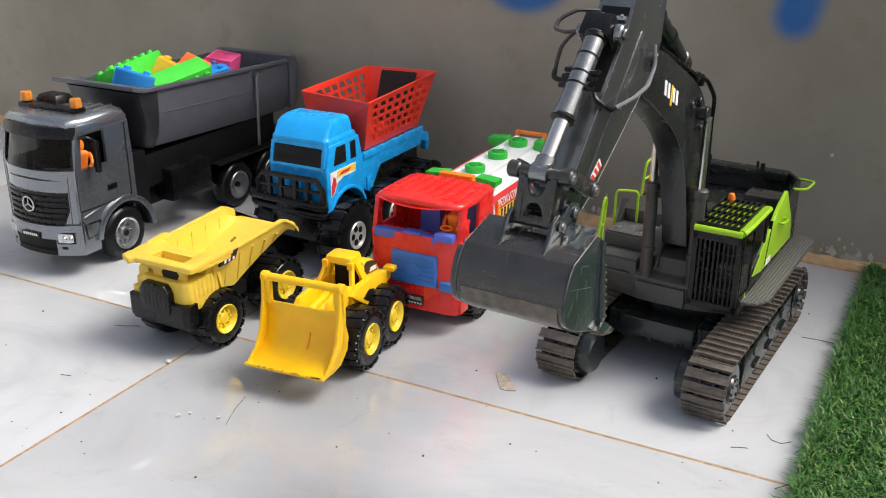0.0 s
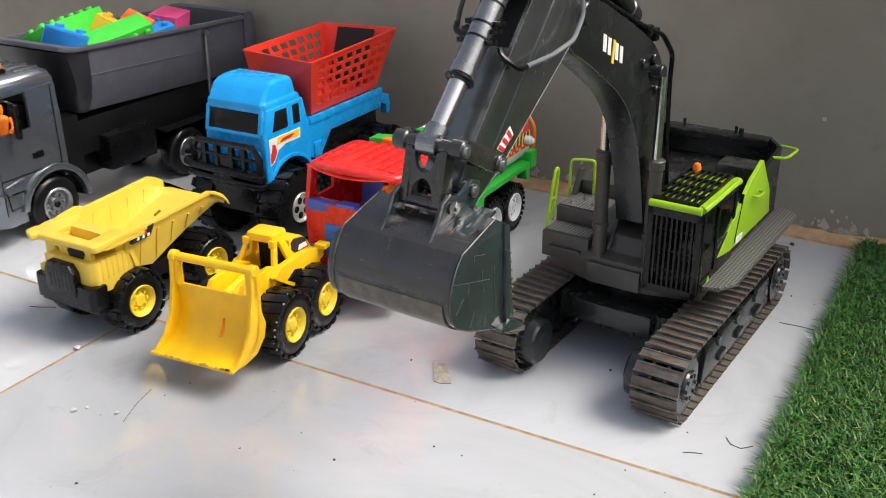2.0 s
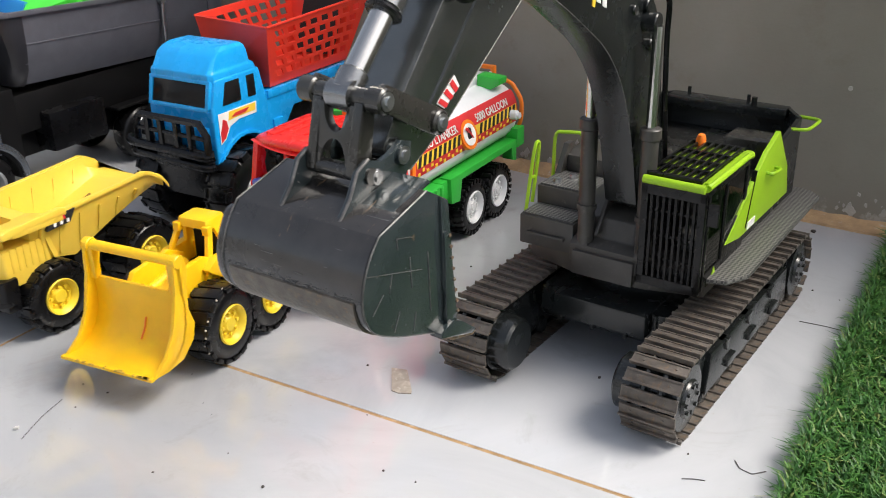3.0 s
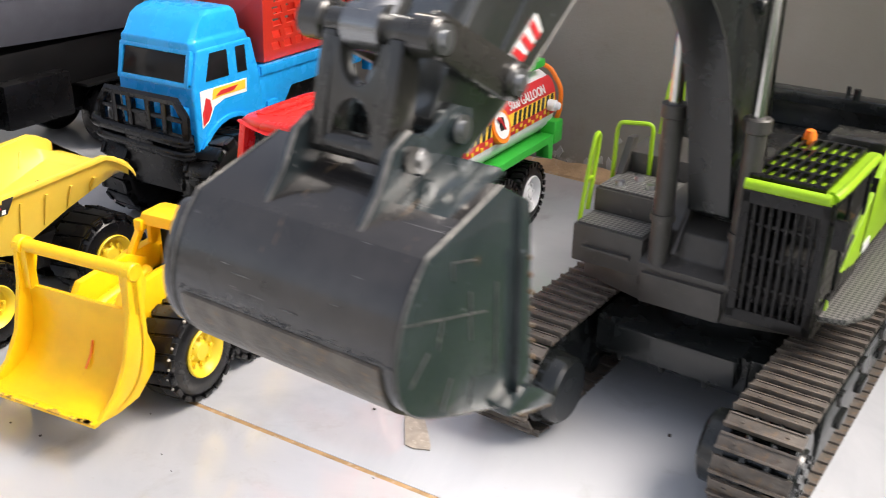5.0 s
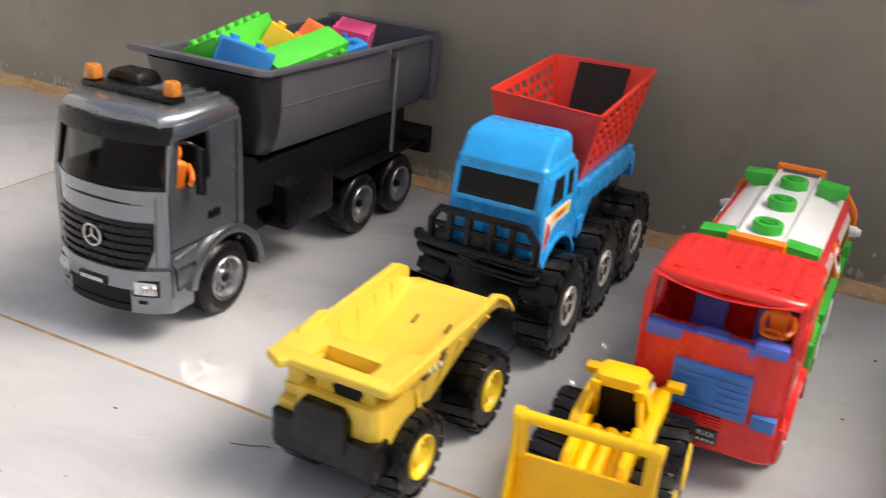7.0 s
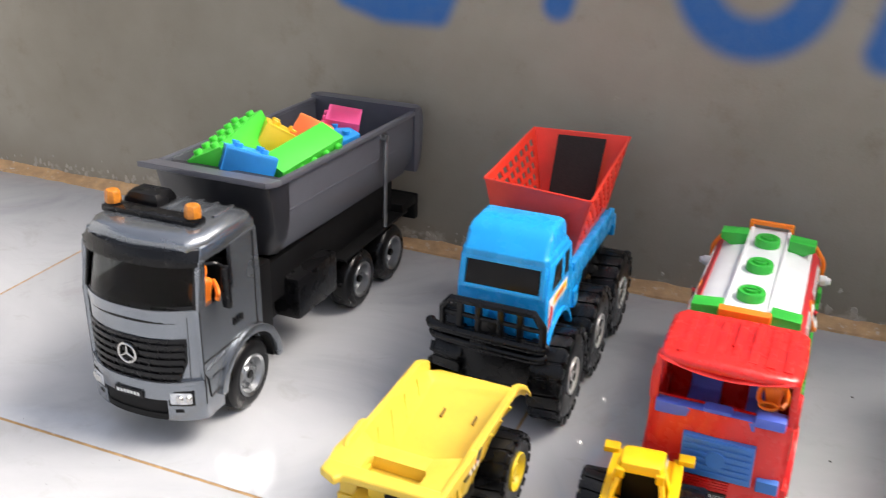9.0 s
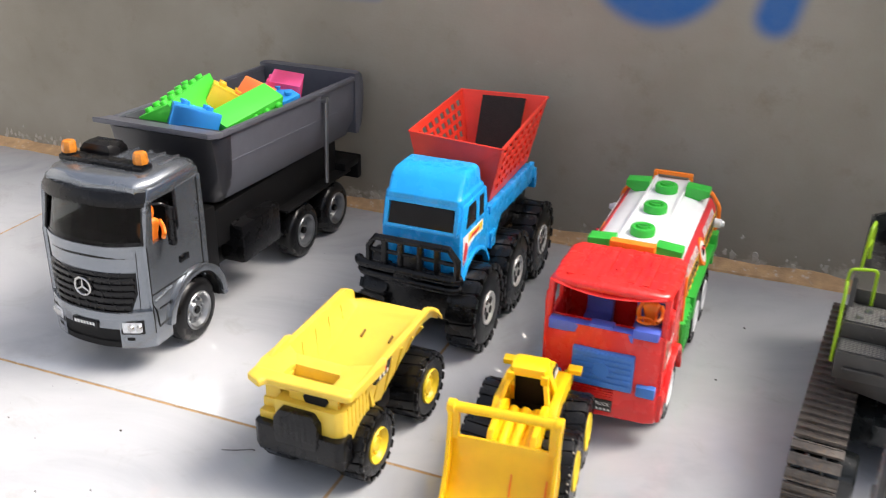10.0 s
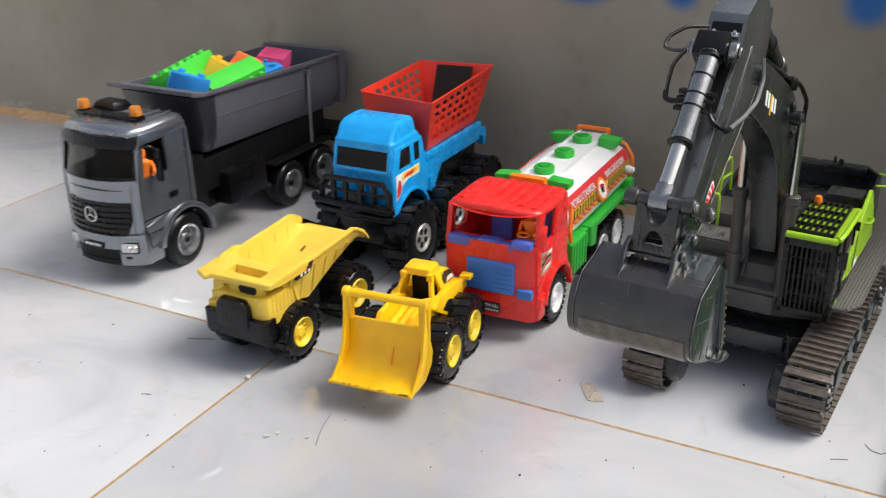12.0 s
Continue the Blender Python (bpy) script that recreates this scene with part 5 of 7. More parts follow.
        rd.prism([(0.1835, 0.1085), (0.1848, 0.1098), (0.1968, 0.0962), (0.1955, 0.0950)], "x", s * 0.0500, s * 0.0526, 0)
        part("disc_slash", rd, RED_PRINT, r0)
        v = Shape()
        v.rod((s * 0.049, 0.276, 0.098), (s * 0.057, 0.276, 0.098), 0.0048, seg=14, bevel=0.0008)
        v.rod((s * 0.055, 0.276, 0.098), (s * 0.060, 0.276, 0.098), 0.0032, seg=14, bevel=0.0006)
        part("valve", v, WHITE, tk)
    ch = Shape()
    ch.box(-0.040, 0.040, 0.086, 0.290, 0.056, 0.070, 0.0015)
    for s in (1, -1):
        ch.prism([(0.150, 0.0715), (0.282, 0.0715), (0.282, 0.0490), (0.274, 0.0520), (0.272, 0.0650), (0.171, 0.0650), (0.167, 0.0450), (0.152, 0.0470)], "x", s * 0.0415, s * 0.0535, 0.0008)
        ch.box(s * 0.040, s * 0.0545, 0.282, 0.298, 0.062, 0.082, 0.002)
        ch.box(s * 0.030, s * 0.0525, 0.096, 0.140, 0.034, 0.070, 0.002)
        for i in range(5):
            ch.box(s * 0.050, s * 0.0538, 0.099 + i * 0.0085, 0.103 + i * 0.0085, 0.035, 0.069, 0.0008)
        ch.box(s * 0.034, s * 0.050, 0.140, 0.162, 0.052, 0.070, 0.0015)
    part("chassis", ch, GREEN, root, "green chassis with ribbed side boxes")
    ax = Shape()
    for y in (0.055, 0.198, 0.248):
        ax.rod((-0.046, y, 0.0285), (0.046, y, 0.0285), 0.004, seg=10)
    ax.box(-0.02, 0.02, 0.04, 0.26, 0.034, 0.057, 0.002)
    part("axles", ax, BLACK_MATT, root)


tanker_cab(tanker)
tanker_rear(tanker)
for s in (1, -1):
    for y in (0.055, 0.198, 0.248):
        wheel(tanker, s * 0.0515, y, 0.0275, 0.0275, s * 0.020, RUBBER, WHITE, lugs=26, lug_h=0.0012, chevron=0.2, rim=0.60, dish=0.25, hub_mat=WHITE)
driver("driver_doll", pose(0.1705 + 0.0330, 0.105 + 0.0260, 0.1030), ORANGE, "orange moulded driver doll behind the tanker wheel", 0.94)

# ---- yellow dump truck ----
dumper = thing("dump_truck", pose(-0.0195, -0.064, 0, 0, 0, -1.6), "yellow toy mining dump truck with black bumper", "toy truck")


# dark brown that paints the shade inside the bed floor slots
SLOT_SHADE = surface("slot_shade_brown", (0.22, 0.13, 0.02), 0.7)


def dump_truck(root):
    fr = Shape()
    fr.box(-0.018, 0.018, 0.02, 0.158, 0.028, 0.052, 0.002)
    fr.box(-0.012, 0.012, 0.052, 0.15, 0.046, 0.0545, 0.002)
    for y in (0.047, 0.141):
        fr.rod((-0.040, y, 0.030), (0.040, y, 0.030), 0.006, seg=10)
    fr.box(-0.030, 0.030, 0.075, 0.098, 0.036, 0.050, 0.002)
    part("frame", fr, BLACK_MATT, root)
    bp = Shape()
    bp.prism([(-0.039, 0.004), (-0.034, 0), (0.034, 0), (0.039, 0.004), (0.039, 0.017), (-0.039, 0.017)], "z", 0.036, 0.0575, 0.0015)
    bp.prism([(-0.0375, 0.005), (0.0375, 0.005), (0.0375, 0.017), (-0.0375, 0.017)], "z", 0.030, 0.037, 0.0015)
    bump = part("bumper", bp, BLACK, root, "black plastic bumper")
    g = Shape()
    g.prism([(-0.0175, 0.046), (0.0175, 0.046), (0.019, 0.052), (0.019, 0.068), (0.0135, 0.076), (-0.0135, 0.076), (-0.019, 0.068), (-0.019, 0.052)], "y", -0.0015, 0.012, 0.0015)
    for i in range(6):
        x = -0.0125 + i * 0.005
        g.box(x - 0.0016, x + 0.0016, -0.0017, 0.001, 0.052, 0.070, 0.0001)
    part("grille", g, BLACK, bump)
    hood = Shape()
    hood.prism([(-0.022, 0.006), (0.030, 0.006), (0.036, 0.011), (0.036, 0.052), (-0.022, 0.052)], "z", 0.048, 0.079, 0.002)
    hood.box(-0.036, -0.022, 0.016, 0.052, 0.048, 0.082, 0.0015)
    hood.box(-0.012, 0.030, 0.012, 0.0165, 0.078, 0.091, 0.001)
    hood.box(-0.034, 0.034, 0.036, 0.05, 0.078, 0.091, 0.001)
    hd = part("hood", hood, YELLOW, root)
    for i in range(3):
        step = Shape()
        step.box(-0.037, -0.021, 0.008 + i * 0.006, 0.020 + i * 0.006, 0.056 + i * 0.008, 0.064 + i * 0.008, 0.001)
        part("step", step, YELLOW, hd)
    for i in range(6):
        rib = Shape()
        rib.box(0.035, 0.0366, 0.016 + i * 0.0058, 0.0195 + i * 0.0058, 0.060, 0.0795, 0.0008)
        part("side_rib", rib, YELLOW, hd)
    hole = Shape()
    hole.prism([(0.003, 0.0795), (0.020, 0.0795), (0.0225, 0.0840), (0.0195, 0.0885), (0.0045, 0.0885), (0.0008, 0.0845)], "y", 0.0108, 0.0135, 0)
    part("cab_window", hole, BLACK_MATT, hd, "dark cab window opening")
    bed = Shape()

    def section(y, T, Bm, k=1.0, e=0.0):
        P = [(0.0415 + e, T), (0.040 + e, T - 0.009), (0.033, Bm), (-0.033, Bm), (-0.040 - e, T - 0.009), (-0.0415 - e, T), (-0.0375 - e, T), (-0.0365 - e, T - 0.009), (-0.0295, Bm + 0.0035), (0.0295, Bm + 0.0035), (0.0365 + e, T - 0.009), (0.0375 + e, T)]
        return [(x * k, y, z) for x, z in P]

    bed.loft([section(0.044, 0.0955, 0.064), section(0.052, 0.096, 0.0585), section(0.075, 0.097, 0.0525), section(0.094, 0.098, 0.0605), section(0.12, 0.099, 0.0705), section(0.148, 0.1015, 0.0795), section(0.156, 0.0985, 0.0815, 1, 0.0005), section(0.162, 0.0955, 0.083, 1, 0.001), section(0.166, 0.0920, 0.084, 1, 0.002)])
    body = part("dump_bed", bed, YELLOW, root)
    bed = Shape()
    bed.loft([[(-0.038, y, z), (0.038, y, z), (0.038, y + 0.004, z), (-0.038, y + 0.004, z)] for y, z in ((0.052, 0.060), (0.042, 0.0945))])
    part("bed_front", bed, YELLOW, body)
    for s in (1, -1):
        for i in range(5):
            y = 0.060 + i * 0.0195
            bed = Shape()
            bed.loft([[(s * x, y, z), (s * x, y + 0.002, z), (s * (x - 0.003), y + 0.002, z), (s * (x - 0.003), y, z)] for x, z in ((0.0348, (0.060, 0.058, 0.066, 0.0725, 0.0785)[i]), (0.0412, 0.0885))])
            part("bed_rib", bed, YELLOW, body)
        for i in range(4):
            y = 0.066 + i * 0.0215
            bed = Shape()
            bed.loft([[(s * x, yy, z), (s * x, yy + 0.0012, z), (s * (x + 0.003), yy + 0.0016, z), (s * (x + 0.003), yy, z)] for x, z, yy in ((0.0309, 0.062 + i * 0.0070, y), (0.0361, 0.0895 + i * 0.0012, y + 0.006))])
            part("inner_rib", bed, YELLOW, body)
        bed = Shape()
        bed.loft([[(s * 0.0405, y, z), (s * (0.0432 + q), y, z - q * 1.5), (s * (0.0432 + q), y, z + 0.0032 - q * 1.5), (s * 0.0405, y, z + 0.0032)] for y, z, q in ((0.046, 0.0925, 0), (0.10, 0.0958, 0), (0.148, 0.0988, 0.0), (0.156, 0.0960, 0.0008), (0.163, 0.0915, 0.0012), (0.1685, 0.0865, 0.002), (0.170, 0.083, 0.002))], bevel=0.0008)
        part("bed_rim", bed, YELLOW, body)
    can = Shape()
    can.prism([(-0.0440, 0.0050), (-0.030, -0.0015), (-0.0270, 0.0045), (0.0395, 0.0065), (0.0430, 0.0090), (0.0430, 0.0175), (-0.0445, 0.0175)], "z", 0.0900, 0.0965, 0.0022, 3)
    can.prism([(-0.0445, 0.0165), (-0.0180, 0.0165), (-0.0205, 0.0200), (-0.0205, 0.0300), (-0.0180, 0.0345), (-0.0265, 0.0480), (-0.0475, 0.0640), (-0.0475, 0.030)], "z", 0.0895, 0.0952, 0.0010)
    can.prism([(0.0435, 0.0165), (0.0195, 0.0165), (0.0220, 0.0200), (0.0220, 0.0300), (0.0195, 0.0345), (0.0190, 0.0480), (0.0445, 0.0620), (0.0445, 0.030)], "z", 0.0895, 0.0952, 0.0010)
    can.box(-0.0265, 0.0200, 0.0335, 0.0480, 0.0840, 0.0950, 0.0010)
    can.box(-0.0300, 0.0235, 0.0130, 0.0365, 0.0835, 0.0852, 0.0004)
    for x0, x1 in ((-0.0300, -0.0195), (0.0210, 0.0240)):
        can.box(x0, x1, 0.0150, 0.0360, 0.0845, 0.0900, 0.0004)
    for s in (1, -1):
        can.loft([[(s * 0.0400, y, z - 0.006), (s * xo, y, z - 0.006), (s * xo, y, z), (s * 0.0400, y, z)] for y, z, xo in ((0.010 if s > 0 else 0.034, 0.0960, 0.0430), (0.018 if s > 0 else 0.040, 0.0980, 0.0442), (0.060, 0.1000, 0.0452), (0.066, 0.0985, 0.0440))], bevel=0.0012)
    part("canopy", can, YELLOW, body)
    # thin brown bars take the place of the dark openings
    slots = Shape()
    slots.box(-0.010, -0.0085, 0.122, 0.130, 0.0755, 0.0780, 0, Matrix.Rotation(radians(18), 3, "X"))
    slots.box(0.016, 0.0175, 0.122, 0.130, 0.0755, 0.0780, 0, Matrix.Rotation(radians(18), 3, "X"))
    split_part("floor_slot_shade", slots, SLOT_SHADE, body, "brown bar painted as a shaded slot in the bed floor")
    st = Shape()
    st.prism([(0.046, 0.0850), (0.068, 0.0860), (0.074, 0.0958), (0.052, 0.0948)], "x", 0.0405, 0.0440, 0.0002)
    s0 = part("sticker", st, BLACK_PRINT, body, "black sticker with small red and white shapes")
    st = Shape()
    for i in range(3):
        st.prism([(0.052 + i * 0.006, 0.0868), (0.0545 + i * 0.006, 0.0868), (0.055 + i * 0.006, 0.0895), (0.0525 + i * 0.006, 0.0895)], "x", 0.0435, 0.0444, 0)
    part("sticker_mark", st, TRIM_WHITE, s0)
    st = Shape()
    st.prism([(0.0585, 0.0903), (0.0640, 0.0903), (0.0625, 0.0948), (0.0600, 0.0948)], "x", 0.0435, 0.0444, 0)
    part("sticker_mark", st, RED_PRINT, s0)


dump_truck(dumper)
for s in (1, -1):
    wheel(dumper, s * 0.0455, 0.047, 0.0295, 0.0295, s * 0.024, RUBBER, YELLOW_RIM, lugs=18, lug_h=0.0010, chevron=0.5, rim=0.52, full=True, dish=0.22)
    wheel(dumper, s * 0.0475, 0.141, 0.0305, 0.0305, s * 0.033, RUBBER, YELLOW_RIM, lugs=18, lug_h=0.0010, chevron=0.5, rim=0.52, full=True, dish=0.16)

# ---- yellow wheel loader ----
loader = thing("wheel_loader", pose(0.1325, 0.033, 0, 0, 0, 5.0), "yellow toy wheel loader with raised shovel", "toy loader")


SCUFF = surface("brown_scuff", (0.58, 0.33, 0.05), 0.7, var=0.3, scale=300)


def wheel_loader(root):
    w = 0.041
    pr = [(-0.108, 0.0195), (-0.094, 0.0200), (-0.083, 0.0245), (-0.075, 0.033), (-0.071, 0.045), (-0.0695, 0.058), (-0.070, 0.0715)]
    back = [(y + 0.0028, z - 0.0014) for y, z in pr[1:-1]]
    sh = Shape()
    sh.prism(pr + [(-0.0672, 0.0715)] + back[::-1] + [(-0.108, 0.0180)], "x", -w, w, 0.0004)
    sh.prism([(-w, -0.110), (w, -0.110), (w, -0.106), (-w, -0.106)], "z", 0.0176, 0.0204, 0.0006)
    shovel_parts = [("shovel", sh)]
    for s in (1, -1):
        sh = Shape()
        plate = [(-0.107, 0.0185), (-0.092, 0.0165), (-0.076, 0.018), (-0.063, 0.029), (-0.0595, 0.042), (-0.064, 0.056), (-0.0635, 0.075), (-0.060, 0.088), (-0.0635, 0.1015), (-0.0735, 0.1015), (-0.0755, 0.075), (-0.0825, 0.045), (-0.092, 0.029)]
        sh.prism(plate, "x", s * w, s * (w - 0.0032), 0.0009)
        sh.box(s * 0.033, s * w, -0.0725, -0.0665, 0.070, 0.097, 0.0012)
        shovel_parts.append(("side_plate", sh))
    sh = Shape()
    sh.tube([(-w + 0.001, -0.0685, 0.098), (w - 0.001, -0.0685, 0.098)], 0.0042, 12, False)
    for s in (1, -1):
        sh.rod((s * (w - 0.005), -0.0685, 0.098), (s * (w + 0.001), -0.0685, 0.098), 0.0056, seg=16, bevel=0.0006)
    shovel_parts.append(("cross_bar", sh))
    shovel = root
    for name, sh in shovel_parts:
        for v in sh.bm.verts:
            v.co.x -= 0.0035
            v.co.z = 0.098 + (v.co.z - 0.098) * (0.071 / 0.0785)
        ob = part(name, sh, YELLOW_DEEP, shovel, "yellow shovel with scuffed lip" if name == "shovel" else "")
        shovel = shovel if name != "shovel" else ob
    rl = random.Random(4)
    scuff = Shape()
    for k in range(16):
        x = rl.uniform(-0.042, 0.036)
        scuff.box(x, x + rl.uniform(0.001, 0.005), -0.1103, -0.1085 + rl.uniform(-0.0006, 0.0012), 0.0270, 0.02785, 0)
    part("lip_scuff", scuff, SCUFF, shovel, "brown scuffs on the lip")
    marks = Shape()
    for x in (0.004, 0.030):
        marks.tube([(x, -0.0796, 0.0365), (x - 0.0004, -0.0742, 0.0428), (x, -0.0718, 0.0505)], 0.0007, 6)
    split_part("shovel_mark", marks, ORANGE, root)
    for s in (1, -1):
        fr = Shape()
        fr.prism([(-0.066, 0.066), (-0.058, 0.076), (-0.02, 0.078), (-0.004, 0.07), (-0.004, 0.05), (-0.035, 0.046), (-0.066, 0.048)], "x", s * 0.0135, s * 0.0185, 0.0012)
        part("lift_arm", fr, YELLOW_DEEP, root)
    fr = Shape()
    fr.box(-0.014, 0.014, -0.060, 0.0, 0.044, 0.060, 0.002)
    for x in (-0.0095, 0.0, 0.0095):
        fr.rod((x, -0.060, 0.058), (x, -0.008, 0.064), 0.0042, seg=12, bevel=0.001)
    split_part("arm_ridge", fr, YELLOW_DEEP, root)
    cx = -0.0012
    roof = Shape()
    roof.loft([[(cx + x * k, 0.0055 + (y - 0.0055) * k, z) for x, y in ((-0.0150, -0.003), (-0.0132, -0.006), (0.0132, -0.006), (0.0150, -0.003), (0.0150, 0.014), (0.0128, 0.017), (-0.0128, 0.017), (-0.0150, 0.014))] for z, k in ((0.0925, 1.0), (0.0965, 0.98), (0.0988, 0.92), (0.0996, 0.80))])
    cb = part("cab_roof", roof, YELLOW_DEEP, root)
    for s in (1, -1):
        for lo, hi, d in (((0.0225, -0.0205, 0.062), (0.0148, -0.0060, 0.094), 0.0060), ((0.0225, 0.0080, 0.066), (0.0148, 0.0005, 0.094), 0.0090)):
            post = Shape()
            post.loft([[(cx + s * (x0 - 0.0036), y0, z), (cx + s * x0, y0, z), (cx + s * x0, y0 + d, z), (cx + s * (x0 - 0.0036), y0 + d, z)] for x0, y0, z in (lo, hi)], bevel=0.0008)
            part("cab_post", post, YELLOW_DEEP, cb)
        lug = Shape()
        lug.box(cx + s * 0.0105, cx + s * 0.0165, -0.0085, -0.0030, 0.0885, 0.0955, 0.0010)
        part("roof_lug", lug, YELLOW_DEEP, cb)
    sill = Shape()
    sill.box(cx - 0.0225, cx + 0.0225, -0.0215, -0.0165, 0.054, 0.0635, 0.0012)
    part("cab_front_sill", sill, YELLOW_DEEP, cb)
    seat = Shape()
    seat.box(-0.013, 0.013, -0.006, 0.02, 0.052, 0.059, 0.001)
    seat.box(-0.010, 0.010, 0.012, 0.020, 0.056, 0.078, 0.002)
    bmesh.ops.translate(seat.bm, vec=(-0.004, 0.002, 0), verts=seat.bm.verts)
    part("seat", seat, BLACK_MATT, cb)
    inner = Shape()
    inner.box(cx - 0.0130, cx + 0.0130, 0.0100, 0.0125, 0.050, 0.0830, 0.0006)
    inner.box(cx - 0.0175, cx + 0.0175, -0.0160, 0.0080, 0.0480, 0.0500, 0.0004)
    part("cab_lining", inner, BLACK_MATT, cb, "black cab lining")
    hood = Shape()
    prof = [(0.016, 0.056), (0.0185, 0.0862), (0.030, 0.0860), (0.040, 0.0828), (0.047, 0.0768), (0.0535, 0.068), (0.055, 0.044), (0.024, 0.040)]
    hood.prism(prof, "x", -0.013, 0.013, 0.0025)
    hood.prism([(0.012, 0.050), (0.012, 0.0715), (0.024, 0.0700), (0.040, 0.0680), (0.055, 0.066), (0.055, 0.050)], "x", -0.0215, 0.0215, 0.0015)
    for s in (1, -1):
        hood.prism([(-0.0240, 0.0690), (-0.0215, 0.0660), (0.0029, 0.0500), (0.0108, 0.0430), (0.0265, 0.0445), (0.0345, 0.0525), (0.0470, 0.0570), (0.0550, 0.0580), (0.0560, 0.0675), (0.0490, 0.0695), (0.0227, 0.0745), (0.0089, 0.0752), (-0.0130, 0.0752)], "x", s * 0.0180, s * 0.0252, 0.0012)
        hood.box(s * 0.021, s * 0.0325, 0.0455, 0.0555, 0.0690, 0.0735, 0.001)
    part("hood", hood, YELLOW_DEEP, root)
    for s in (1, -1):
        # black plate paints the shaded hole in the side skirt
        v = Shape()
        v.prism([(-0.0063, 0.0603), (0.0061, 0.0656), (0.0171, 0.0620), (0.0160, 0.0557), (0.0066, 0.0522)], "x", s * 0.020, s * 0.0258, 0.0003)
        part("vent_shade_plate", v, BLACK_MATT, root)
        st = Shape()
        st.prism([(0.0205, 0.0830), (0.0210, 0.0755), (0.0255, 0.0712), (0.0300, 0.0706), (0.0485, 0.0690), (0.0450, 0.0772), (0.0390, 0.0818), (0.0260, 0.0848)], "x", s * 0.0125, s * 0.0134, 0.0002)
        sk = part("sticker", st, BLACK_PRINT, root, "black sticker with white mark")
        st = Shape()
        st.prism([(0.0305, 0.0718), (0.0465, 0.0706), (0.0440, 0.0752), (0.0330, 0.0762)], "x", s * 0.0130, s * 0.0139, 0)
        part("sticker_mark", st, TRIM_WHITE, sk)
    ch = Shape()
    ch.box(-0.016, 0.016, -0.045, 0.046, 0.026, 0.044, 0.002)
    for y in (-0.027, 0.027):
        ch.rod((-0.036, y, 0.0305), (0.036, y, 0.0305), 0.006, seg=10)
    ch.box(-0.012, 0.012, -0.07, -0.04, 0.034, 0.048, 0.002)
    part("chassis", ch, BLACK_MATT, root)


wheel_loader(loader)
for s in (1, -1):
    for y in (-0.027, 0.027):
        wheel(loader, s * 0.0440, y, 0.0305, 0.0305, s * 0.025, RUBBER, YELLOW_RIM, lugs=18, lug_h=0.0010, chevron=0.5, rim=0.52, full=True, dish=0.2)

specks = Shape()
for a, dx in ((118, 0.001), (140, 0.003), (150, 0.001), (163, 0.002), (174, 0.0015), (186, 0.003), (200, 0.002), (95, 0.004)):
    c, n = math.cos(radians(a)), math.sin(radians(a))
    specks.rod((0.0440 - dx, -0.027 + 0.0296 * c, 0.0305 + 0.0296 * n), (0.0440 - dx + 0.0004, -0.027 + 0.0307 * c, 0.0305 + 0.0307 * n), 0.0010, 0.0006, 7)
split_part("paint_speck", specks, CHIP, loader, "pale paint speck on a tyre")

# ---- loose building bricks heaped in the tipper bed ----


def toy_brick(name, m, material, label, nx=2, ny=4, pitch=0.0125, h=0.015, closed=False):
    """A studded toy brick, hollow below, with its stud rows on top."""
    s = Shape()
    a, c = nx * pitch / 2, ny * pitch / 2
    s.box(-a, a, -c, c, 0.0008 if closed else h - 0.003, h, 0.0007)
    for q in (1, -1):
        s.box(q * a, q * (a - 0.0022), -c, c, 0, h - 0.002, 0.0006)
        s.box(-a + 0.001, a - 0.001, q * c, q * (c - 0.0022), 0, h - 0.002, 0.0006)
    for i in range(nx):
        for j in range(ny):
            x, y = -a + (i + 0.5) * pitch, -c + (j + 0.5) * pitch
            s.rod((x, y, h - 0.001), (x, y, h + 0.0042), 0.0040, seg=12, bevel=0.0005)
    return solid(name, s, material, label, "toy brick", "toy bricks in the tipper bed", m=m)


G = "toy_brick"
P, H = 0.0185, 0.030
toy_brick(G, pose(-0.314, 0.238, 0.1785, 2, -26, 12), BRICK_GREEN, "long green toy brick lying studs up in the heap", 2, 6, P, H)
toy_brick(G, pose(-0.2885, 0.197, 0.1735, -12, 20, 38), BRICK_BLUE, "blue toy brick tilted on its edge", 2, 2, P * 1.3, H * 1.1, True)
toy_brick(G, pose(-0.2650, 0.250, 0.1920) @ pose(0, 0, 0, 12) @ pose(0, 0, 0, 3, 108, -12), BRICK_GREEN, "long green toy brick lying on its side", 2, 5, P * 0.88, H * 0.95)
toy_brick(G, pose(-0.305, 0.275, 0.1755, -10, 30, 30), BRICK_YELLOW, "yellow toy brick half buried in the heap", 2, 2, P, H)
toy_brick(G, pose(-0.275, 0.289, 0.1785, -58, 22, 14), BRICK_ORANGE, "orange toy brick standing on end in the heap", 2, 2, P * 0.98, H * 1.0, True)
toy_brick(G, pose(-0.246, 0.352, 0.184, 4, -80, 20), PINK, "pink toy brick lying on its side in the heap", 2, 3, P * 0.95, H * 1.15, True)
toy_brick(G, pose(-0.2535, 0.318, 0.1660, 10, -12, 65), BRICK_BLUE, "small blue toy brick beside the long green one", 2, 2, P, H)
toy_brick(G, pose(-0.278, 0.265, 0.148, 0, 4, 5), BRICK_GREEN, "green toy brick under the others", 3, 5, P, H)
toy_brick(G, pose(-0.285, 0.345, 0.146, 5, 0, 70), BRICK_BLUE, "blue toy brick under the others", 2, 3, P, H)
toy_brick(G, pose(-0.287, 0.255, 0.120, 0, 0, 0), BRICK_YELLOW, "yellow toy brick on the bed floor", 3, 8, P, 0.026)

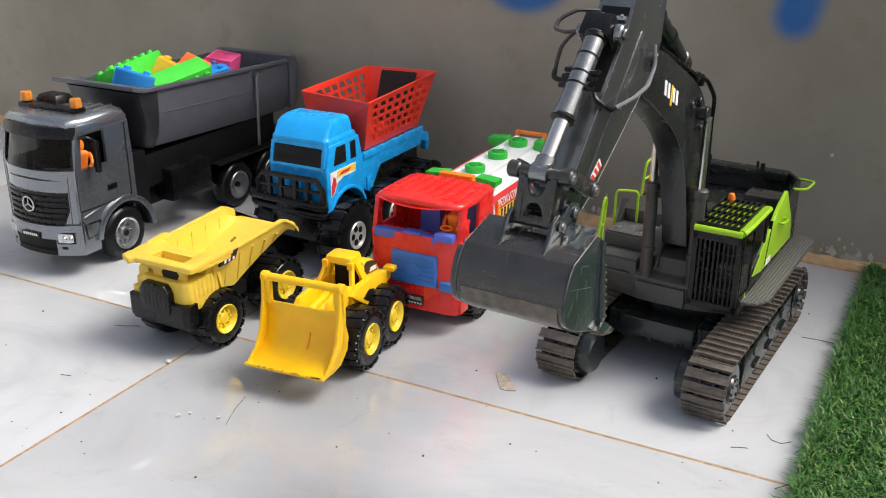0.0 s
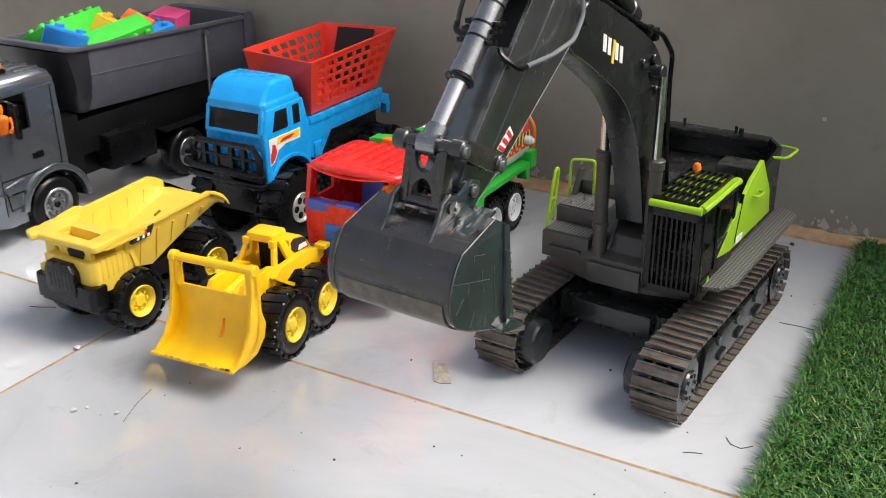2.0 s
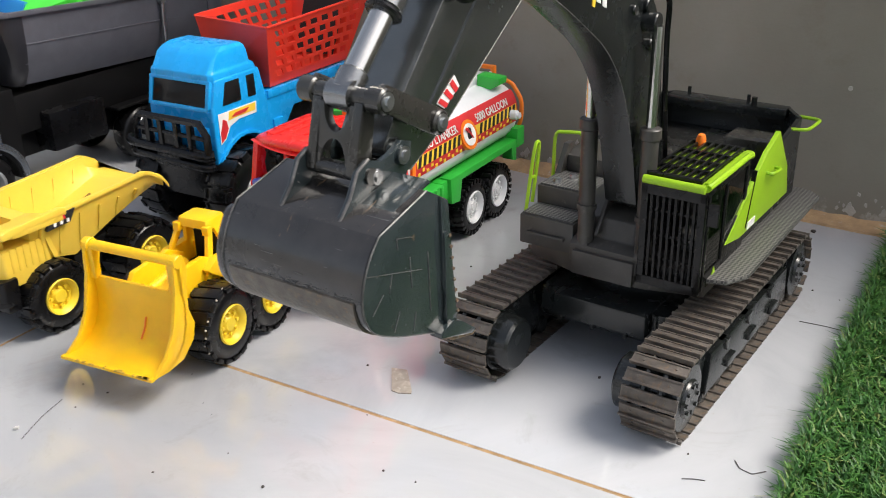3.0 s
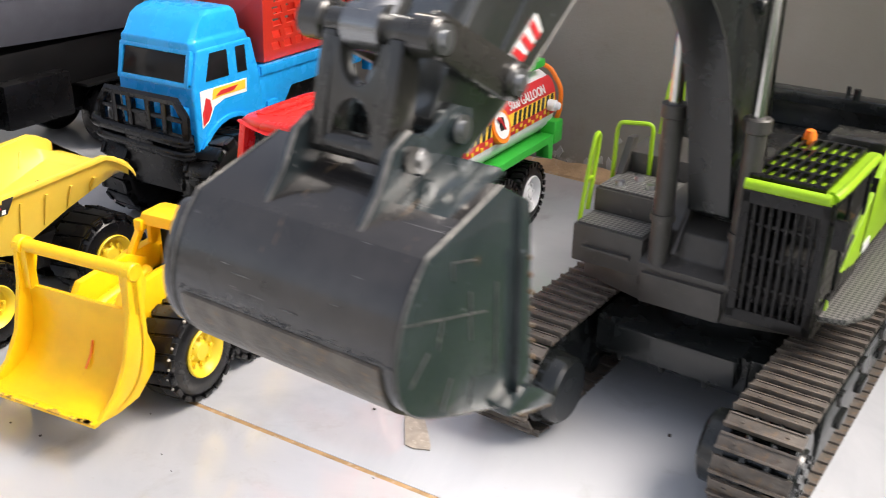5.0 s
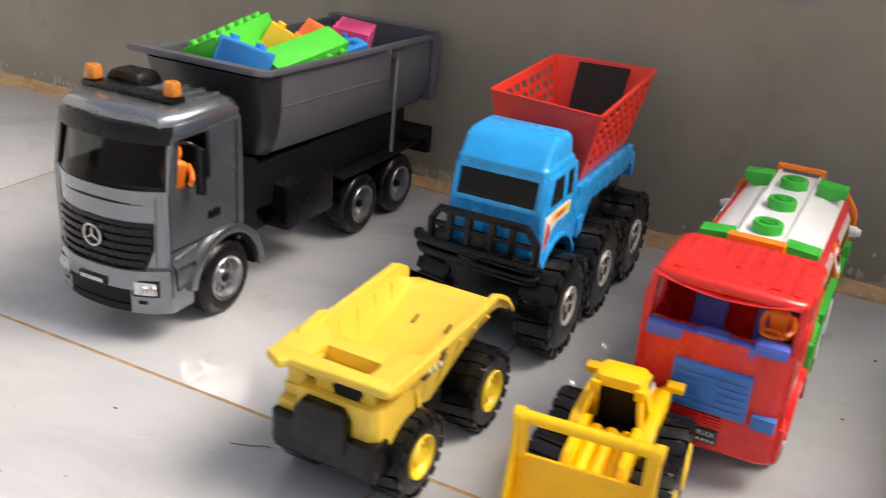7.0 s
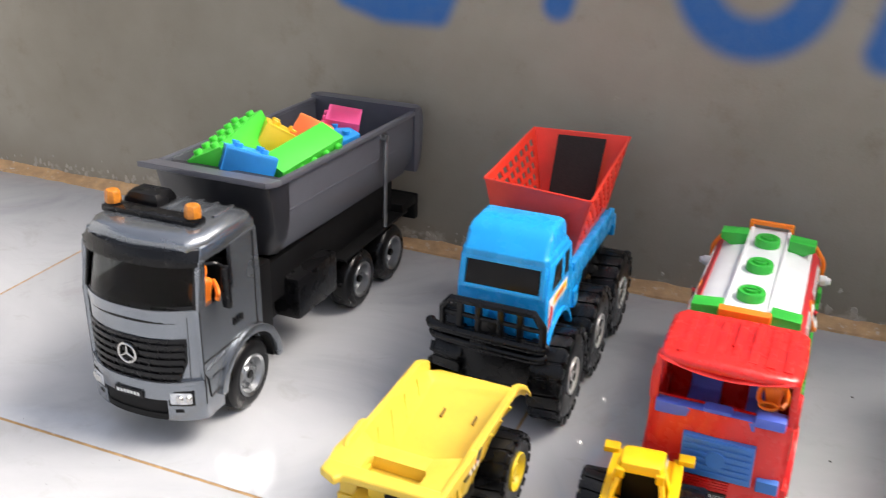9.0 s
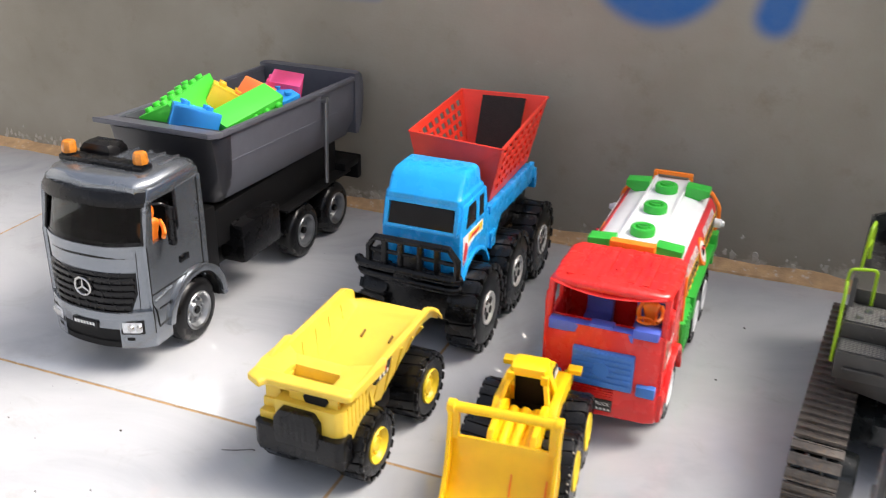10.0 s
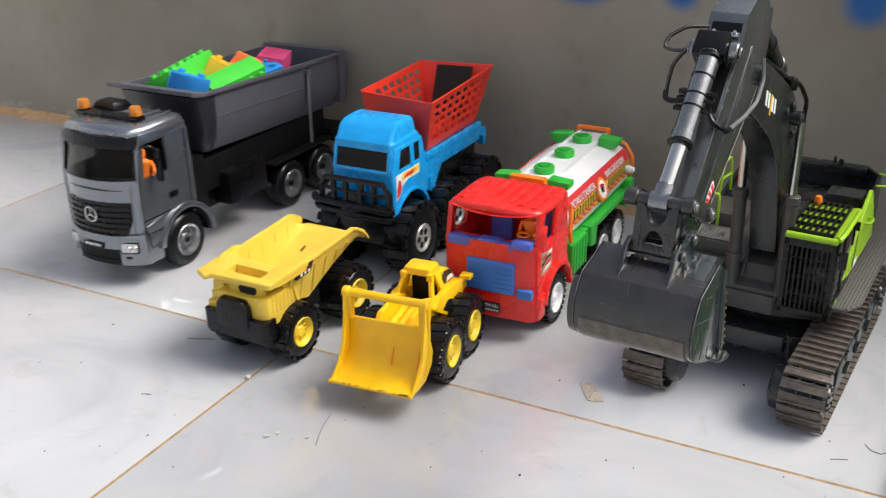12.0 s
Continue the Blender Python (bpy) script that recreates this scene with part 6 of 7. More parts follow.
# ---- charcoal tracked excavator ----
digger = thing("excavator", pose(0.419, 0.200, 0, 0, 0, -4.5), "charcoal and lime toy excavator on dusty tracks, bucket raised", "toy excavator")
BOOM_X = 0.0085
BUCKET_X = 0.0118


def track_path(s):
    """Length s along the belt -> place (y, z) and turn of a shoe; the belt runs round two end wheels."""
    yf, yr, z0, r = -0.116, 0.1125, 0.0285, 0.0262
    span, bend = yr - yf, math.pi * r
    s %= 2 * (span + bend)
    if s < span:
        return yf + s, z0 + r, 0.0
    if s < span + bend:
        a = (s - span) / r
        return yr + r * math.sin(a), z0 + r * math.cos(a), -a
    if s < 2 * span + bend:
        return yr - (s - span - bend), z0 - r, math.pi
    a = (s - 2 * span - bend) / r
    return yf - r * math.sin(a), z0 - r * math.cos(a), math.pi - a


TRACK_LENGTH = 2 * (0.2285 + math.pi * 0.0262)


def shoe_mesh(w):
    s = Shape()
    s.box(-w / 2, w / 2, -0.0046, 0.0043, -0.0008, 0.0008, 0.0003)
    s.box(-w / 2, w / 2, -0.0048, -0.0034, 0.0004, 0.0028, 0.0002)
    s.box(-w / 2 + 0.001, w / 2 - 0.001, 0.0030, 0.0040, 0.0004, 0.0014, 0)
    for x in (-0.011, 0.011):
        s.rod((x, 0.0, 0.0006), (x, 0.0, 0.0014), 0.0009, seg=6)
    return mesh_from("shoe", s, TRACK)


def undercarriage(root):
    for xc, side in ((0.0755, 1), (-0.0640, -1)):
        w = 0.038
        f = Shape()
        f.prism([(-0.100, 0.014), (-0.088, 0.010), (0.088, 0.010), (0.100, 0.016), (0.100, 0.040), (0.085, 0.047), (-0.085, 0.047), (-0.100, 0.040)], "x", xc - 0.012, xc + 0.012, 0.0015)
        f.prism([(-0.085, 0.014), (0.085, 0.014), (0.080, 0.043), (-0.078, 0.043)], "x", xc + side * 0.010, xc + side * 0.0165, 0.001)
        for y in (-0.052, -0.008, 0.04):
            f.box(xc + side * 0.014, xc + side * 0.0195, y, y + 0.016, 0.020, 0.026, 0.001)
            f.prism([(y - 0.006, 0.043), (y + 0.004, 0.043), (y - 0.001, 0.034)], "x", xc + side * 0.012, xc + side * 0.0185, 0.0006)
        fr = part("track_frame", f, MACHINE, root)
        for y, r in ((-0.116, 0.0225), (0.1125, 0.0225)):
            d = Shape()
            d.lathe([(xc - 0.016, 0.006), (xc - 0.016, r), (xc - 0.010, r * 0.92), (xc + 0.010, r * 0.92), (xc + 0.016, r), (xc + 0.0165, r * 0.6), (xc + 0.0185, r * 0.55), (xc + 0.0185, 0.002)], (0, y, 0.0285), "x", 24)
            d.lathe([(xc - 0.0185, 0.002), (xc - 0.0185, r * 0.55), (xc - 0.016, r * 0.6), (xc - 0.016, 0.002)], (0, y, 0.0285), "x", 24)
            for k in range(8):
                a = 2 * math.pi * k / 8
                c = (y + r * 0.42 * math.cos(a), 0.0285 + r * 0.42 * math.sin(a))
                d.rod((xc + side * 0.018, *c), (xc + side * 0.0198, *c), 0.0016, seg=6)
            part("end_wheel", d, MACHINE, fr)
        m = Shape()
        m.rod((xc - side * 0.012, -0.116, 0.0285), (xc - side * 0.030, -0.116, 0.0285), 0.021, 0.019, 24, 0.002)
        part("drive_motor", m, MACHINE, fr)
        for k in range(7):
            y = -0.078 + k * 0.026
            q = Shape()
            q.rod((xc - 0.014, y, 0.0105), (xc + 0.014, y, 0.0105), 0.0068, seg=12, bevel=0.001)
            part("roller", q, MACHINE, fr)
        belt = Shape()
        for q in (-1, 1):
            pts = [track_path(TRACK_LENGTH * k / 96) for k in range(96)]
            belt.tube([(xc + q * 0.006, y, z) for y, z, _ in pts], 0.0018, 5, False, True)
        bl = part("track_chain", belt, MACHINE, root)
        me = shoe_mesh(w)
        n = 56
        for k in range(n):
            y, z, a = track_path(TRACK_LENGTH * k / n)
            ob = new("shoe", me)
            ob.parent = bl
            ob.matrix_basis = Matrix.Translation((xc, y, z)) @ Matrix.Rotation(a, 4, "X") @ Matrix.Translation((0, 0, 0.0012))
    mid = Shape()
    mid.prism([(-0.058, 0.024), (0.058, 0.024), (0.064, 0.030), (0.064, 0.052), (-0.064, 0.052), (-0.064, 0.030)], "x", -0.046, 0.058, 0.002)
    for x in (-0.030, -0.004, 0.022, 0.044):
        mid.box(x, x + 0.0025, -0.0665, -0.060, 0.027, 0.052, 0.0006)
    mid.box(-0.03, 0.042, -0.075, 0.075, 0.036, 0.054, 0.002)
    part("centre_frame", mid, MACHINE, root)
    ring = Shape()
    ring.lathe([(0.052, 0.044), (0.060, 0.046), (0.068, 0.043)], (0.006, 0.0, 0), "z", 36)
    part("slew_ring", ring, MACHINE, root)


def upper_body(root):
    deck = Shape()
    deck.prism([(-0.064, -0.050), (-0.024, -0.062), (0.030, -0.062), (0.072, -0.050), (0.072, 0.140), (0.055, 0.163), (-0.044, 0.163), (-0.062, 0.140)], "z", 0.067, 0.0815, 0.0015)
    dk = part("deck", deck, MACHINE_DUSTY, root)
    centre = Shape()
    centre.prism([(-0.066, 0.078), (-0.066, 0.092), (-0.056, 0.096), (-0.052, 0.110), (-0.030, 0.120), (0.03, 0.124), (0.03, 0.078)], "x", -0.0235, 0.0285, 0.0012)
    centre.box(-0.020, 0.027, -0.069, -0.064, 0.070, 0.088, 0.001)
    for s in (-1, 1):
        centre.prism([(-0.062, 0.10), (-0.040, 0.13), (-0.020, 0.136), (0.0, 0.124), (0.0, 0.10)], "x", BOOM_X + s * 0.0125, BOOM_X + s * 0.0155, 0.0008)
    part("boom_mount", centre, MACHINE_DUSTY, dk)
    st = Shape()
    st.box(-0.0675, -0.0235, -0.061, -0.030, 0.080, 0.103, 0.0012)
    st.box(-0.0675, -0.0235, -0.036, 0.004, 0.080, 0.1175, 0.0012)
    st.box(-0.060, -0.030, -0.064, -0.060, 0.089, 0.0915, 0.0005)
    st.box(-0.0675, -0.0235, 0.002, 0.050, 0.080, 0.131, 0.0015)
    st.prism([(-0.010, 0.1175), (0.004, 0.1175), (0.012, 0.139), (0.004, 0.139)], "x", -0.0675, -0.063, 0.0006)
    stp = part("step_box", st, MACHINE_DUSTY, dk)
    tr = Shape()
    tr.box(-0.066, -0.025, -0.059, -0.037, 0.1028, 0.1042, 0.0003)
    tr.box(-0.066, -0.025, -0.034, 0.0, 0.1173, 0.1187, 0.0003)
    part("tread_plate", tr, PLATE, stp)
    bolts = Shape()
    for x, y in ((-0.056, -0.026), (-0.038, -0.022), (-0.05, -0.012)):
        bolts.rod((x, y, 0.1185), (x, y, 0.1215), 0.0034, 0.0028, 8)
    split_part("bolt", bolts, STEEL, stp)
    hood = Shape()
    hood.prism([(-0.064, 0.045), (0.070, 0.045), (0.070, 0.138), (0.053, 0.160), (-0.044, 0.160), (-0.064, 0.138)], "z", 0.080, 0.119, 0.0015)
    hood.box(-0.010, 0.030, 0.045, 0.075, 0.118, 0.129, 0.0015)
    hood.box(0.032, 0.066, 0.078, 0.106, 0.118, 0.141, 0.0015)
    hood.rod((0.020, 0.030, 0.118), (0.020, 0.046, 0.122), 0.013, seg=18, bevel=0.001)
    hd = part("engine_cover", hood, LINK_METAL, dk)
    wallp = [(0.0725, -0.024), (0.0725, 0.140), (0.055, 0.165), (-0.046, 0.165), (-0.066, 0.140), (-0.066, 0.052)]
    for (x0, y0), (x1, y1) in zip(wallp, wallp[1:]):
        d = Vector((x1 - x0, y1 - y0, 0)).normalized()
        n = Vector((-d.y, d.x, 0)) * 0.0035
        h0 = 0.120 if y0 < 0.0 else 0.146
        h1 = 0.146 if y1 > 0.06 else 0.128
        rim = Shape()
        rim.loft([[(x0, y0, 0.083), (x0, y0, h0), (x0 + n.x, y0 + n.y, h0), (x0 + n.x, y0 + n.y, 0.083)], [(x1, y1, 0.083), (x1, y1, h1), (x1 + n.x, y1 + n.y, h1), (x1 + n.x, y1 + n.y, 0.083)]], bevel=0.0005)
        part("body_side", rim, MACHINE, dk)
    rim = Shape()
    rim.box(-0.045, 0.056, 0.150, 0.1655, 0.138, 0.1465, 0.0012)
    part("counterweight_top", rim, MACHINE, dk)
    bits = Shape()
    for x, y in ((-0.030, 0.160), (0.022, 0.160)):
        bits.rod((x, y, 0.146), (x, y, 0.1525), 0.0016, seg=8)
    bits.rod((0.030, 0.150, 0.146), (0.030, 0.150, 0.154), 0.0024, seg=8)
    split_part("deck_stud", bits, MACHINE, dk)
    lp = Shape()
    lp.prism([(-0.025, 0.0975), (0.004, 0.092), (0.114, 0.0915), (0.106, 0.116), (0.0755, 0.1525), (0.048, 0.143)], "x", 0.0715, 0.0752, 0.0006)
    lime = part("lime_panel", lp, LIME, dk, "lime green side panel")
    hl = Shape()
    hl.tube([(0.0745, 0.052, 0.127), (0.0805, 0.052, 0.1265), (0.0805, 0.072, 0.125), (0.0745, 0.072, 0.1255)], 0.0013, 8)
    part("door_grip", hl, LIME, lime)
    gap = Shape()
    gap.prism([(0.0145, 0.096), (0.0158, 0.096), (0.0285, 0.136), (0.0272, 0.136)], "x", 0.0725, 0.0757, 0)
    part("panel_seam", gap, BLACK_MATT, lime)
    tag = Shape()
    tag.prism([(0.018, 0.0935), (0.034, 0.0935), (0.035, 0.099), (0.019, 0.099)], "x", 0.0735, 0.0758, 0)
    part("label_bar", tag, TRIM_WHITE, lime)
    rail = Shape()
    rail.tube([(0.071, 0.118, 0.142), (0.083, 0.122, 0.142), (0.085, 0.150, 0.143), (0.068, 0.152, 0.143)], 0.0014, 8)
    part("grab_rail", rail, LIME, dk)
    plat = Shape()
    plat.prism([(0.071, -0.055), (0.087, -0.050), (0.096, -0.032), (0.0945, 0.140), (0.085, 0.150), (0.071, 0.152)], "z", 0.080, 0.0835, 0.0008)
    part("side_walkway", plat, PLATE, dk)
    # lime guard rails by the steps
    r = Shape()
    r.tube([(-0.070, -0.051, 0.088), (-0.070, -0.0365, 0.1495), (-0.070, -0.029, 0.1495), (-0.070, -0.039, 0.104)], 0.0014, 8)
    r.tube([(-0.070, -0.0425, 0.124), (-0.070, -0.0345, 0.1235)], 0.0012, 8)
    part("guard_rail", r, LIME, dk)
    r = Shape()
    r.tube([(-0.071, -0.006, 0.104), (-0.071, -0.004, 0.1495), (-0.050, 0.001, 0.1505), (-0.050, 0.001, 0.118)], 0.0014, 8)
    part("guard_rail", r, LIME, dk)
    r = Shape()
    r.tube([(-0.064, 0.046, 0.130), (-0.062, 0.050, 0.166), (-0.060, 0.066, 0.168), (-0.060, 0.072, 0.130)], 0.0014, 8)
    r.tube([(-0.063, 0.048, 0.148), (-0.060, 0.070, 0.149)], 0.0012, 8)
    part("guard_rail", r, LIME, dk)


def cabin(root):
    x0, x1, yf, yr, z0, z1 = 0.0300, 0.0745, -0.066, 0.014, 0.077, 0.149
    c = Shape()
    base = Shape()
    base.box(x0, x1, yf + 0.004, yr, z0, z0 + 0.012, 0.001)
    c.box(x0, x0 + 0.003, yf + 0.004, yr, z0, z1, 0.0008)
    c.box(x0, x1, yr - 0.004, yr, z0, z1, 0.0008)
    c.box(x0, x1, yf + 0.002, yr, z1 - 0.004, z1, 0.001)
    for y in (yf + 0.003, -0.030):
        c.box(x1 - 0.004, x1, y, y + 0.004, z0, z1, 0.0008)
    c.prism([(-0.030, z0), (yr, z0), (yr, 0.118), (-0.012, 0.108), (-0.030, 0.100)], "x", x1 - 0.003, x1, 0.0005)
    cab = part("cab", base, BLACK, root)
    split_part("cab_panel", c, BLACK, cab)
    g = Shape()
    g.box(x1 - 0.0022, x1 - 0.0010, yf + 0.006, yr - 0.003, z0 + 0.010, z1 - 0.003, 0)
    w = part("side_window", g, GLASS, cab)
    w.visible_shadow = False
    s = Shape()
    s.box(0.042, 0.064, -0.030, -0.006, 0.088, 0.102, 0.002)
    s.box(0.043, 0.063, -0.012, -0.004, 0.100, 0.132, 0.002)
    part("seat", s, WEAR_AND_GLINT, cab, "pale grey seat")
    fr = Shape()
    yb = yf - 0.0015
    fr.box(x0, x1, yb - 0.002, yb + 0.002, z1 - 0.007, z1 + 0.001, 0.0008)
    bars_low = Shape()
    bars_low.box(x0, x1, yb - 0.002, yb + 0.002, z0 - 0.001, z0 + 0.006, 0.0008)
    for x in (x0, x1 - 0.005):
        fr.box(x, x + 0.005, yb - 0.002, yb + 0.002, z0, z1, 0.0008)
    for z in (0.0955, 0.1125, 0.130):
        fr.box(x0 + 0.003, x1 - 0.003, yb + 0.0005, yb + 0.0018, z, z + 0.0018, 0.0003)
    guard = part("front_guard", bars_low, BLACK, cab, "black barred front guard")
    split_part("guard_rail_bar", fr, BLACK, guard)
    for k in range(8):
        x = x0 + 0.0064 + k * 0.00425
        b = Shape()
        b.box(x, x + 0.0019, yb - 0.0016, yb + 0.0012, z0 + 0.004, z1 - 0.004, 0.0004)
        part("guard_bar", b, BLACK, guard)
    rf = Shape()
    rf.box(x0, x1, yf - 0.002, yr + 0.002, z1, z1 + 0.0045, 0.0012)
    rf.rod((x0 + 0.001, yf - 0.003, z1 + 0.003), (x1 - 0.001, yf - 0.003, z1 + 0.003), 0.0030, seg=10)
    rf.tube([(x1 + 0.0, yf - 0.001, z1 + 0.004), (x1 + 0.0025, yf + 0.01, z1 + 0.0065), (x1 + 0.0025, yr - 0.008, z1 + 0.0065), (x1, yr, z1 + 0.002)], 0.0022, 8)
    rf.box(x1 - 0.004, x1 + 0.001, yf + 0.002, yr, z1 + 0.002, z1 + 0.006, 0.0008)
    rf.rod((0.060, 0.026, 0.118), (0.060, 0.026, 0.123), 0.009, seg=20)
    roof = part("roof", rf, LIME, cab, "lime green cab roof")
    rg = Shape()
    zt = z1 + 0.0048
    for y in (yf + 0.0, yr - 0.004):
        rg.box(x0 + 0.001, x1 - 0.005, y, y + 0.003, zt, zt + 0.003, 0.0005)
    for k in range(3):
        y = yf + 0.018 + k * 0.0185
        rg.box(x0 + 0.001, x1 - 0.005, y, y + 0.0030, zt + 0.0002, zt + 0.0026, 0.0004)
    split_part("roof_crossbar", rg, BLACK, roof)
    for k in range(8):
        x = x0 + 0.0015 + k * 0.00515
        b = Shape()
        b.box(x, x + 0.0019, yf, yr - 0.001, zt + 0.0004, zt + 0.0032, 0.0004)
        part("roof_slat", b, BLACK, root).parent = roof
    bc = Shape()
    bc.lathe([(0.1545, 0.0036), (0.159, 0.0036), (0.162, 0.0026), (0.163, 0.0006)], (0.0390, 0.009, 0), "z", 14)
    part("beacon", bc, ORANGE, cab, "orange beacon")
    m = Shape()
    m.box(x1 + 0.002, x1 + 0.009, yf - 0.004, yf - 0.001, 0.128, 0.144, 0.001)
    m.tube([(x1, yf, 0.140), (x1 + 0.005, yf - 0.002, 0.1405)], 0.0012, 6)
    part("mirror", m, BLACK, cab)
    k = Shape()
    k.prism([(-0.046, 0.0835), (-0.040, 0.0835), (-0.043, 0.0885)], "x", x1 - 0.001, x1 + 0.0006, 0)
    part("lime_mark", k, LIME, cab)


def smooth_outline(points, skip):
    """Round a closed outline by cutting its corners once, keeping the first and last stretch straight."""
    out = [points[0]]
    for a, c in zip(points[skip:], points[skip + 1:]):
        out += [(a[0] * 0.75 + c[0] * 0.25, a[1] * 0.75 + c[1] * 0.25), (a[0] * 0.25 + c[0] * 0.75, a[1] * 0.25 + c[1] * 0.75)]
    return out + [points[-1]]


def arm(root):
    hw = 0.0118
    xl, xr = BOOM_X - hw, BOOM_X + hw
    outline = smooth_outline([(-0.030, 0.112), (-0.052, 0.118), (-0.0595, 0.146), (-0.0670, 0.1735), (-0.0790, 0.202), (-0.0915, 0.2235), (-0.113, 0.2455), (-0.140, 0.2625), (-0.172, 0.2815), (-0.198, 0.294), (-0.202, 0.308), (-0.195, 0.321), (-0.181, 0.326), (-0.155, 0.3195), (-0.125, 0.306), (-0.090, 0.290), (-0.062, 0.276), (-0.045, 0.262), (-0.035, 0.245), (-0.028, 0.215), (-0.018, 0.170), (-0.012, 0.135), (-0.016, 0.114)], 1)
    b = Shape()
    b.prism(outline, "x", xl, xr, 0.0010)
    boom = part("boom", b, MACHINE, root, "curved charcoal boom")
    # thin pale tube paints the glint along the boom's right edge
    edge = Shape()
    edge.tube([(xr - 0.0003, y, z) for y, z in outline[5:22]], 0.00032, 5, False)
    part("boom_edge_highlight", edge, WEAR_AND_GLINT, boom, "pale line painted as a highlight on the boom edge")
    pins = Shape()
    for y, z, r, e in ((-0.187, 0.3165, 0.0075, 0.0075), (-0.060, 0.252, 0.0062, 0.0100), (-0.060, 0.262, 0.004, 0.003), (-0.078, 0.262, 0.0034, 0.0022), (-0.052, 0.236, 0.004, 0.003)):
        pins.rod((xl - e, y, z), (xr + e, y, z), r, seg=18, bevel=0.0008)
    pins.lathe([(xr, 0.0105), (xr + 0.003, 0.0105), (xr + 0.004, 0.0085)], (0, -0.187, 0.3165), "x", 20)
    split_part("pivot_pin", pins, MACHINE, boom)
    lg = Shape()
    for k, (w_, h_) in enumerate(((0.0052, 0.0118), (0.0050, 0.0118), (0.0050, 0.0118), (0.0052, 0.0118))):
        y = -0.149 + k * 0.0078 + (0.0045 if k > 1 else 0)
        z = 0.2905 - k * 0.0037 - (0.0022 if k > 1 else 0)
        lg.prism([(y, z - h_ / 2), (y + w_, z - h_ / 2 - 0.002), (y + w_, z + h_ / 2 - 0.002), (y, z + h_ / 2)], "x", xr - 0.001, xr + 0.0004, 0)
    split_part("emblem_bar", lg, TRIM_WHITE, boom, "white emblem bar")
    lg = Shape()
    lg.prism([(-0.1345, 0.2735), (-0.1310, 0.2720), (-0.1290, 0.2880), (-0.1325, 0.2895)], "x", xr - 0.001, xr + 0.0005, 0)
    part("emblem_bar", lg, YELLOW_PRINT, boom, "yellow emblem slash")
    hose = Shape()
    hose.tube([(xr - 0.004, -0.155, 0.322), (xr - 0.003, -0.110, 0.303), (xr - 0.002, -0.075, 0.288), (xr + 0.002, -0.048, 0.278), (xr + 0.007, -0.038, 0.262), (xr + 0.005, -0.034, 0.238), (xr + 0.002, -0.022, 0.190), (xr, -0.008, 0.140), (xr, 0.010, 0.125)], 0.0019, 8)
    hose.tube([(xl + 0.006, -0.158, 0.324), (xl + 0.006, -0.110, 0.305), (xl + 0.007, -0.062, 0.281), (xl + 0.008, -0.040, 0.262), (xl + 0.008, -0.030, 0.238), (xl + 0.008, -0.016, 0.180), (xl + 0.008, -0.006, 0.140)], 0.0019, 8)
    hose.box(xr - 0.012, xr + 0.001, -0.072, -0.064, 0.280, 0.288, 0.001)
    hose.box(xr - 0.010, xr + 0.001, -0.058, -0.052, 0.274, 0.284, 0.001)
    part("hose", hose, BLACK, boom)
    cyl = Shape()
    cyl.rod((BOOM_X, -0.088, 0.3006), (BOOM_X, -0.162, 0.3517), 0.0085, seg=20, bevel=0.001)
    cyl.rod((BOOM_X, -0.080, 0.2950), (BOOM_X, -0.092, 0.3033), 0.0095, seg=20, bevel=0.001)
    cyl.rod((BOOM_X, -0.150, 0.3434), (BOOM_X, -0.1535, 0.3458), 0.0095, seg=20)
    cyl.rod((BOOM_X, -0.120, 0.3227), (BOOM_X, -0.1235, 0.3251), 0.0095, seg=20)
    cy = part("stick_cylinder", cyl, MACHINE, boom)
    rod_ = Shape()
    rod_.rod((BOOM_X, -0.160, 0.3503), (BUCKET_X, -0.204, 0.3740), 0.0046, seg=16)
    part("piston_rod", rod_, CHROME, cy)
    for x in (BOOM_X - 0.0225, BOOM_X + 0.0215):
        c = Shape()
        c.rod((x, -0.060, 0.088), (x, -0.0605, 0.182), 0.0058, seg=18, bevel=0.0008)
        c.rod((x, -0.0605, 0.176), (x, -0.0605, 0.184), 0.0072, seg=18, bevel=0.0008)
        c.rod((x, -0.060, 0.118), (x, -0.060, 0.122), 0.0070, seg=18)
        c.rod((x - 0.004, -0.060, 0.090), (x + 0.004, -0.060, 0.090), 0.0062, seg=14)
        cb = part("boom_cylinder", c, MACHINE_DUSTY, root)
        q = Shape()
        q.rod((x, -0.0605, 0.182), (x, -0.060, 0.250), 0.0036, seg=14)
        part("piston_rod", q, CHROME, cb, "bright piston rod")
    # stick
    sw = 0.0128
    sx = BUCKET_X
    so = [(-0.171, 0.360), (-0.176, 0.330), (-0.190, 0.311), (-0.206, 0.299), (-0.284, 0.246), (-0.313, 0.231), (-0.327, 0.2345), (-0.332, 0.246), (-0.324, 0.258), (-0.262, 0.327), (-0.2420, 0.3480), (-0.2325, 0.3670), (-0.2130, 0.3742), (-0.184, 0.3690)]
    s = Shape()
    s.prism(so, "x", sx - sw, sx + sw, 0.0010)
    for q in (-1, 1):
        s.prism([(-0.300, 0.2555), (-0.2975, 0.2525), (-0.2135, 0.341), (-0.2165, 0.3435)], "x", sx + q * (sw - 0.002), sx + q * (sw + 0.0008), 0.0003)
    stick = part("stick", s, STICK_PAINT, root, "charcoal stick arm with a bright glossy front")
    for q in (-1, 1):
        lug = Shape()
        lug.prism([(-0.2150, 0.3715), (-0.2115, 0.3772), (-0.2065, 0.3790), (-0.2010, 0.3772), (-0.1970, 0.3690)], "x", sx + q * 0.0066, sx + q * 0.0108, 0.0008)
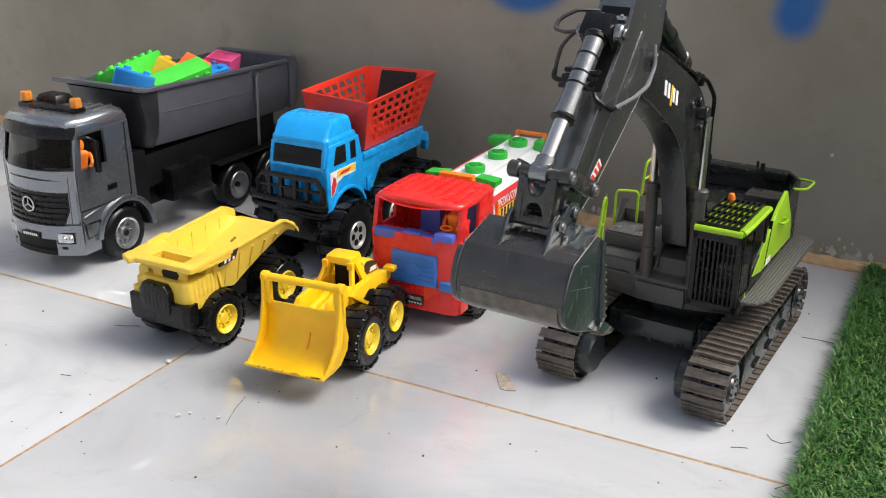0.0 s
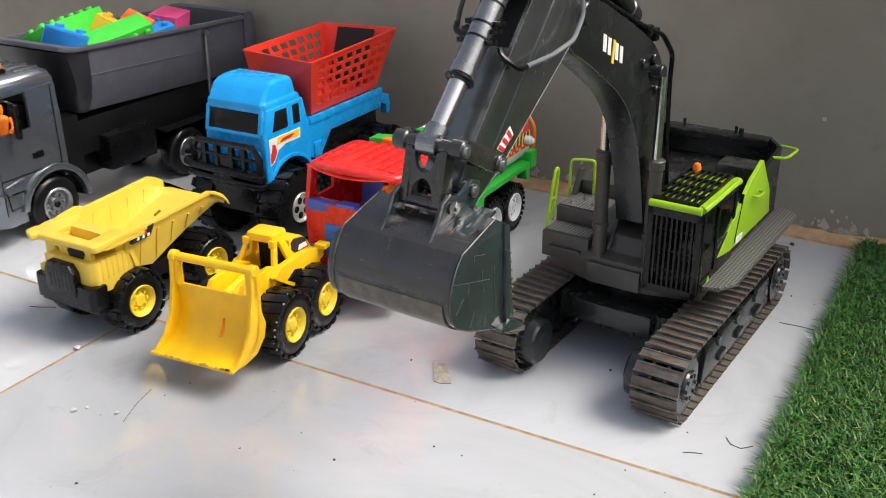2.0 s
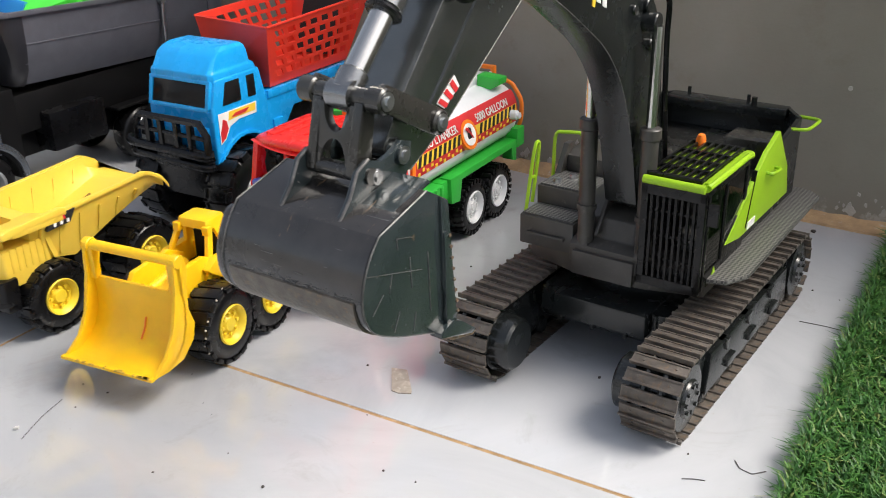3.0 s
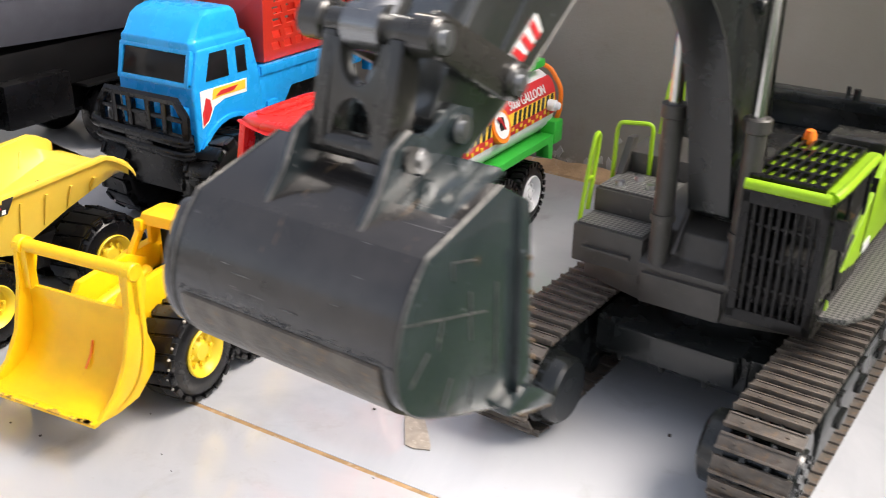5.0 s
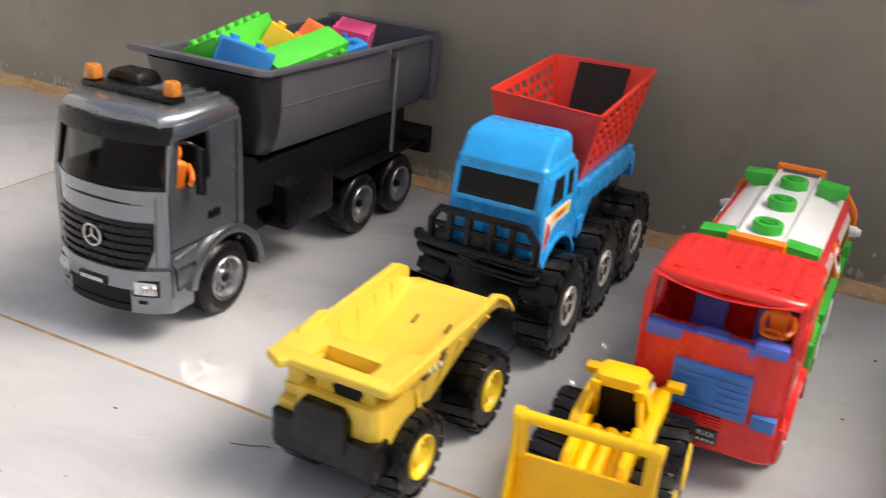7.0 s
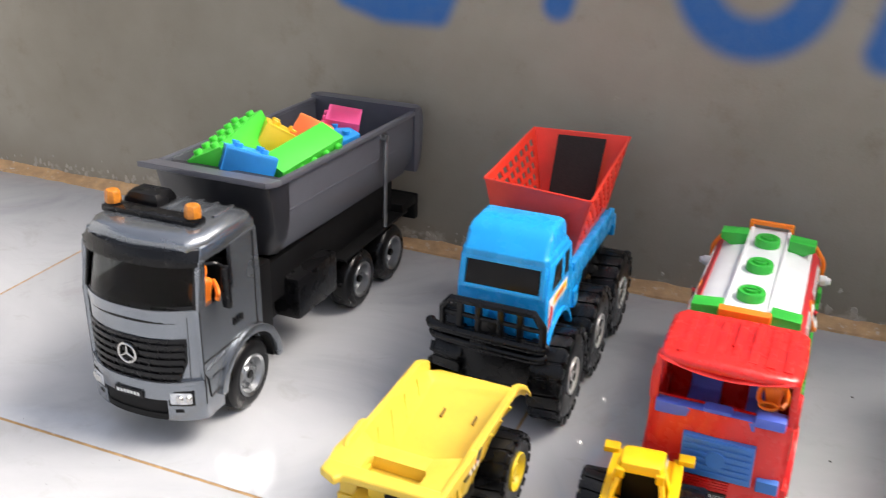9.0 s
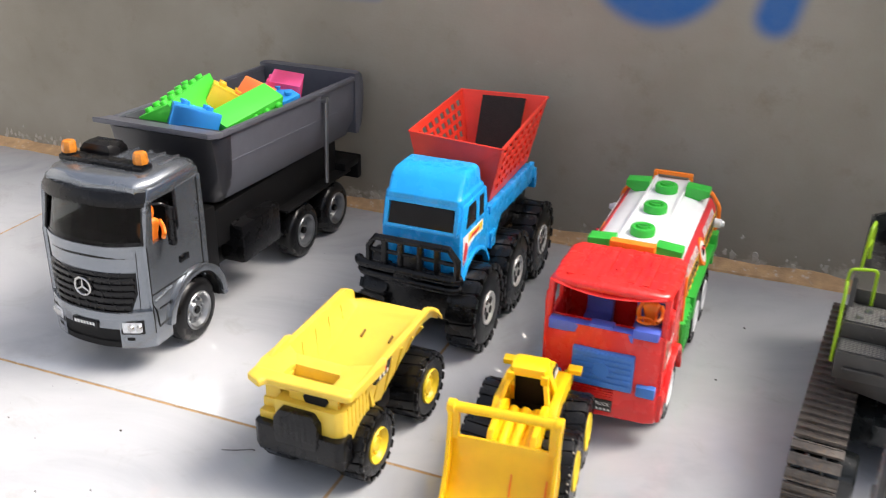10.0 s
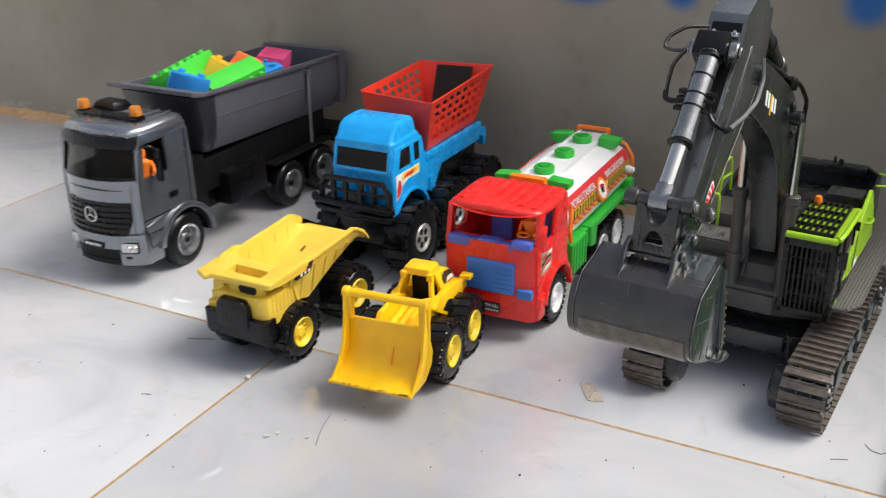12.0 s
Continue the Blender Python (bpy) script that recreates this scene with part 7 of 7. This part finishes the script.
        lug.rod((sx + q * 0.0105, -0.2065, 0.3740), (sx + q * 0.0122, -0.2065, 0.3740), 0.0034, seg=14)
        part("stick_lug", lug, STICK_PAINT, stick)
    eye = Shape()
    eye.rod((sx - 0.0058, -0.2065, 0.3738), (sx + 0.0058, -0.2065, 0.3738), 0.0056, seg=20, bevel=0.0008)
    part("cylinder_eye", eye, GUNMETAL, stick)
    for q in (-1, 1):
        edge = Shape()
        edge.tube([(sx + q * (sw - 0.0003), y, z) for y, z in so[8:12]], 0.00026, 5, False)
        edge.tube([(sx + q * (sw - 0.0003), y, z) for y, z in so[2:6]], 0.00026, 5, False)
        split_part("worn_stick_edge", edge, WEAR_AND_GLINT, stick, "stick edge worn to bare metal")
    d, n = (Vector((-0.2325, 0.3670)) - Vector((-0.2420, 0.3480))).normalized(), Vector((-0.894, 0.447))
    face = Vector((-0.2420, 0.3480))

    def on_face(u, out):
        return tuple(face + d * u + n * out)

    # the slot is not cut: a black plate paints its dark inside
    opening = Shape()
    opening.prism([on_face(0.0085, 0.0003), on_face(0.0150, 0.0003), on_face(0.0150, -0.002), on_face(0.0085, -0.002)], "x", sx - 0.0098, sx + 0.0104, 0)
    part("opening_shade_plate", opening, BLACK_MATT, stick)
    ledge = Shape()
    ledge.prism([on_face(0.0050, 0.0030), on_face(0.0078, 0.0016), on_face(0.0088, 0.0004), on_face(0.0040, -0.001)], "x", sx - 0.0104, sx + 0.0096, 0.0003)
    part("opening_ledge", ledge, STEEL, stick, "bright ledge under the opening")
    bt = Shape()
    for x in (sx - 0.0072, sx + 0.0068):
        y, z = on_face(0.0080, 0.0016)
        bt.rod((x, y, z), (x, y - 0.0008, z + 0.0010), 0.0012, seg=8)
    split_part("ledge_bolt", bt, CHROME, stick)
    # black plate paints the shade in the gap behind the cylinder
    gap = Shape()
    gap.prism([(-0.2765, 0.3112), (-0.2500, 0.3402), (-0.2490, 0.3390), (-0.2755, 0.3100)], "x", sx - 0.0100, sx + 0.0100, 0)
    part("recess_shade_plate", gap, BLACK_MATT, stick)
    st = Shape()
    st.prism([(-0.2927, 0.2562), (-0.2868, 0.2525), (-0.2746, 0.2604), (-0.2784, 0.2662)], "x", sx + sw - 0.001, sx + sw + 0.0004, 0)
    wsk = part("warning_sticker", st, TRIM_WHITE, stick, "red and white striped sticker")
    st = Shape()
    for k in range(3):
        t = 0.04 + k * 0.33
        a0, a1 = Vector((-0.2927, 0.2562)).lerp(Vector((-0.2784, 0.2662)), t), Vector((-0.2868, 0.2525)).lerp(Vector((-0.2746, 0.2604)), t)
        d = Vector((0.0022, 0.0015))
        st.prism([tuple(a0), tuple(a1), tuple(a1 + d), tuple(a0 + d)], "x", sx + sw, sx + sw + 0.0008, 0)
    split_part("sticker_stripe", st, RED_PRINT, wsk)
    # bucket cylinder on the stick
    top, low = Vector((sx, -0.2620, 0.3500)), Vector((sx, -0.3400, 0.2700))
    br = Shape()
    br.box(sx - 0.0118, sx + 0.0098, -0.0085, 0.0085, -0.0095, 0.0085, 0.0018, Matrix.Rotation(radians(-45), 3, "X"))
    bmesh.ops.translate(br.bm, vec=(0, -0.2590, 0.3488), verts=br.bm.verts)
    bracket = part("cylinder_bracket", br, BLACK, stick)
    for q in (-1, 1):
        br = Shape()
        br.rod((sx + q * 0.0095, -0.2570, 0.3470), (sx + q * 0.0160, -0.2570, 0.3470), 0.0066, seg=20, bevel=0.001)
        br.rod((sx + q * 0.0158, -0.2570, 0.3470), (sx + q * 0.0180, -0.2570, 0.3470), 0.0040, seg=12, bevel=0.0006)
        part("trunnion_boss", br, GUNMETAL, bracket)
    nub = Shape()
    nub.rod((sx - 0.001, -0.2680, 0.3460), (sx - 0.001, -0.2712, 0.3492), 0.0028, seg=14, bevel=0.0006)
    part("grease_fitting", nub, BLACK, bracket)
    c = Shape()

    def along(t):
        return top.lerp(low, t)

    c.rod(along(0.04), along(0.64), 0.0072, seg=20, bevel=0.0006)
    bc = part("bucket_cylinder", c, GUNMETAL, stick)
    c = Shape()
    for t in (0.20, 0.325, 0.405):
        c.rod(along(t), along(t + 0.010), 0.0076, seg=20)
    split_part("cylinder_band", c, BLACK, bc)
    c = Shape()
    c.rod(along(0.56), along(0.625), 0.0078, seg=20, bevel=0.0006)
    part("cylinder_head", c, GUNMETAL, bc)
    c = Shape()
    c.rod(along(0.625), along(0.650), 0.0086, seg=20, bevel=0.001)
    c.rod(along(0.05), along(0.09), 0.0085, seg=20, bevel=0.001)
    split_part("cylinder_collar", c, BLACK, bc)
    for t in (0.30, 0.345, 0.41):
        p = along(t)
        for q in (1, -1):
            c = Shape()
            c.box(sx + q * 0.0060, sx + q * 0.0118, p.y - 0.003, p.y + 0.003, p.z - 0.0014, p.z + 0.0014, 0.0005)
            part("hose_clamp", c, BLACK, bc)
    c = Shape()
    c.rod(along(0.63), along(0.93), 0.0056, seg=18)
    part("piston_rod", c, CHROME, bc, "bright piston rod")
    c = Shape()
    c.rod(along(0.90), along(1.0), 0.0068, seg=18, bevel=0.001)
    c.rod((sx - 0.006, low.y, low.z), (sx + 0.006, low.y, low.z), 0.0065, seg=18)
    part("rod_eye", c, GUNMETAL, bc)
    for name, mat, r, pts in (
            ("hose", HOSE_BROWN, 0.0014, [(sx - 0.0120, -0.236, 0.3580), (sx - 0.0230, -0.247, 0.3590), (sx - 0.0320, -0.256, 0.3535), (sx - 0.0330, -0.262, 0.3470), (sx - 0.0250, -0.262, 0.3455), (sx - 0.0140, -0.258, 0.3470)]),
            ("hose", HOSE_BROWN, 0.0014, [(sx - 0.0125, -0.252, 0.3480), (sx - 0.0190, -0.2600, 0.3460), (sx - 0.0235, -0.2690, 0.3380), (sx - 0.0240, -0.2740, 0.3290), (sx - 0.0240, -0.2775, 0.3205)]),
            ("hose_elbow", BLACK, 0.0019, [(sx - 0.0240, -0.2770, 0.3225), (sx - 0.0240, -0.2790, 0.3180), (sx - 0.0190, -0.2800, 0.3165), (sx - 0.0090, -0.2785, 0.3180)]),
            ("hose", HOSE_GREY, 0.0015, [(sx + 0.0175, -0.2020, 0.3320), (sx + 0.0190, -0.2020, 0.3180), (sx + 0.0195, -0.2150, 0.3050), (sx + 0.0190, -0.2400, 0.3010), (sx + 0.0180, -0.2720, 0.3000)]),
            ("hose_elbow", BLACK, 0.0018, [(sx + 0.0180, -0.2700, 0.3000), (sx + 0.0180, -0.2770, 0.2998), (sx + 0.0150, -0.2830, 0.3040), (sx + 0.0105, -0.2860, 0.3085), (sx + 0.0080, -0.2830, 0.3110)])):
        h = Shape()
        h.tube(pts, r, 8)
        part(name, h, mat, stick)
    # linkage and bucket
    for q in (-1, 1):
        ln = Shape()
        ln.prism([(-0.3445, 0.269), (-0.3355, 0.271), (-0.3415, 0.2395), (-0.3525, 0.2395)], "x", BUCKET_X + q * 0.0085, BUCKET_X + q * 0.0135, 0.0008)
        ln.prism([(-0.344, 0.272), (-0.336, 0.276), (-0.298, 0.2565), (-0.2965, 0.2475), (-0.303, 0.2455), (-0.340, 0.2655)], "x", BUCKET_X + q * 0.0165, BUCKET_X + q * 0.0195, 0.0008)
        part("link_arm", ln, LINK_METAL, root)
        ln = Shape()
        ln.rod((BUCKET_X + q * 0.012, -0.3008, 0.251), (BUCKET_X + q * 0.0215, -0.3008, 0.251), 0.0058, seg=16, bevel=0.0008)
        ln.rod((BUCKET_X + q * 0.014, -0.340, 0.270), (BUCKET_X + q * 0.0225, -0.340, 0.270), 0.0056, seg=16, bevel=0.0008)
        split_part("link_boss", ln, LINK_METAL, root)
    ln = Shape()
    notch = [(BUCKET_X - 0.0068 * math.cos(math.pi * k / 12), 0.2675 - 0.0115 * math.sin(math.pi * k / 12)) for k in range(13)]
    vault = [(BUCKET_X + 0.0068 * math.cos(math.pi * k / 12), 0.2425 + 0.0105 * math.sin(math.pi * k / 12)) for k in range(13)]
    ln.prism([(BUCKET_X - 0.0100, 0.2675)] + notch + [(BUCKET_X + 0.0100, 0.2675), (BUCKET_X + 0.0100, 0.2425)] + vault + [(BUCKET_X - 0.0100, 0.2425)], "y", -0.3450, -0.3400, 0.0005)
    for v in ln.bm.verts:
        v.co.y -= 0.0055 * (0.267 - v.co.z) / 0.024
    ln.rod((BUCKET_X - 0.0205, -0.340, 0.270), (BUCKET_X + 0.0205, -0.340, 0.270), 0.0042, seg=16)
    ln.rod((BUCKET_X - 0.0175, -0.348, 0.240), (BUCKET_X + 0.0195, -0.348, 0.240), 0.0036, seg=16)
    part("linkage", ln, LINK_METAL, root)
    nut = Shape()
    for x, y, z in ((BUCKET_X + 0.0192, -0.3262, 0.243), (BUCKET_X + 0.0215, -0.3008, 0.251), (BUCKET_X + 0.0225, -0.340, 0.270)):
        nut.rod((x, y, z), (x + 0.0006, y, z), 0.0040, seg=20)
        nut.rod((x, y, z), (x + 0.0016, y, z), 0.0026, 0.0022, 16)
    for x, y, z in ((BUCKET_X - 0.0175, -0.348, 0.240),):
        nut.rod((x, y, z), (x - 0.0016, y, z), 0.0032, seg=6)
    split_part("bolt", nut, STEEL, root, "bright bolt")
    bl, brr = -0.0252, 0.0512
    out = [(-0.3250, 0.2270), (-0.3385, 0.2350), (-0.3705, 0.2262), (-0.3765, 0.2195), (-0.3808, 0.2110), (-0.3828, 0.2020), (-0.3816, 0.1940), (-0.3782, 0.1875), (-0.3700, 0.1818), (-0.356, 0.1755), (-0.339, 0.1690), (-0.3205, 0.1610)]
    bend = out[2:10]
    for _ in range(2):
        bend = smooth_outline(bend, 0)
    out = out[:2] + bend + out[10:]
    cen = Vector((-0.345, 0.202))
    inn = [(y + (cen.x - y) * 0.055, z + (cen.y - z) * 0.075) for y, z in out]
    bk = Shape()
    bk.prism(out + inn[::-1], "x", bl, brr, 0)
    bucket = part("bucket", bk, BUCKET_SHELL, root, "charcoal bucket with scratched edges")
    for x, q in ((bl, -1), (brr, 1)):
        sp = Shape()
        sp.prism([(y, z) for y, z in out], "x", x - q * 0.0012, x + q * 0.0008, 0.0004)
        sp.prism([(-0.331, 0.2300), (-0.3258, 0.2270), (-0.3195, 0.1600), (-0.327, 0.1640), (-0.330, 0.19)], "x", x, x + q * 0.0022, 0.0005)
        part("bucket_side", sp, BUCKET_PAINT, bucket)
        e = Shape()
        e.tube([(x + q * 0.0004, y, z) for y, z in out[1:]], 0.00042, 5, False)
        part("worn_edge", e, WEAR_AND_GLINT, bucket, "edge worn to bare metal")
    band = out[16:]
    outer = [(y + (y - cen.x) * 0.018 - 0.0002, z + (z - cen.y) * 0.018 - 0.0004) for y, z in band]
    wear = Shape()
    wear.prism(outer + band[::-1], "x", bl + 0.004, brr - 0.004, 0)
    part("wear_plate", wear, DUSTY_BAND, bucket, "dusty scuffed wear plate")
    for k in range(4):
        x = bl + 0.010 + k * 0.0217
        th = Shape()
        th.prism([(-0.326, 0.1648), (-0.318, 0.1645), (-0.3065, 0.1560), (-0.309, 0.1548), (-0.326, 0.1598)], "x", x - 0.0045, x + 0.0045, 0.0006)
        part("tooth", th, RUST, bucket)
    ear = Shape()
    for x in (BUCKET_X - 0.0155, BUCKET_X + 0.0165):
        ear.prism([(-0.3680, 0.2258), (-0.3605, 0.2335), (-0.3550, 0.2435), (-0.348, 0.2468), (-0.340, 0.2440), (-0.333, 0.2455), (-0.3258, 0.2492), (-0.319, 0.2470), (-0.3195, 0.238), (-0.328, 0.2270)], "x", x - 0.0016, x + 0.0016, 0.0006)
    ear.rod((BUCKET_X - 0.017, -0.3262, 0.243), (BUCKET_X + 0.019, -0.3262, 0.243), 0.0045, seg=16)
    ear.prism([(-0.356, 0.2302), (-0.332, 0.2372), (-0.330, 0.2350), (-0.352, 0.2290)], "x", BUCKET_X + 0.018, BUCKET_X + 0.036, 0.0008)
    part("bucket_ear", ear, BUCKET_PAINT, bucket)
    for x in (BUCKET_X - 0.0155, BUCKET_X + 0.0165):
        we = Shape()
        we.tube([(x + 0.0012, -0.3680, 0.2264), (x + 0.0012, -0.3608, 0.2340), (x + 0.0012, -0.3553, 0.2440), (x + 0.0012, -0.348, 0.2473)], 0.0007, 6, False)
        part("worn_ear_edge", we, WEAR_AND_GLINT, bucket, "ear edge worn to bare metal")
    flare = Shape()
    flare.prism([(-0.3705, 0.2235)] + out[6:-2] + [(-0.339, 0.1755), (-0.360, 0.186)], "x", bl - 0.0048, bl, 0.0012)
    part("left_cheek", flare, BUCKET_SHELL, bucket)
    for y0, z0, y1, z1 in ((-0.380, 0.2125, -0.3441, 0.2018), (-0.370, 0.2010, -0.3774, 0.1944), (-0.3600, 0.1890, -0.3640, 0.1810), (-0.349, 0.184, -0.351, 0.1760), (-0.3602, 0.2215, -0.3502, 0.2188), (-0.3602, 0.2215, -0.3598, 0.2165), (-0.3642, 0.2075, -0.3662, 0.2000), (-0.3520, 0.2105, -0.3512, 0.1960), (-0.3395, 0.2085, -0.3385, 0.1800)):
        sm = Shape()
        d = Vector((y1 - y0, z1 - z0)).normalized() * 0.00018
        sm.prism([(y0 - d.y, z0 + d.x), (y1 - d.y, z1 + d.x), (y1 + d.y, z1 - d.x), (y0 + d.y, z0 - d.x)], "x", brr, brr + 0.0011, 0.0001)
        part("side_weld", sm, WEAR_AND_GLINT, bucket, "scuffed weld line")
    for x, q in ((bl, -1), (brr, 1)):
        cut = Shape()
        edge_l = [(-0.3302 + 0.0010 * k / 8, 0.2140 - 0.0455 * k / 8) for k in range(9)]
        edge_r = [(-0.3272 + 0.0062 * k / 16 + (0.0011 if k % 2 else -0.0004), 0.2140 - 0.0440 * k / 16) for k in range(17)]
        cut.prism(edge_l + edge_r[::-1], "x", x, x + q * 0.0030, 0.0004)
        part("side_cutter", cut, BUCKET_PAINT, bucket, "scuffed wavy side cutter")
        lip = Shape()
        for k in range(1, 9):
            y, z = edge_r[2 * k - 1]
            lip.rod((x + q * 0.0006, y - 0.0006, z), (x + q * 0.0034, y - 0.0006, z), 0.0011, 0.0008, 7)
        split_part("cutter_scuff", lip, RUST, bucket)
        tip = Shape()
        tip.prism([(-0.336, 0.1680), (-0.326, 0.1705), (-0.319, 0.1670), (-0.3080, 0.1582), (-0.3105, 0.1568), (-0.323, 0.1610), (-0.336, 0.1655)], "x", x - q * 0.002, x + q * 0.0045, 0.0008)
        part("corner_tooth", tip, BUCKET_PAINT, bucket)
    pb = Shape()
    pb.rod((BUCKET_X + 0.0175, -0.3445, 0.2385), (BUCKET_X + 0.0196, -0.3445, 0.2385), 0.0038, seg=16, bevel=0.0006)
    pb.rod((BUCKET_X + 0.0194, -0.3445, 0.2385), (BUCKET_X + 0.0204, -0.3445, 0.2385), 0.0022, seg=6)
    part("ear_bolt", pb, GUNMETAL, bucket, "grey metal ear bolt")
    sc = Shape()
    rnd = random.Random(11)
    for k in range(12):
        x, i = rnd.uniform(bl + 0.002, brr - 0.010), rnd.randint(10, 20)
        y, z = Vector(out[i]).lerp(Vector(out[i + 1]), rnd.random())
        n = (Vector((y, z)) - cen).normalized() * 0.0002
        l = rnd.uniform(0.001, 0.007)
        sc.rod((x, y + n.x, z + n.y), (x + l, y + n.x, z + n.y), 0.00016, seg=4)
    for k in range(110):
        x, f = rnd.uniform(bl + 0.002, brr - 0.002), min(1.0, max(0.0, rnd.gauss(0.68, 0.14)))
        y, z = Vector(out[14]).lerp(Vector(out[16]), f)
        n = (Vector((y, z)) - cen).normalized() * 0.0001
        sc.rod((x, y + n.x, z + n.y), (x + rnd.uniform(0.0003, 0.0013), y + n.x, z + n.y + rnd.uniform(-0.0003, 0.0003)), 0.00022, seg=4)
    part("scratch", sc, WEAR_AND_GLINT, bucket)
    bead = Shape()
    y, z = outer[-3]
    bead.rod((bl + 0.003, y, z - 0.0003), (brr - 0.003, y, z - 0.0003), 0.0006, seg=6)
    part("wear_bead", bead, WEAR_AND_GLINT, bucket, "scraped bright bead along the wear plate")


undercarriage(digger)
upper_body(digger)
cabin(digger)
arm(digger)

# ---- loose litter on the floor ----
LEAF = surface("dry_leaf", (0.40, 0.35, 0.29), 0.8, var=0.2, scale=120, dirt=(0.6, 0.54, 0.46), dirt_at=0.55)
CRUMB = surface("pale_crumb", (0.62, 0.61, 0.58), 0.9)
DARK_GRIT = surface("dark_grit", (0.06, 0.05, 0.045), 0.9)


def flake():
    s = Shape()
    s.prism([(-0.018, 0.011), (-0.006, 0.013), (0.010, -0.010), (0.0115, -0.014), (0.003, -0.017), (-0.003, -0.016)], "z", 0.0, 0.0006, 0)
    return s


solid("dry_leaf", flake(), LEAF, "brown dry leaf scrap flat on the tiles", "leaf", m=pose(0.306, 0.046, 0.0002, 0, 0, 4))
rnd = random.Random(8)


def crumb(x, y, r, mat, label):
    b = bmesh.new()
    bmesh.ops.create_icosphere(b, subdivisions=1, radius=r)
    for v in b.verts:
        v.co *= rnd.uniform(0.65, 1.2)
        v.co.z *= 0.7
    low = min(v.co.z for v in b.verts)
    bmesh.ops.translate(b, vec=(0, 0, -low), verts=b.verts)
    s = Shape()
    s.take(b)
    solid("crumb", s, mat, label, "crumb", "crumbs on the floor", m=pose(x, y, 0, 0, 0, rnd.uniform(0, 360)))


for x, y, r in ((0.075, -0.146, 0.0028), (0.082, -0.138, 0.0018), (0.108, -0.132, 0.0022), (0.098, -0.139, 0.0012), (0.0, -0.075, 0.0030)):
    crumb(x, y, r, CRUMB, "pale plaster crumb on the floor")
for x, y, r in ((0.294, -0.099, 0.0013), (0.268, 0.349, 0.0014), (0.426, 0.116, 0.0014), (0.505, 0.455, 0.0026), (0.255, 0.235, 0.0012), (-0.02, -0.19, 0.0011), (-0.20, -0.05, 0.0012), (0.15, -0.21, 0.0011), (-0.10, 0.10, 0.0011), (0.35, -0.05, 0.0010), (0.53, 0.33, 0.0010), (0.27, 0.05, 0.0010)):
    crumb(x, y, r, DARK_GRIT, "dark speck of grit on the floor")


def hair(x, y, pts, label="thin dark fibre lying on the tiles", r=0.0003):
    s = Shape()
    s.tube([(x + a, y + c, 0.0005) for a, c in pts], r, 5)
    solid("fibre", s, DARK_GRIT, label, "fibre", "fibres on the floor")


hair(-0.095, -0.035, [(-0.012, -0.004), (0.0, 0.0), (0.010, 0.006), (0.014, 0.006)])
hair(0.106, -0.092, [(0.0, 0.0), (0.0044, -0.019), (0.0100, -0.034), (0.0153, -0.046)], "thin pale brown fibre on the tiles", 0.0002)
hair(-0.07, -0.14, [(-0.004, -0.001), (0.002, 0.001), (0.006, 0.002)])
hair(0.520, 0.035, [(-0.006, -0.003), (0.0, 0.0), (0.007, 0.002)])
hair(0.545, 0.06, [(-0.008, 0.006), (-0.003, -0.001), (0.005, -0.003), (0.012, 0.004)])
hair(0.552, 0.27, [(-0.02, 0.0), (0.0, 0.001), (0.012, 0.0)])
PALE_THREAD = surface("pale_turf_thread", (0.66, 0.66, 0.58), 0.6)
for k in range(14):
    y = -0.19 + k * 0.021 + rnd.uniform(-0.01, 0.01)
    s = Shape()
    a, l = rnd.uniform(-0.9, 0.9), rnd.uniform(0.006, 0.018)
    s.tube([(TURF_X + 0.004, y, 0.005), (TURF_X - l * 0.4, y + l * 0.4 * a, 0.0035), (TURF_X - l, y + l * a, 0.0006)], 0.00035, 5)
    solid("loose_thread", s, PALE_THREAD if k % 3 else TURF, "loose thread at the turf edge", "thread", "loose threads at the turf edge")
grit = Shape()
for k in range(70):
    x, y, r = rnd.uniform(-0.45, 0.56), rnd.choice((rnd.uniform(-0.3, 0.45), rnd.uniform(-0.25, 0.0))), rnd.uniform(0.0003, 0.0009)
    grit.rod((x, y, 0), (x + r * rnd.uniform(-1, 1), y + r, r * 0.8), r, r * 0.4, 6)
solid("floor_grit", grit, DARK_GRIT, "fine dark grit scattered on the tiles", "grit", kind="stuff")
spot = Shape()
spot.rod((0, 0.0005, 0), (0, -0.0012, 0), 0.0022, seg=9)
solid("paint_spot", spot, CHIP, "small white paint spot on the wall", "paint spot", m=pose(0.513, WALL_Y, 0.132))

# ---- floor tiles, one object each, last ----


def tiles():
    J = 0.0015
    size = 0.6
    s = Shape()
    s.box(J - size / 2, size / 2 - J, J - size / 2, size / 2 - J, -0.012, 0.0, 0.0006)
    full = mesh_from("tile", s, TILE)
    s = Shape()
    s.box(J - size / 2, size / 2 - J, J, 0.4945, -0.012, 0.0, 0.0006)
    cut = mesh_from("tile", s, TILE)
    for i in range(-5, 5):
        x = i * size + size / 2
        ob = new("tile", cut)
        ob.location, ob.parent = (x, 0, 0), floor
        for j in range(5):
            ob = new("tile", full)
            ob.location, ob.parent = (x, -size / 2 - j * size, 0), floor


tiles()
